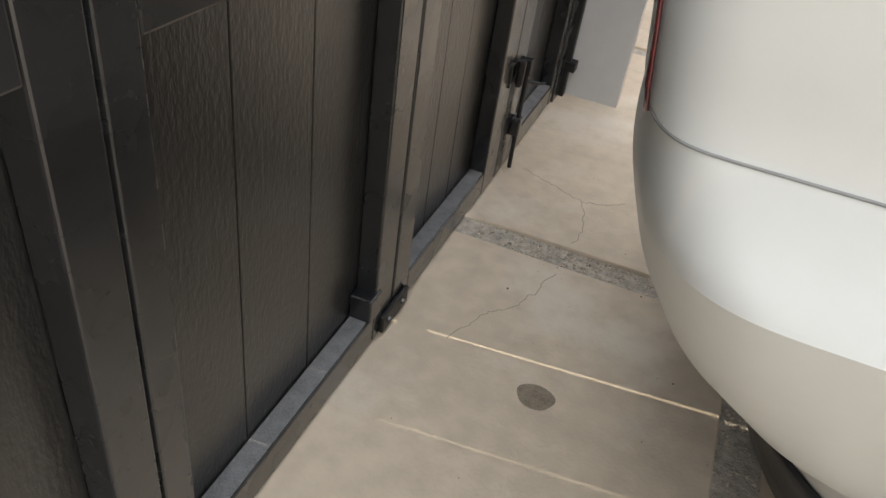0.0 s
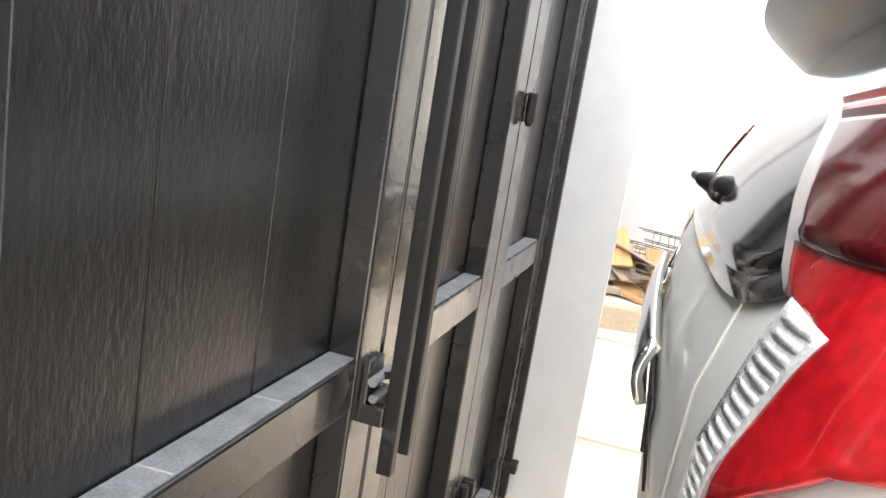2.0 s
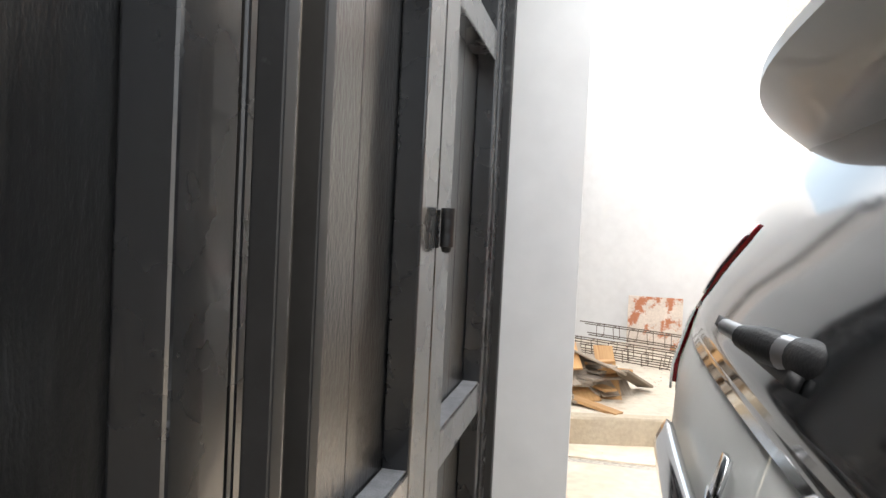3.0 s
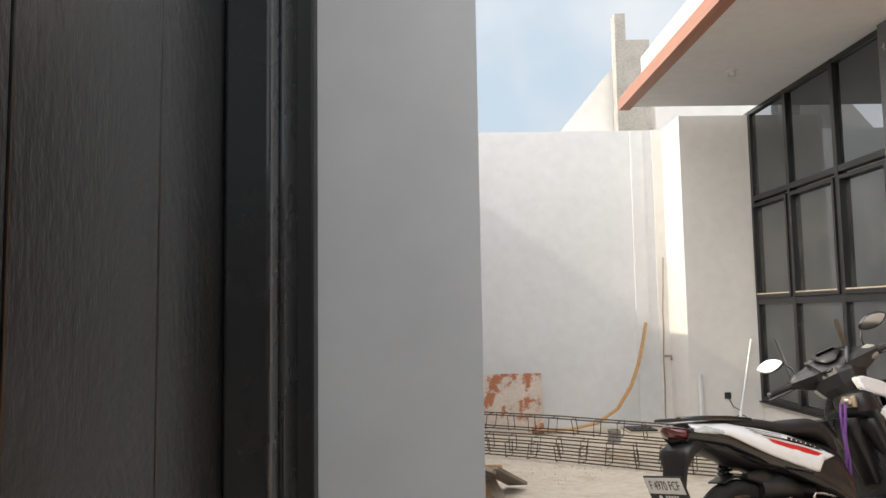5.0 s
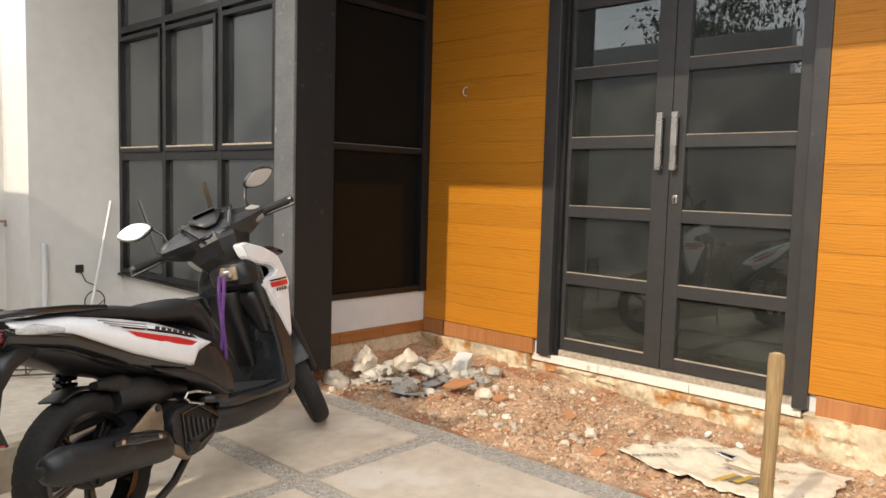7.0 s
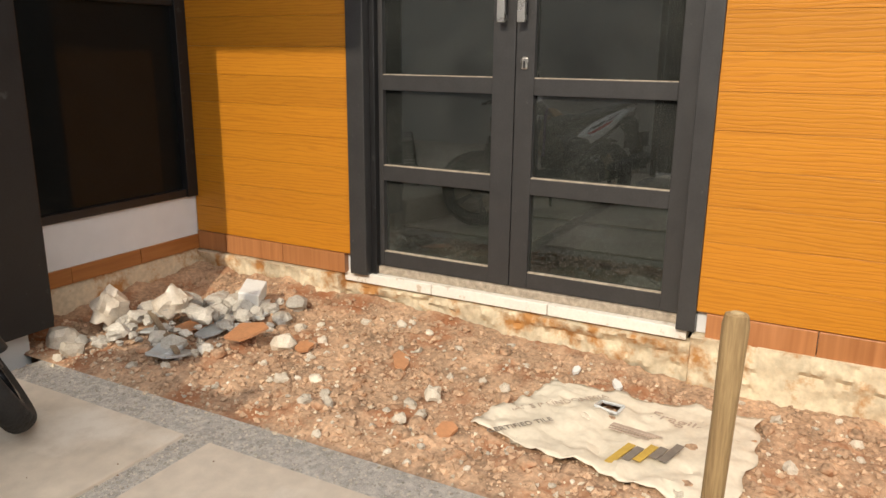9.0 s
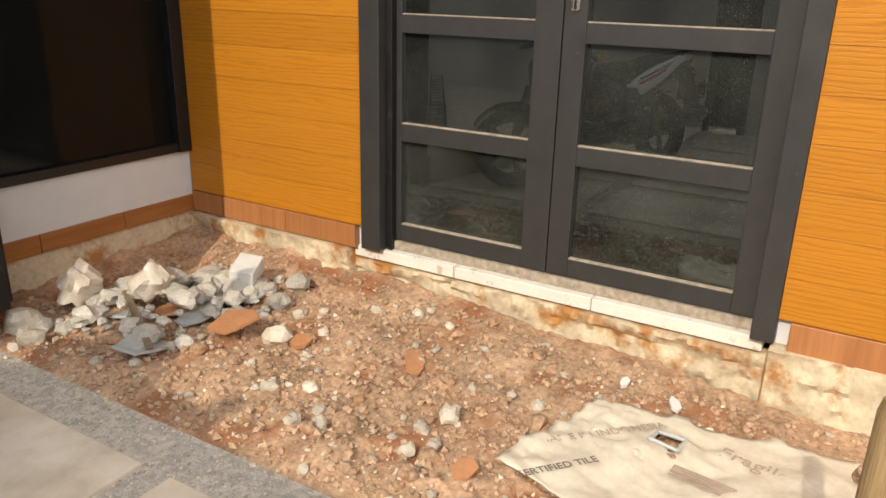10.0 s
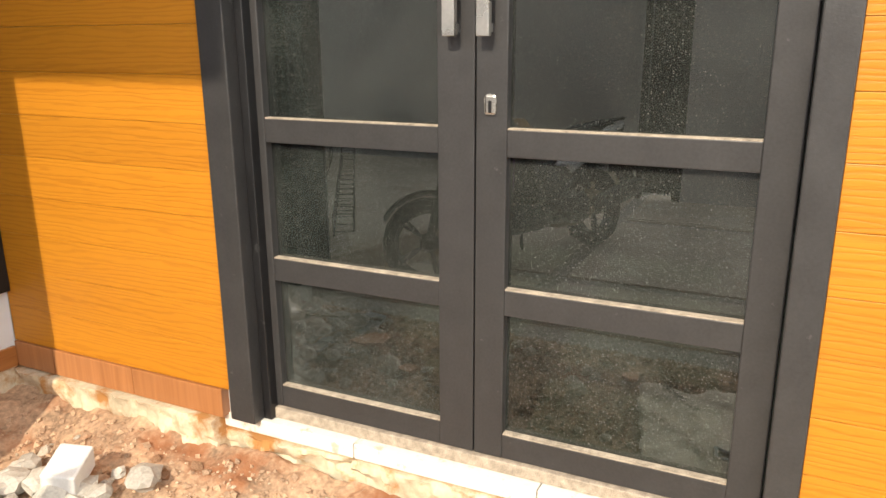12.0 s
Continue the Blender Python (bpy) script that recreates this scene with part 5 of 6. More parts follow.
part("belly_cover", hull([(0.50, 0, 0.275, 0.09, 0.05), (0.58, 0, 0.268, 0.150, 0.062), (0.70, 0, 0.258, 0.168, 0.060), (0.88, 0, 0.258, 0.172, 0.052), (1.0, 0, 0.280, 0.165, 0.050), (1.07, 0, 0.315, 0.14, 0.06), (1.11, 0, 0.37, 0.10, 0.06)], n=3.4, seg=28), M_GREYP, bike, "dark grey belly cover", True)
part("leg_shield", hull([(0.31, 0.985, 0, 0.030, 0.168), (0.40, 0.985, 0, 0.022, 0.172), (0.50, 0.968, 0, 0.020, 0.172), (0.60, 0.948, 0, 0.022, 0.168), (0.70, 0.925, 0, 0.03, 0.165), (0.77, 0.915, 0, 0.045, 0.16), (0.83, 0.925, 0, 0.055, 0.14), (0.90, 0.93, 0, 0.05, 0.09)], "z", n=5.0, seg=32), M_SHIELD, bike, "gloss black inner leg shield", True)
part("shield_spine", hull([(0.40, 0.955, 0.01, 0.02, 0.045), (0.52, 0.925, 0.01, 0.04, 0.055), (0.62, 0.89, 0.015, 0.05, 0.07), (0.70, 0.865, 0.02, 0.06, 0.09), (0.74, 0.865, 0.02, 0.05, 0.09)], "z", n=3.0), M_DARKP, bike, "dark grey raised spine of the shield", True)
part("pocket", hull([(0.64, 0.865, 0.10, 0.03, 0.05), (0.70, 0.835, 0.105, 0.055, 0.062), (0.735, 0.82, 0.105, 0.072, 0.068), (0.742, 0.82, 0.105, 0.060, 0.058)], "z", n=4.0), M_SHIELD, bike, "open storage pocket", True)
part("shield_pocket", hull([(0.55, 0.945, -0.115, 0.015, 0.025), (0.64, 0.915, -0.11, 0.03, 0.04), (0.70, 0.895, -0.105, 0.04, 0.045), (0.73, 0.89, -0.10, 0.03, 0.04)], "z", n=3.0), M_DARKP, bike, "", True)
part("warning_label", turned(box(-0.001, 0.001, -0.022, 0.022, -0.03, 0.03), Matrix.Translation((0.943, -0.062, 0.565)) @ Matrix.Rotation(radians(-10), 4, "Y")), M_PLATE, bike, "small white label")
part("key_panel", hull([(0.77, 0.875, -0.06, 0.07, 0.095), (0.81, 0.865, -0.06, 0.075, 0.10), (0.86, 0.87, -0.05, 0.07, 0.095), (0.90, 0.90, -0.03, 0.03, 0.06)], "z", n=3.0), M_DARKP, bike, "dark key panel", True)


def front_w(x, z):
    return float(np.interp(x, [0.80, 0.95, 1.08, 1.17], [0.150, 0.172, 0.168, 0.140])) - 0.10 * max(0.0, z - 0.85)


fps = plates("front_panel", [(0.815, 0.938), (0.850, 0.948), (0.965, 0.915), (1.065, 0.872), (1.120, 0.812), (1.168, 0.735), (1.135, 0.715), (1.118, 0.620), (1.085, 0.498), (1.045, 0.530), (0.995, 0.620), (0.945, 0.700), (0.892, 0.757), (0.930, 0.776), (1.000, 0.786), (1.028, 0.806), (1.000, 0.832), (0.905, 0.850), (0.840, 0.880)], M_WHITE, front_w, 0.045, "white front side panel", 0.007)
for sg, fp in zip((-1, 1), fps):
    fy = lambda x: front_w(x, 0.74)
    decal([(0.955, 0.757), (1.04, 0.757), (1.12, 0.757), (1.12, 0.735), (1.04, 0.735), (0.96, 0.735)], M_RED, "red decal stripe", (sg,), fy, fp, 0.002)
    decal([(0.955, 0.768), (1.04, 0.769), (1.12, 0.770), (1.12, 0.762), (1.04, 0.762), (0.955, 0.762)], M_GLOSSB, "black decal stripe", (sg,), fy, fp, 0.002)
    for k in range(5):
        decal([(1.00 + 0.022 * k, 0.728), (1.014 + 0.022 * k, 0.728), (1.014 + 0.022 * k, 0.715), (1.00 + 0.022 * k, 0.715)], M_DARKP, "dark maker's mark", (sg,), fy, fp, 0.002)
plates("front_lower_panel", [(0.985, 0.315), (1.00, 0.25), (1.06, 0.285), (1.088, 0.36), (1.090, 0.49), (1.05, 0.525), (0.99, 0.62), (0.955, 0.66), (0.955, 0.56), (0.985, 0.44)], M_GREYP, lambda x, z: 0.171 - 0.25 * max(0.0, x - 1.03), 0.03, "dark grey lower front panel", 0.005)
part("front_cover", hull([(0.36, 1.08, 0, 0.03, 0.06), (0.5, 1.10, 0, 0.045, 0.10), (0.68, 1.13, 0, 0.05, 0.12), (0.78, 1.12, 0, 0.05, 0.12), (0.86, 1.04, 0, 0.06, 0.11), (0.92, 0.98, 0, 0.04, 0.07)], "z"), M_GLOSSB, bike, "gloss black nose", True)
part("nose_visor", hull([(1.02, 0, 0.915, 0.10, 0.012), (1.12, 0, 0.908, 0.11, 0.012), (1.24, 0, 0.885, 0.085, 0.010), (1.27, 0, 0.875, 0.05, 0.006)], n=4), M_GLOSSB, bike, "black nose visor", True)
part("key_switch", lathe([(0.0, -0.02), (0.02, -0.018), (0.026, 0.0), (0.0, 0.0)], "x", (0.788, -0.085, 0.825), 18, closed=False), M_STEELBAR, bike, "bright steel key switch", True)
part("switch_plate", box(0.786, 0.800, -0.125, -0.045, 0.792, 0.850, 0.006), M_RUSTY, bike, "brass key plate")
part("key", hull([(0.735, -0.085, 0.825, 0.005, 0.013), (0.775, -0.085, 0.825, 0.003, 0.008)]), M_STEELBAR, bike, "", True)
bm = bmesh.new()
for dx, dy in ((0, 0), (-0.007, 0.010)):
    tube([(0.748 + dx + 0.04 * (0.82 - z), -0.085 + dy + 0.17 * (0.82 - z) + 0.006 * math.sin(z * 22 + dx * 300), z) for z in np.linspace(0.82, 0.46, 12)], 0.0075, 8, bm=bm)
part("lanyard", bm, M_PURPLE, bike, "purple key cord", True)

# steered bars: a faceted cover that spreads to both grips
hb = part("handlebar_cover", turned(hull([(-0.225, 0.835, 1.005, 0.040, 0.030), (-0.17, 0.845, 1.00, 0.066, 0.056), (-0.10, 0.86, 0.995, 0.095, 0.080), (0.0, 0.875, 0.995, 0.115, 0.095), (0.10, 0.86, 0.995, 0.095, 0.080), (0.17, 0.845, 1.00, 0.066, 0.056), (0.225, 0.835, 1.005, 0.040, 0.030)], "y", n=1.3, seg=10), BAR), M_GREYP, bike, "worn dark grey angular handlebar cover")
part("lower_cover", turned(hull([(0.775, 0.885, 0, 0.04, 0.050), (0.83, 0.875, 0, 0.075, 0.085), (0.90, 0.86, 0, 0.095, 0.125), (0.96, 0.85, 0, 0.10, 0.155), (1.0, 0.85, 0, 0.09, 0.15)], "z", n=1.5, seg=10), BAR), M_DARKP, hb)
part("brow", turned(hull([(0.765, 0, 1.035, 0.030, 0.008), (0.79, 0, 1.062, 0.062, 0.014), (0.84, 0, 1.082, 0.078, 0.014), (0.90, 0, 1.088, 0.07, 0.010)], n=3.0, seg=12), BAR), M_DARKP, hb, "dark dash", True)
part("visor", turned(hull([(0.90, 0, 1.075, 0.10, 0.010), (0.95, 0, 1.100, 0.11, 0.008), (0.98, 0, 1.102, 0.085, 0.006)], n=3), BAR), M_GLOSSB, hb, "gloss black windscreen lip", True)
part("cowl_crease", turned(hull([(0.76, 0, 0.985, 0.03, 0.012), (0.775, 0, 0.99, 0.075, 0.02), (0.80, 0, 0.985, 0.10, 0.022)], n=1.6), BAR), M_GLOSSB, hb, "", True)
for y in (-0.105, 0.105):
    part("cowl_rib", turned(tube([(0.75, y * 0.6, 0.99), (0.765, y * 0.9, 1.045), (0.83, y * 1.1, 1.078), (0.92, y, 1.08)], 0.008, 6), BAR), M_GLOSSB, hb, "", True)
part("dash_glass", turned(box(0.80, 0.88, -0.05, 0.05, 1.094, 1.100, 0.003), BAR), M_CARGLASS, hb, "dark dash glass")
for sg in (-1, 1):
    gr = part("grip", turned(tube([(0.835, sg * 0.215, 1.00), (0.825, sg * 0.25, 1.0), (0.795, sg * 0.345, 0.995)], 0.0175, 14), BAR), M_RUBBER, bike, "black rubber grip", True)
    part("grip_rings", turned(tube([(0.831, sg * 0.228, 1.0), (0.828, sg * 0.238, 1.0)], 0.024, 16), BAR), M_RUBBER, gr, "", True)
    part("bar_end", turned(tube([(0.796, sg * 0.342, 0.995), (0.789, sg * 0.362, 0.994)], 0.015, 12), BAR), M_GLOSSB, gr, "", True)
    part("switch_box", turned(hull([(sg * 0.165, 0.84, 1.005, 0.034, 0.040), (sg * 0.195, 0.835, 1.005, 0.036, 0.042), (sg * 0.222, 0.832, 1.002, 0.026, 0.028)], "y", n=3.2), BAR), M_FADED if sg < 0 else M_GREYP, hb, "sun-faded switch housing" if sg < 0 else "", True)
    part("brake_lever", turned(tube([(0.875, sg * 0.19, 0.99), (0.88, sg * 0.27, 0.985), (0.855, sg * 0.355, 0.978), (0.850, sg * 0.372, 0.978)], 0.0065, 8), BAR), M_GLOSSB, bike, "", True)
    c = Matrix.Translation((0.875, sg * 0.285, 1.150)) @ Matrix.Rotation(radians(-sg * 10), 4, "Z") @ Matrix.Rotation(radians(16 if sg > 0 else -26), 4, "Y") @ Matrix.Rotation(radians(sg * 9), 4, "X")
    mr = part("mirror", turned(hull([(0.0, 0, 0, 0.074, 0.038), (0.012, 0, 0, 0.078, 0.041), (0.028, 0, 0, 0.064, 0.032), (0.042, 0, 0, 0.026, 0.014)], n=1.6, seg=28), BAR @ c), M_GLOSSB, bike, "angular oval rear-view mirror", True)
    part("mirror_glass", turned(hull([(-0.0025, 0, 0, 0.068, 0.033), (0.002, 0, 0, 0.070, 0.035)], n=1.6, seg=28), BAR @ c), M_MIRROR, mr, "", True)
    part("mirror_stalk", turned(tube([(0.865, sg * 0.185, 1.02), (0.87, sg * 0.187, 1.085), (0.885, sg * 0.215, 1.135), (0.90, sg * 0.255, 1.15), (0.895, sg * 0.285, 1.150)], 0.0065, 8), BAR), M_GLOSSB, mr, "", True)
hugger(WB, 0.288, 40, 165, 0.058, M_DARKP, "dark grey front mudguard", FORK)
for sg in (-1, 1):
    part("fork_leg", turned(tube([(WB, sg * 0.078, WR), (WB - 0.11, sg * 0.078, 0.50), (WB - 0.17, sg * 0.06, 0.62)], 0.020, 12), FORK), M_ENGINE, bike, "", True)


# ---- soil bed in front of the door ----
BX0, BX1 = 3.34, FX + 0.02


def soil_z(x, y):
    f = (x - BX0) / (FX - BX0)
    wallz = np.interp(y, [4.0, 5.46, 5.9, 6.47, 7.24, 8.23], [-0.08, -0.075, -0.045, -0.01, 0.045, 0.075])
    mid = np.interp(y, [4.0, 6.0, 7.2, 7.8, 8.3], [-0.035, -0.03, -0.005, 0.0, 0.03])
    h = np.interp(f, [0, 0.06, 0.5, 0.85, 1.0], [-0.012, 0.004, mid, min(wallz + 0.0, mid + 0.01), wallz])
    h -= 0.07 * math.exp(-((x - 4.18) ** 2 / 0.05 + (y - 8.02) ** 2 / 0.02))
    p = Vector((x, y, 0))
    edge = min(1.0, f * 8)
    return h + edge * (0.026 * noise.noise(p * 3.1) + 0.020 * noise.noise(p * 9) + 0.013 * noise.noise(p * 24) + 0.006 * noise.noise(p * 51))


bm = bmesh.new()
nx, ny = 110, 300
vv = [[bm.verts.new((BX0 + (BX1 - BX0) * i / nx, 3.9 + 4.40 * j / ny, soil_z(BX0 + (BX1 - BX0) * i / nx, 3.9 + 4.40 * j / ny))) for j in range(ny + 1)] for i in range(nx + 1)]
for i in range(nx):
    for j in range(ny):
        bm.faces.new((vv[i][j], vv[i + 1][j], vv[i + 1][j + 1], vv[i][j + 1]))
bed = tagged(link("soil_bed", bm, M_SOIL, smooth=True), "dug-up red-brown soil bed before the door", "ground", kind="structure")

# rough mortar footing along the facade
bm = bmesh.new()
nj, ni = 420, 16
foot_rows = []
for j in range(nj + 1):
    y = 3.9 + 4.37 * j / nj
    row = []
    for i in range(ni + 1):
        z = -0.22 + (0.312 if 5.58 < y < 7.29 else 0.36) * i / ni
        p = Vector((y * 1.0, z * 1.4, 3.3))
        lip = 0.012 if z > 0.05 + 0.02 * noise.noise((y * 4, 0, 7)) else 0.0
        d = 0.020 * noise.noise(p * 4) + 0.020 * noise.noise(p * 13) + 0.014 * noise.noise(p * 37)
        under = -0.045 if 5.58 < y < 7.29 else 0.0
        row.append(bm.verts.new((FX - 0.015 - lip - under - d, y, z - (0.006 if i == ni else 0))))
    row.append(bm.verts.new((FX + 0.08, y, 0.092 if 5.58 < y < 7.29 else 0.138)))
    foot_rows.append(row)
for a, b in zip(foot_rows, foot_rows[1:]):
    for i in range(ni + 1):
        bm.faces.new((a[i], a[i + 1], b[i + 1], b[i]))
bmesh.ops.recalc_face_normals(bm, faces=bm.faces)
tagged(link("footing", bm, M_FOOT, smooth=True), "broken cream mortar footing with rust-brown stains", "footing", kind="structure")
wall("carport_walls", [(FX + 0.03, 6.6, 3.9, 4.04, -0.1, 3.13), (6.5, 6.6, -2.2, 3.9, -0.1, 3.13)], M_PLASTER, "white plastered carport walls")
wall("carport_floor", [(3.34, 6.5, -2.2, 3.9, -0.2, -0.002)], M_CONC, "concrete carport floor", "floor")


def rock(r, seed, flat=0.7, sub=2, jag=0.35):
    bm = bmesh.new()
    bmesh.ops.create_icosphere(bm, subdivisions=sub, radius=1)
    for v in bm.verts:
        d = 1 + jag * noise.noise(v.co * 1.3 + Vector((seed * 7.1, seed * 3.3, 0))) + jag * 0.5 * noise.noise(v.co * 3.1 + Vector((0, seed * 5.7, seed)))
        v.co = Vector((v.co.x * d, v.co.y * d * 0.85, v.co.z * d * flat)) * r
    return bm


M_STONEP = mat("pale_stones", (0.60, 0.53, 0.43), 0.9, var=0.15, scale=25, bump=0.5, bscale=120, rnd=0.25)
M_CLOD = mat("soil_clods", (0.44, 0.25, 0.14), 0.95, var=0.25, scale=40, bump=0.6, bscale=120, rnd=0.3)
rng = random.Random(5)
meshes = []
for k in range(10):
    bm = rock(1.0, k + 1, 0.6, 1, 0.5)
    me = bpy.data.meshes.new("stone")
    bm.to_mesh(me)
    bm.free()
    me.materials.append(M_STONEP if k % 5 < 3 else M_CLOD)
    meshes.append(me)
for k in range(290):
    x, y = BX0 + 0.03 + (FX - BX0 - 0.12) * rng.random() ** 1.2, 4.6 + 3.3 * rng.random()
    r = 0.009 + 0.022 * rng.random() ** 3
    ob = new("stone", meshes[rng.randrange(10)])
    ob.parent = bed
    ob.matrix_world = Matrix.Translation((x, y, soil_z(x, y) + r * 0.25)) @ Euler((rng.random() * 0.6, rng.random() * 0.6, rng.random() * 6.3)).to_matrix().to_4x4() @ Matrix.Diagonal((r, r, r, 1))

verts, faces = [], []
base = [Vector(c) for c in ((1, 0, 0), (-1, 0, 0), (0, 1, 0), (0, -1, 0), (0, 0, 1), (0, 0, -1))]
tri = ((0, 2, 4), (2, 1, 4), (1, 3, 4), (3, 0, 4), (2, 0, 5), (1, 2, 5), (3, 1, 5), (0, 3, 5))


def scatter(name, count, area, zf, rmin, rmax, material, label, category, seed):
    q = random.Random(seed)
    vs, fs = [], []
    for _ in range(count):
        x, y = area(q)
        r = rmin + (rmax - rmin) * q.random() ** 3
        o = len(vs)
        e = Euler((q.random() * 6, q.random() * 6, q.random() * 6)).to_matrix()
        for c in base:
            w = e @ (c * r * (0.6 + 0.7 * q.random()))
            vs.append((x + w.x, y + w.y, zf(x, y) + r * 0.3 + w.z * 0.8))
        fs += [tuple(o + t for t in f) for f in tri]
    me = bpy.data.meshes.new(name)
    me.from_pydata(vs, [], fs)
    me.materials.append(material)
    return tagged(new(name, me), label, category, kind="stuff")


def island(m, spread):
    n, l = m.node_tree.nodes, m.node_tree.links
    b = n["Principled BSDF"]
    src_out = b.inputs["Base Color"].links[0].from_socket
    g, hs, rr = n.new("ShaderNodeNewGeometry"), n.new("ShaderNodeHueSaturation"), n.new("ShaderNodeMapRange")
    rr.inputs["To Min"].default_value, rr.inputs["To Max"].default_value = 1 - spread, 1 + spread
    l.new(g.outputs["Random Per Island"], rr.inputs["Value"])
    l.new(rr.outputs[0], hs.inputs["Value"])
    l.new(src_out, hs.inputs["Color"])
    l.new(hs.outputs[0], b.inputs["Base Color"])
    return m


M_CRUMB = island(mat("soil_crumbs", (0.50, 0.335, 0.215), 0.95, var=0.2, scale=30), 0.22)
M_CHIP = island(mat("mortar_chips", (0.60, 0.50, 0.37), 0.95, var=0.15, scale=30), 0.3)
scatter("soil_crumbs", 9500, lambda q: (BX0 + 0.01 + (FX - BX0 - 0.06) * q.random(), 4.3 + 3.85 * q.random()), soil_z, 0.0025, 0.018, M_CRUMB, "loose crumbs of red-brown soil", "soil", 11)
scatter("mortar_chips", 1900, lambda q: (BX0 - 0.02 + (FX - BX0 - 0.06) * q.random() ** 1.5, 4.5 + 3.5 * q.random()), soil_z, 0.002, 0.012, M_CHIP, "pale chips of mortar and stone", "rubble", 12)

# ---- rubble heap ----
M_GREYR = mat("grey_mortar_lumps", (0.52, 0.48, 0.415), 0.9, var=0.15, scale=14, bump=0.6, bscale=70, rnd=0.2)
M_TILEG = mat("grey_tile", (0.46, 0.47, 0.46), 0.4, var=0.1, scale=10)
M_TILEO = mat("orange_tile", (0.52, 0.25, 0.12), 0.5, var=0.1, scale=10)
M_BAG = mat("dusty_plastic_bag", (0.62, 0.54, 0.44), 0.35, var=0.12, scale=12, bump=0.6, bscale=30, clear=0.3)
M_BRICKW = mat("white_light_brick", (0.72, 0.71, 0.68), 0.9, var=0.05, scale=20, bump=0.4, bscale=120)


def put(ob, x, y, z, rx=0, ry=0, rz=0):
    ob.matrix_world = pose(x, y, z, rx, ry, rz)
    return ob


b = link("light_brick", box(-0.07, 0.07, -0.05, 0.05, -0.04, 0.04, 0.006), M_BRICKW)
tagged(put(b, 4.17, 7.52, 0.10, 8, -12, 25), "white lightweight brick on the rubble heap", "brick")
for k, (x, y, z, r) in enumerate(((3.70, 7.93, 0.10, 0.085), (3.86, 7.70, 0.115, 0.085))):
    bm = rock(r, 30 + k, 0.8, 3, 0.5)
    for v in bm.verts:
        v.co += v.normal * 0.012 * noise.noise(v.co * 42)
        if v.co.z > r * 0.45:
            v.co.x *= 0.6
            v.co.y *= 0.6
            v.co.z *= 1.25
    o = link("plastic_bag", bm, M_BAG, smooth=True)
    tagged(put(o, x, y, z, 0, 0, 60 * k), "dusty crumpled plastic bag of rubble", "bag", "rubble bags")
q = random.Random(8)
for k in range(135):
    x, y = 3.52 + 0.75 * q.random(), 7.30 + 0.62 * q.random()
    x -= (y - 7.6) * 0.25
    r = 0.014 + 0.048 * q.random() ** 2.4
    o = link("rubble_lump", rock(r, 60 + k, 0.65, 2, 0.5), M_GREYR)
    d = math.hypot((x - 3.85) / 0.4, (y - 7.6) / 0.35)
    tagged(put(o, x, y, soil_z(x, y) + r * 0.4 + max(0, 0.10 * (1 - d)), 0, 0, q.random() * 360), "pale lump of broken mortar", "rubble", "rubble heap")
for k in range(9):
    s = 0.05 + 0.06 * q.random()
    n5 = 5 + q.randrange(3)
    o = [(s * (0.6 + 0.5 * q.random()) * math.cos(6.283 * i / n5), s * (0.6 + 0.5 * q.random()) * math.sin(6.283 * i / n5)) for i in range(n5)]
    bm = turned(extrude_xz(o, -0.005, 0.005), Matrix.Rotation(radians(90), 4, "X"))
    x, y = 3.52 + 0.6 * q.random(), 7.22 + 0.5 * q.random()
    ob = link("tile_shard", bm, M_TILEO if k % 5 == 0 else M_TILEG)
    tagged(put(ob, x, y, soil_z(x, y) + 0.035 + 0.02 * q.random(), q.random() * 24 - 12, q.random() * 24 - 12, q.random() * 360), "broken piece of floor tile", "tile", "tile shards")
for x, y, s, rz, sx in ((4.07, 6.63, 0.085, 40, 0.45), (3.93, 7.02, 0.055, 10, 0.8), (4.37, 5.98, 0.035, 0, 0.5), (4.33, 5.80, 0.04, 30, 0.5), (3.60, 6.17, 0.06, 0, 0.6)):
    n5 = 6
    o = [(s * (0.75 + 0.3 * q.random()) * math.cos(6.283 * i / n5), sx * s * (0.75 + 0.3 * q.random()) * math.sin(6.283 * i / n5)) for i in range(n5)]
    ob = link("tile_shard", turned(extrude_xz(o, -0.006, 0.006), Matrix.Rotation(radians(90), 4, "X")), M_TILEO if s > 0.05 else M_BRICKW)
    tagged(put(ob, x, y, soil_z(x, y) + 0.014, 5, -6, rz), "broken tile lying on the soil", "tile", "tile shards")
for x, y, r in ((3.92, 7.12, 0.055), (3.72, 6.80, 0.03), (3.55, 6.62, 0.028), (3.60, 6.35, 0.03), (3.66, 6.30, 0.026), (3.47, 7.95, 0.07), (3.43, 7.83, 0.05)):
    ob = link("stone_lump", rock(r, int(x * 100 + y * 10), 0.75, 2, 0.45), M_STONEP)
    tagged(put(ob, x, y, soil_z(x, y) + r * 0.4, 0, 0, y * 90), "cream stone lump on the soil", "stone", "stone lumps")
q = random.Random(44)
for k in range(230):
    x, y = 3.42 + 1.05 * q.random() ** 1.4, 4.7 + 3.1 * q.random()
    r = 0.009 + 0.030 * q.random() ** 2.4
    ob = link("soil_clod", rock(r, 300 + k, 0.7, 2, 0.5), M_SOIL if k % 3 else M_STONEP)
    tagged(put(ob, x, y, soil_z(x, y) + r * 0.25, 0, 0, q.random() * 360), "red-brown clod of dried soil" if k % 3 else "small cream stone half sunk in the soil", "clod" if k % 3 else "stone", "loose clods")
ob = link("thin_batten", box(-0.22, 0.22, -0.012, 0.012, -0.005, 0.005, 0.002), M_RUSTY)
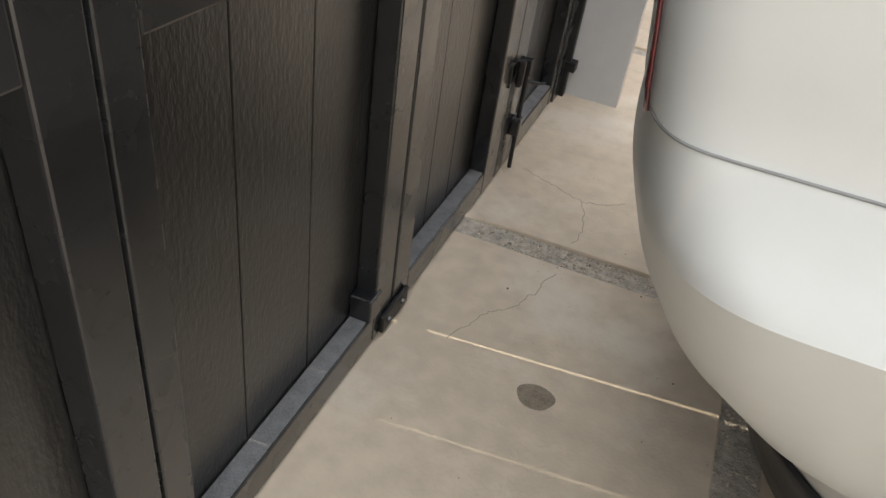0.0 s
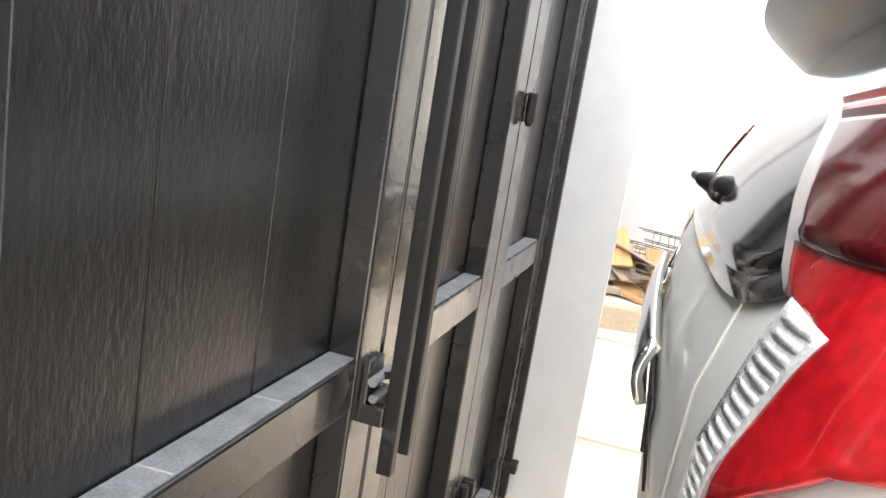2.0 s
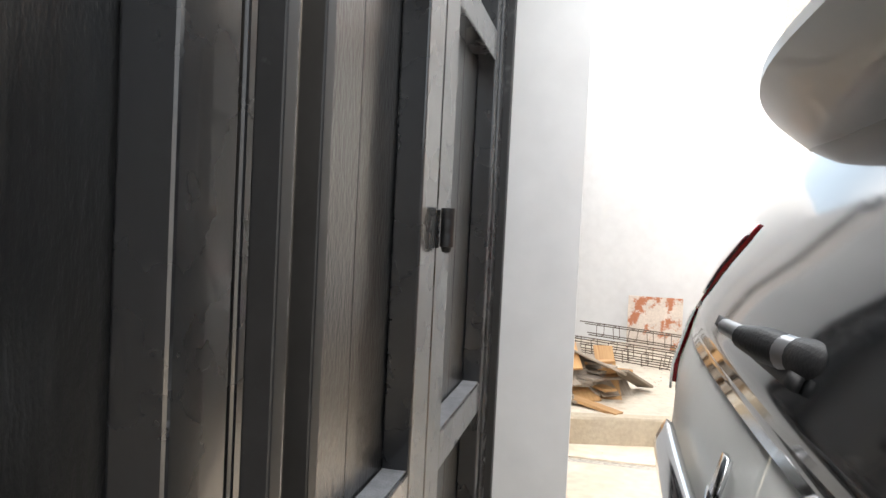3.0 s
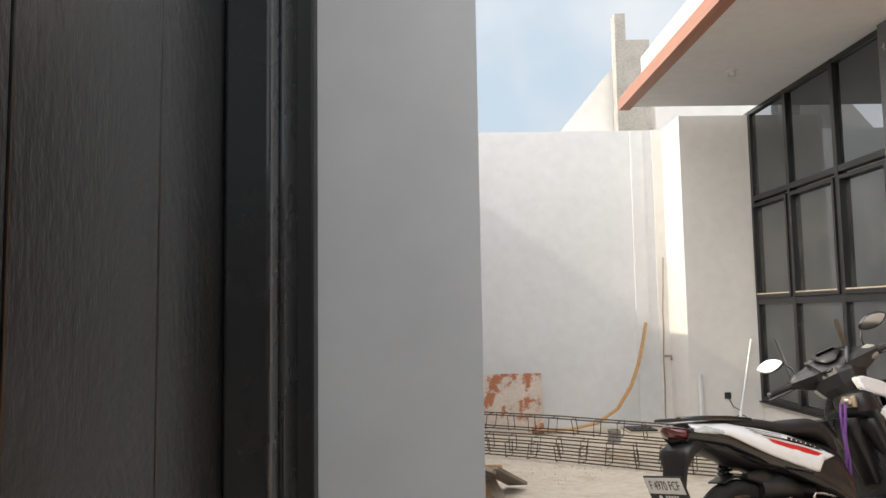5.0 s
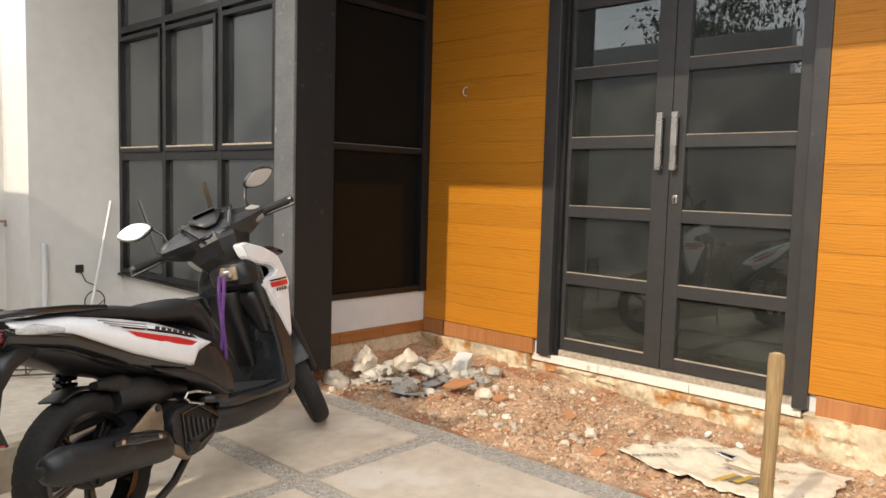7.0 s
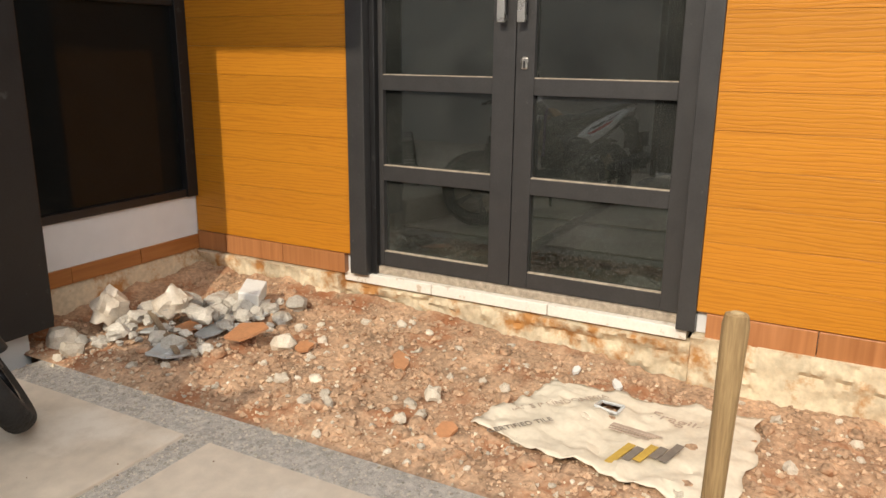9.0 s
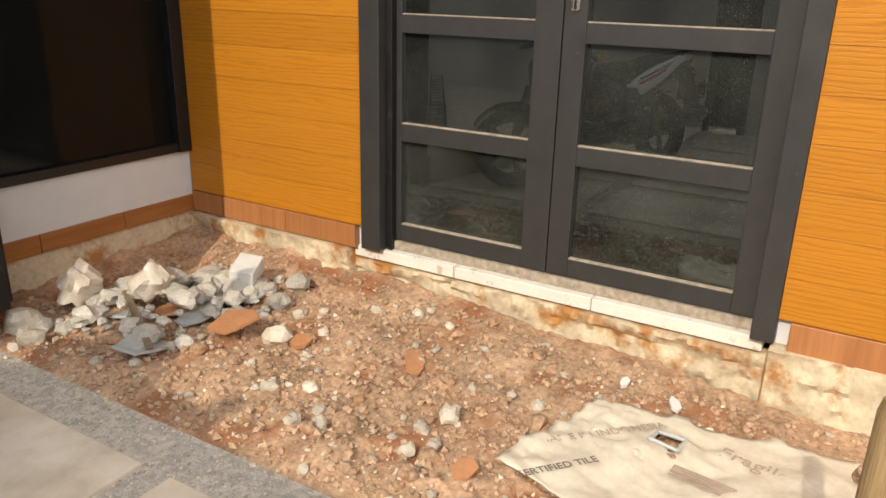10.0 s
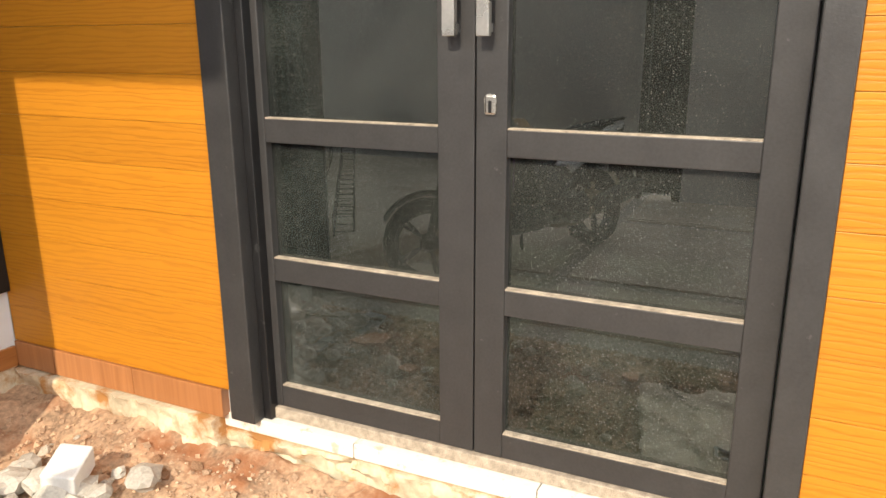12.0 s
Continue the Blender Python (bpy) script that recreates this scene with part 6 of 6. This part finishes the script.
tagged(put(ob, 3.66, 7.55, 0.075, 0, -6, 62), "thin grey wooden batten across the rubble", "batten")

# ---- paper sack and stake ----
M_SACK = mat("cream_woven_sack", (0.67, 0.60, 0.48), 0.7, var=0.07, scale=6, bump=0.4, bscale=22)
bm = bmesh.new()
sx, sy = 34, 40
keep = {}
for i in range(sx + 1):
    for j in range(sy + 1):
        u, w = i / sx, j / sy
        x = 3.52 + 0.78 * u + 0.16 * w * (1 - u) - 0.12 * w * u + 0.05 * noise.noise((w * 4, u * 2, 1)) * (1 if u in (0, 1) else 0.3)
        y = 5.26 + 0.86 * w - 0.10 * u * w + 0.05 * noise.noise((u * 5, w, 5)) * (1 if w in (0, 1) else 0.3)
        z = max(soil_z(x, y), -0.06) + 0.026 + 0.009 * noise.noise((x * 6, y * 6, 2)) + 0.004 * noise.noise((x * 19, y * 15, 4))
        keep[i, j] = bm.verts.new((x, y, z))
for i in range(sx):
    for j in range(sy):
        if 23 <= i <= 25 and 23 <= j <= 26:
            continue
        bm.faces.new([keep[a] for a in ((i, j), (i + 1, j), (i + 1, j + 1), (i, j + 1))])
rim = {k: keep[k].co.copy() for k in ((23, 23), (26, 23), (26, 27), (23, 27))}
sack = link("paper_sack", bm, M_SACK, smooth=True)
md = sack.modifiers.new("thick", "SOLIDIFY")
md.thickness = 0.003
tagged(sack, "flattened cream packing sack with printed lettering and a hole", "sack")
M_INK = mat("grey_print", (0.20, 0.17, 0.14), 0.8)
M_INKY = mat("ochre_print", (0.50, 0.33, 0.06), 0.8)
M_INKP = mat("pale_print", (0.42, 0.33, 0.26), 0.8)


def on_sack(x, y, ang):
    z = max(soil_z(x, y), -0.06) + 0.037
    return Matrix.Translation((x, y, z)) @ Matrix.Rotation(radians(ang), 4, "Z")


lettering("Fragile", 0.075, M_INKP, sack, on_sack(4.10, 5.52, -100), label="pale printed word")
lettering("MADE IN INDONESIA", 0.042, M_INKP, sack, on_sack(3.98, 5.92, -45), label="pale printed words")
lettering("CERTIFIED TILE", 0.036, M_INK, sack, on_sack(3.73, 5.96, -40), label="small printed words")
for k, (w, mm) in enumerate(((0.075, M_INKY), (0.05, M_INK), (0.06, M_INKY), (0.04, M_INK), (0.065, M_INK))):
    part("print_bar", turned(box(-w, w, -0.013, 0.013, -0.0008, 0.0008), on_sack(3.72 + 0.012 * k, 5.62 - 0.036 * k, -14)), mm, sack)
for k in range(6):
    part("print_line", turned(box(-0.0035, 0.0035, -0.085 + 0.006 * k, 0.085, -0.0008, 0.0008), on_sack(3.94 - 0.014 * k, 5.62, -8)), M_INKP, sack)
for a, b in (((23, 23), (26, 23)), ((26, 23), (26, 27)), ((26, 27), (23, 27)), ((23, 27), (23, 23))):
    part("hole_rim", tube([rim[a] + Vector((0, 0, 0.004)), rim[b] + Vector((0, 0, 0.004))], 0.006, 6), M_TILEG, sack, "grey plastic rim of the carrying hole")
M_TIMP = mat("pale_end_grain", (0.46, 0.34, 0.18), 0.8, var=0.2, scale=60)
stake = link("wooden_stake", hull([(-0.25, 0.03, 0.0, 0.020, 0.022), (0.0, 0.018, 0.0, 0.021, 0.023), (0.2, 0.008, 0.004, 0.022, 0.024), (0.45, 0.0, 0.0, 0.022, 0.025), (0.66, -0.006, -0.002, 0.025, 0.028), (0.685, -0.008, -0.002, 0.021, 0.024), (0.688, -0.008, -0.002, 0.014, 0.016)], "z", 14, 3.0),
             grain("weathered_stake", (0.36, 0.245, 0.115), (0.20, 0.125, 0.055), "z", 0.8, 2.0, 0.8), smooth=True)
tagged(put(stake, 3.25, 5.285, -0.006, 0, 0, 20), "rough round wooden stake with a sawn top", "stake")
part("sawn_end", lathe([(0.0, 0.687), (0.0145, 0.687), (0.014, 0.6895), (0.0, 0.6905)], "z", (-0.008, -0.002, 0), 16, closed=False), M_TIMP, stake, "pale sawn end")
ob = link("cement_bag", rock(0.12, 91, 0.5, 3, 0.5), mat("yellow_white_bag", (0.60, 0.55, 0.40), 0.5, var=0.1, scale=9, spots=((0.65, 0.45, 0.05), 7, 0.56, 0.6)), smooth=True)
tagged(put(ob, 4.02, 4.75, soil_z(4.02, 4.75) + 0.05), "crumpled white and yellow cement bag", "bag")

hook = empty("wall_hook", "small cream hook on the timber cladding", "hook", (FX, 7.905, 1.87))
part("curve", tube([(-0.004, -0.012, 0.03), (-0.012, 0.008, 0.026), (-0.016, 0.016, 0.0), (-0.014, 0.008, -0.024), (-0.008, -0.012, -0.03)], 0.0045, 8), M_STONE, hook, "", True)

# ---- raised yard ----
M_TIMB = grain("new_timber", (0.50, 0.30, 0.13), (0.36, 0.19, 0.075), "x", 0.75, 1.0, 0.4, 0, 0.2)
M_TIMG = grain("grey_weathered_timber", (0.34, 0.29, 0.235), (0.22, 0.18, 0.14), "x", 0.85, 1.0, 0.5, 0, 0.25)


def plank(l, w, t, material, x, y, z, rx, ry, rz, label="sawn plank in the scrap timber pile"):
    ob = link("plank", box(-l / 2, l / 2, -w / 2, w / 2, -t / 2, t / 2, 0.002), material)
    return tagged(put(ob, x, y, z, rx, ry, rz), label, "plank", "scrap timber pile")


q = random.Random(21)
for k in range(20):
    lz = 0.20 + 0.012 * k
    plank(0.45 + 0.35 * q.random(), 0.05 + 0.07 * q.random(), 0.02, (M_TIMB, M_TIMG, M_TIMG)[k % 3], -0.04 + 0.26 * q.random(), 7.75 + 0.35 * q.random(), lz, 4 * q.random() - 2, 6 * q.random() - 3, -60 + 120 * q.random())
plank(0.52, 0.34, 0.018, M_TIMG, 0.28, 7.86, 0.46, -14, 18, -12, "grey plywood sheet on the scrap timber pile")
plank(0.40, 0.16, 0.02, M_TIMB, 0.09, 7.80, 0.53, 6, 38, -70, "pale nailed board on the scrap timber pile")
plank(0.42, 0.10, 0.02, M_TIMB, 0.46, 8.0, 0.36, -24, 10, 62)
plank(0.40, 0.14, 0.02, M_TIMG, 0.60, 8.12, 0.29, -8, 24, 55)
plank(0.46, 0.11, 0.02, M_TIMB, -0.10, 7.72, 0.42, 8, 36, -120)
plank(0.55, 0.08, 0.02, M_TIMG, -0.18, 7.86, 0.45, 60, 40, -100)
plank(0.55, 0.08, 0.02, M_TIMB, -0.24, 7.95, 0.44, 66, 42, -100)
plank(0.44, 0.10, 0.022, M_TIMB, 0.30, 7.48, 0.205, 0, 6, -32)
plank(0.20, 0.06, 0.05, mat("pale_end_batten", (0.48, 0.34, 0.18), 0.8), -0.06, 7.40, 0.205, 0, 0, 80)
plank(0.30, 0.07, 0.05, M_TIMG, 0.02, 7.50, 0.23, 0, 0, 15)

for k in range(9):
    plank(0.34 + 0.22 * q.random(), 0.14 + 0.14 * q.random(), 0.012, (M_TIMG, M_TIMB, M_TIMG)[k % 3], -0.12 + 0.07 * k + 0.05 * q.random(), 7.66 + 0.05 * k, 0.40 + 0.03 * (k % 4) - 0.022 * k, 10 * q.random() - 5, 28 + 16 * q.random(), -20 - 60 * q.random(), "broken plywood sheet leaning on the scrap timber pile")

M_REBAR = mat("rusty_rebar", (0.11, 0.082, 0.062), 0.75, metal=0.3, var=0.25, scale=40, bump=0.4, bscale=300)


def cage(a, b, w, h, n, label):
    a, b = Vector(a), Vector(b)
    d = (b - a).normalized()
    s = Vector((-d.y, d.x, 0)).normalized()
    up = Vector((0, 0, 1))
    c = empty("rebar_cage", label, "rebar cage", a, "rebar cages")
    L = (b - a).length
    for i, (u, v) in enumerate(((-1, 0), (1, 0), (1, 1), (-1, 1))):
        j = 0.05 * ((i * 37) % 5 - 2)
        p0 = s * (u * w / 2) + up * (v * h)
        part("long_bar", tube([p0 - d * (0.12 + j), p0 + d * L * 0.33 + up * 0.008, p0 + d * L * 0.66 - up * 0.006, p0 + d * (L + j)], 0.0055, 6), M_REBAR, c)
    for k in range(n):
        f = L * (k + 0.4) / n
        t = 0.02 * math.sin(k * 2.3)
        ring = [d * (f + t) + s * (-w / 2 - 0.006) + up * -0.006, d * f + s * (w / 2 + 0.006) + up * -0.006, d * (f - t) + s * (w / 2 + 0.006) + up * (h + 0.006), d * f + s * (-w / 2 - 0.006) + up * (h + 0.006)]
        part("stirrup", tube(ring, 0.004, 5, closed=True), M_REBAR, c)
    return c


cage((0.05, 10.02, 0.20), (3.0, 8.25, 0.20), 0.13, 0.11, 17, "rusty rebar cage lying on the slab")
cage((0.28, 10.15, 0.33), (3.02, 8.42, 0.325), 0.13, 0.11, 17, "rusty rebar cage stacked on another cage")
cage((0.0, 9.78, 0.20), (2.75, 8.08, 0.20), 0.12, 0.10, 16, "rusty rebar cage beside the stacked cages")

ob = link("formwork_board", box(-0.285, 0.285, -0.009, 0.009, 0, 0.56, 0.002), mat("red_stained_plywood", (0.55, 0.47, 0.40), 0.7, var=0.12, scale=6, bump=0.3, bscale=60, spots=((0.36, 0.13, 0.06), 4.2, 0.52, 0.56)))
tagged(put(ob, 0.91, 10.42, SLAB + 0.002, -12, 0, -1), "plywood board stained red and white against the wall", "board")

bm = bmesh.new()
prev = None
cps = [(1.10, 10.40, 0.205), (1.45, 10.43, 0.21), (1.70, 10.47, 0.25), (1.92, 10.52, 0.38), (2.07, 10.58, 0.58), (2.16, 10.63, 0.78), (2.22, 10.67, 0.98), (2.27, 10.70, 1.18)]
for x, y, z in cps:
    ring = [bm.verts.new((x + dx, y + dy, z + dz)) for dx, dy, dz in ((0, -0.035, 0.0), (0, 0.035, 0.0), (-0.012, 0.035, 0.012), (-0.012, -0.035, 0.012))]
    if prev:
        for k in range(4):
            bm.faces.new((prev[k], prev[(k + 1) % 4], ring[(k + 1) % 4], ring[k]))
    else:
        bm.faces.new(ring)
    prev = ring
bm.faces.new(prev[::-1])
bmesh.ops.recalc_face_normals(bm, faces=bm.faces)
tagged(link("bent_plank", bm, M_TIMB), "long bent plank leaning in the wall corner", "plank")
tray = empty("drain_cover", "black drain cover on a cement frame", "drain cover", (2.12, 10.5, SLAB))
part("frame", box(-0.15, 0.15, -0.16, 0.16, 0.0, 0.012, 0.003), M_KERB, tray)
part("cover", box(-0.125, 0.125, -0.13, 0.13, 0.012, 0.026, 0.004), M_BLACK, tray)
for k in range(3):
    part("knob", box(-0.08 + 0.07 * k, -0.05 + 0.07 * k, -0.05, 0.05, 0.026, 0.034, 0.003), M_DARKP, tray)
ob = link("paint_can", lathe([(0.0, 0), (0.055, 0), (0.057, 0.004), (0.055, 0.01), (0.055, 0.10), (0.058, 0.105), (0.052, 0.108), (0.050, 0.02), (0.0, 0.02)], "z", (0, 0, 0), 26, closed=False), mat("grey_tin", (0.32, 0.31, 0.30), 0.5, metal=0.5, var=0.2, scale=20), smooth=True)
tagged(put(ob, 1.72, 9.88, SLAB + 0.001), "dented grey open tin on the slab", "can")
ob = link("hanging_wire", tube([(2.47, 10.735, 1.83), (2.46, 10.74, 1.55), (2.445, 10.735, 1.3), (2.45, 10.74, 1.12), (2.435, 10.735, 0.85), (2.44, 10.74, 0.55), (2.43, 10.735, 0.30), (2.44, 10.73, 0.19)], 0.007, 7), M_TIMG, smooth=True)
tagged(ob, "brown cable hanging down the wall corner", "cable")
ob = link("valve_tap", tube([(2.44, 10.72, 0.86), (2.50, 10.70, 0.86), (2.50, 10.70, 0.82)], 0.012, 8), M_RUSTY, smooth=True)
tagged(ob, "small brass tap on the wall corner", "tap")
ob = link("white_pipe", tube([(2.60, 10.20, SLAB), (2.60, 10.20, 0.72)], 0.02, 14), M_PLASTER, smooth=True)
tagged(ob, "short white plastic pipe standing at the wing wall", "pipe")
ob = link("white_stick", tube([(2.86, 10.06, SLAB + 0.003), (3.09, 10.215, 1.03)], 0.011, 10), M_PLATE, smooth=True)
tagged(ob, "white plastic stick leaning beside the window", "stick")
ob = empty("wall_socket", "black outlet box with a loose cable on the wall", "socket", (2.86, 10.245, 0.52))
part("box", box(-0.03, 0.03, -0.012, 0.004, -0.03, 0.03, 0.006), M_TRIM, ob)
part("cable", tube([(0.0, -0.012, -0.01), (0.04, -0.02, -0.10), (0.10, -0.03, -0.13)], 0.004, 6), M_DARKP, ob)
loop = [(2.93 + 0.075 * math.cos(a * 0.5), 10.14 + 0.012 * math.sin(a), 0.285 + 0.075 * math.sin(a * 0.5)) for a in range(0, 38)]
ob = link("cable_coil", tube([(2.93, 10.20, 0.20)] + loop, 0.004, 6), M_DARKP, smooth=True)
tagged(ob, "thin grey cable coil leaning at the wall", "cable")
M_GRIT = island(mat("dirt_grit", (0.27, 0.16, 0.10), 0.95, var=0.2, scale=20), 0.4)


def grit_area(q):
    c = ((1.3, 8.9, 0.35, 0.10), (1.0, 8.6, 0.5, 0.25), (1.45, 9.3, 0.5, 0.3), (0.8, 9.2, 0.9, 0.7))[q.randrange(4)]
    return q.gauss(c[0], c[2] * 0.6), q.gauss(c[1], c[3] * 0.6)


scatter("slab_dirt", 500, grit_area, lambda x, y: SLAB, 0.0015, 0.006, M_GRIT, "crumbs of red dirt on the slab", "dirt", 31)
scatter("drive_grit", 350, lambda q: (0.1 + 3.0 * q.random(), 2.0 + 5.2 * q.random()), lambda x, y: 0.0, 0.0012, 0.0045, M_GRIT, "fine grit on the driveway", "dirt", 32)

bm = bmesh.new()
ring = [bm.verts.new((0.393 + 0.044 * math.cos(a) * (1 + 0.08 * math.sin(3 * a)), 2.66 + 0.038 * math.sin(a), 0.0012)) for a in [2 * math.pi * k / 28 for k in range(28)]]
bm.faces.new(ring)
tagged(link("oil_stain", bm, mat("oily_concrete", (0.30, 0.245, 0.18), 0.6, var=0.25, scale=40)), "dark oval oil stain on the driveway", "stain", kind="structure")

M_CRACK = mat("dirty_crack", (0.36, 0.30, 0.23), 0.9, var=0.2, scale=20)
q = random.Random(5)
for pts in ([(0.06, 3.62), (0.177, 3.58), (0.286, 3.53), (0.329, 3.40), (0.318, 3.27)], [(0.147, 2.734), (0.2, 2.87), (0.25, 2.924), (0.285, 3.01), (0.311, 3.14)], [(0.286, 3.53), (0.356, 3.55), (0.42, 3.60)]):
    line = []
    for (x0, y0), (x1, y1) in zip(pts, pts[1:]):
        for k in range(8):
            u = k / 8
            line.append((x0 + (x1 - x0) * u + 0.012 * (q.random() - 0.5), y0 + (y1 - y0) * u + 0.012 * (q.random() - 0.5), -0.0008))
    part("crack", tube(line, 0.0014, 6), M_CRACK, drive, "fine crack in the concrete")

M_PEB = island(mat("washed_pebbles", (0.54, 0.48, 0.39), 0.7, var=0.15, scale=30), 0.35)


def strip_area(q):
    k = q.random()
    if k < 0.30:
        return 2.36 + 0.12 * q.random(), 4.6 + 3.0 * q.random()
    if k < 0.55:
        return 1.2 + 2.0 * q.random(), 6.80 + 0.11 * q.random()
    if k < 0.85:
        return 3.17 + 0.165 * q.random(), 4.6 + 3.3 * q.random()
    if k < 0.93:
        return 0.05 + 0.75 * q.random(), 3.165 + 0.10 * q.random()
    return 0.79 + 0.10 * q.random(), 1.8 + 1.3 * q.random()


scatter("pebble_strip", 9000, strip_area, lambda x, y: -0.013, 0.003, 0.0075, M_PEB, "small washed pebbles set in the driveway strips", "pebbles", 77)

side_door = empty("side_gate", "narrow black steel side gate standing in the wall", "gate")
part("post", box(-0.11, -0.05, 6.52, 6.59, 0, 2.6, 0.004), M_BLACK, side_door)
part("post", box(-0.12, -0.06, 6.84, 6.90, 0, 2.6, 0.004), M_BLACK, side_door)
part("panel", box(-0.10, -0.085, 6.595, 6.835, 0.05, 2.55), M_BLACK, side_door)
for z in (0.5, 1.5):
    part("rail", box(-0.084, -0.065, 6.60, 6.83, z, z + 0.06, 0.003), M_STEEL, side_door)


# ---- trees across the lane, seen in the window panes ----
def tree(x, y, h, seed):
    q = random.Random(seed)
    t = empty("tree", "leafy green tree beyond the gate", "tree", (x, y, -0.22), "trees beyond the gate")
    bm = tube([(0, 0, 0), (0.1, 0.05, h * 0.25), (0.0, 0.1, h * 0.5), (0.15, 0, h * 0.75)], 0.16, 10, taper=[1.3, 0.9, 0.6, 0.2])
    for k in range(9):
        a = q.random() * 6.28
        z = h * (0.35 + 0.4 * q.random())
        tube([(0.05, 0.05, z), (0.9 * math.cos(a), 0.9 * math.sin(a), z + 0.6), (1.7 * math.cos(a), 1.7 * math.sin(a), z + 0.9)], 0.06, 6, bm=bm, taper=[1, 0.6, 0.2])
    part("trunk", bm, M_TIMG, t, "", True)
    vs, fs = [], []
    clumps = [Vector((q.gauss(0, 1.1), q.gauss(0, 1.1), h * (0.72 + 0.13 * q.gauss(0, 1)))) for _ in range(46)]
    for _ in range(5200):
        c = clumps[q.randrange(46)] + Vector((q.gauss(0, 0.33), q.gauss(0, 0.33), q.gauss(0, 0.26)))
        e = Euler((q.random() * 6, q.random() * 6, q.random() * 6)).to_matrix()
        o = len(vs)
        for p in ((-0.09, 0, 0), (0, -0.035, 0.01), (0.09, 0, 0), (0, 0.035, 0.01)):
            vs.append(tuple(c + e @ Vector(p)))
        fs.append((o, o + 1, o + 2, o + 3))
    me = bpy.data.meshes.new("crown")
    me.from_pydata(vs, [], fs)
    me.materials.append(M_LEAF)
    ob = new("crown", me)
    ob.parent = t


M_LEAF = island(mat("tree_leaves", (0.055, 0.085, 0.03), 0.6, var=0.2, scale=2), 0.35)
tree(-8.5, 12.5, 6.2, 3)
tree(-9.5, 8.0, 6.0, 4)
tree(-9.0, 3.0, 5.8, 6)
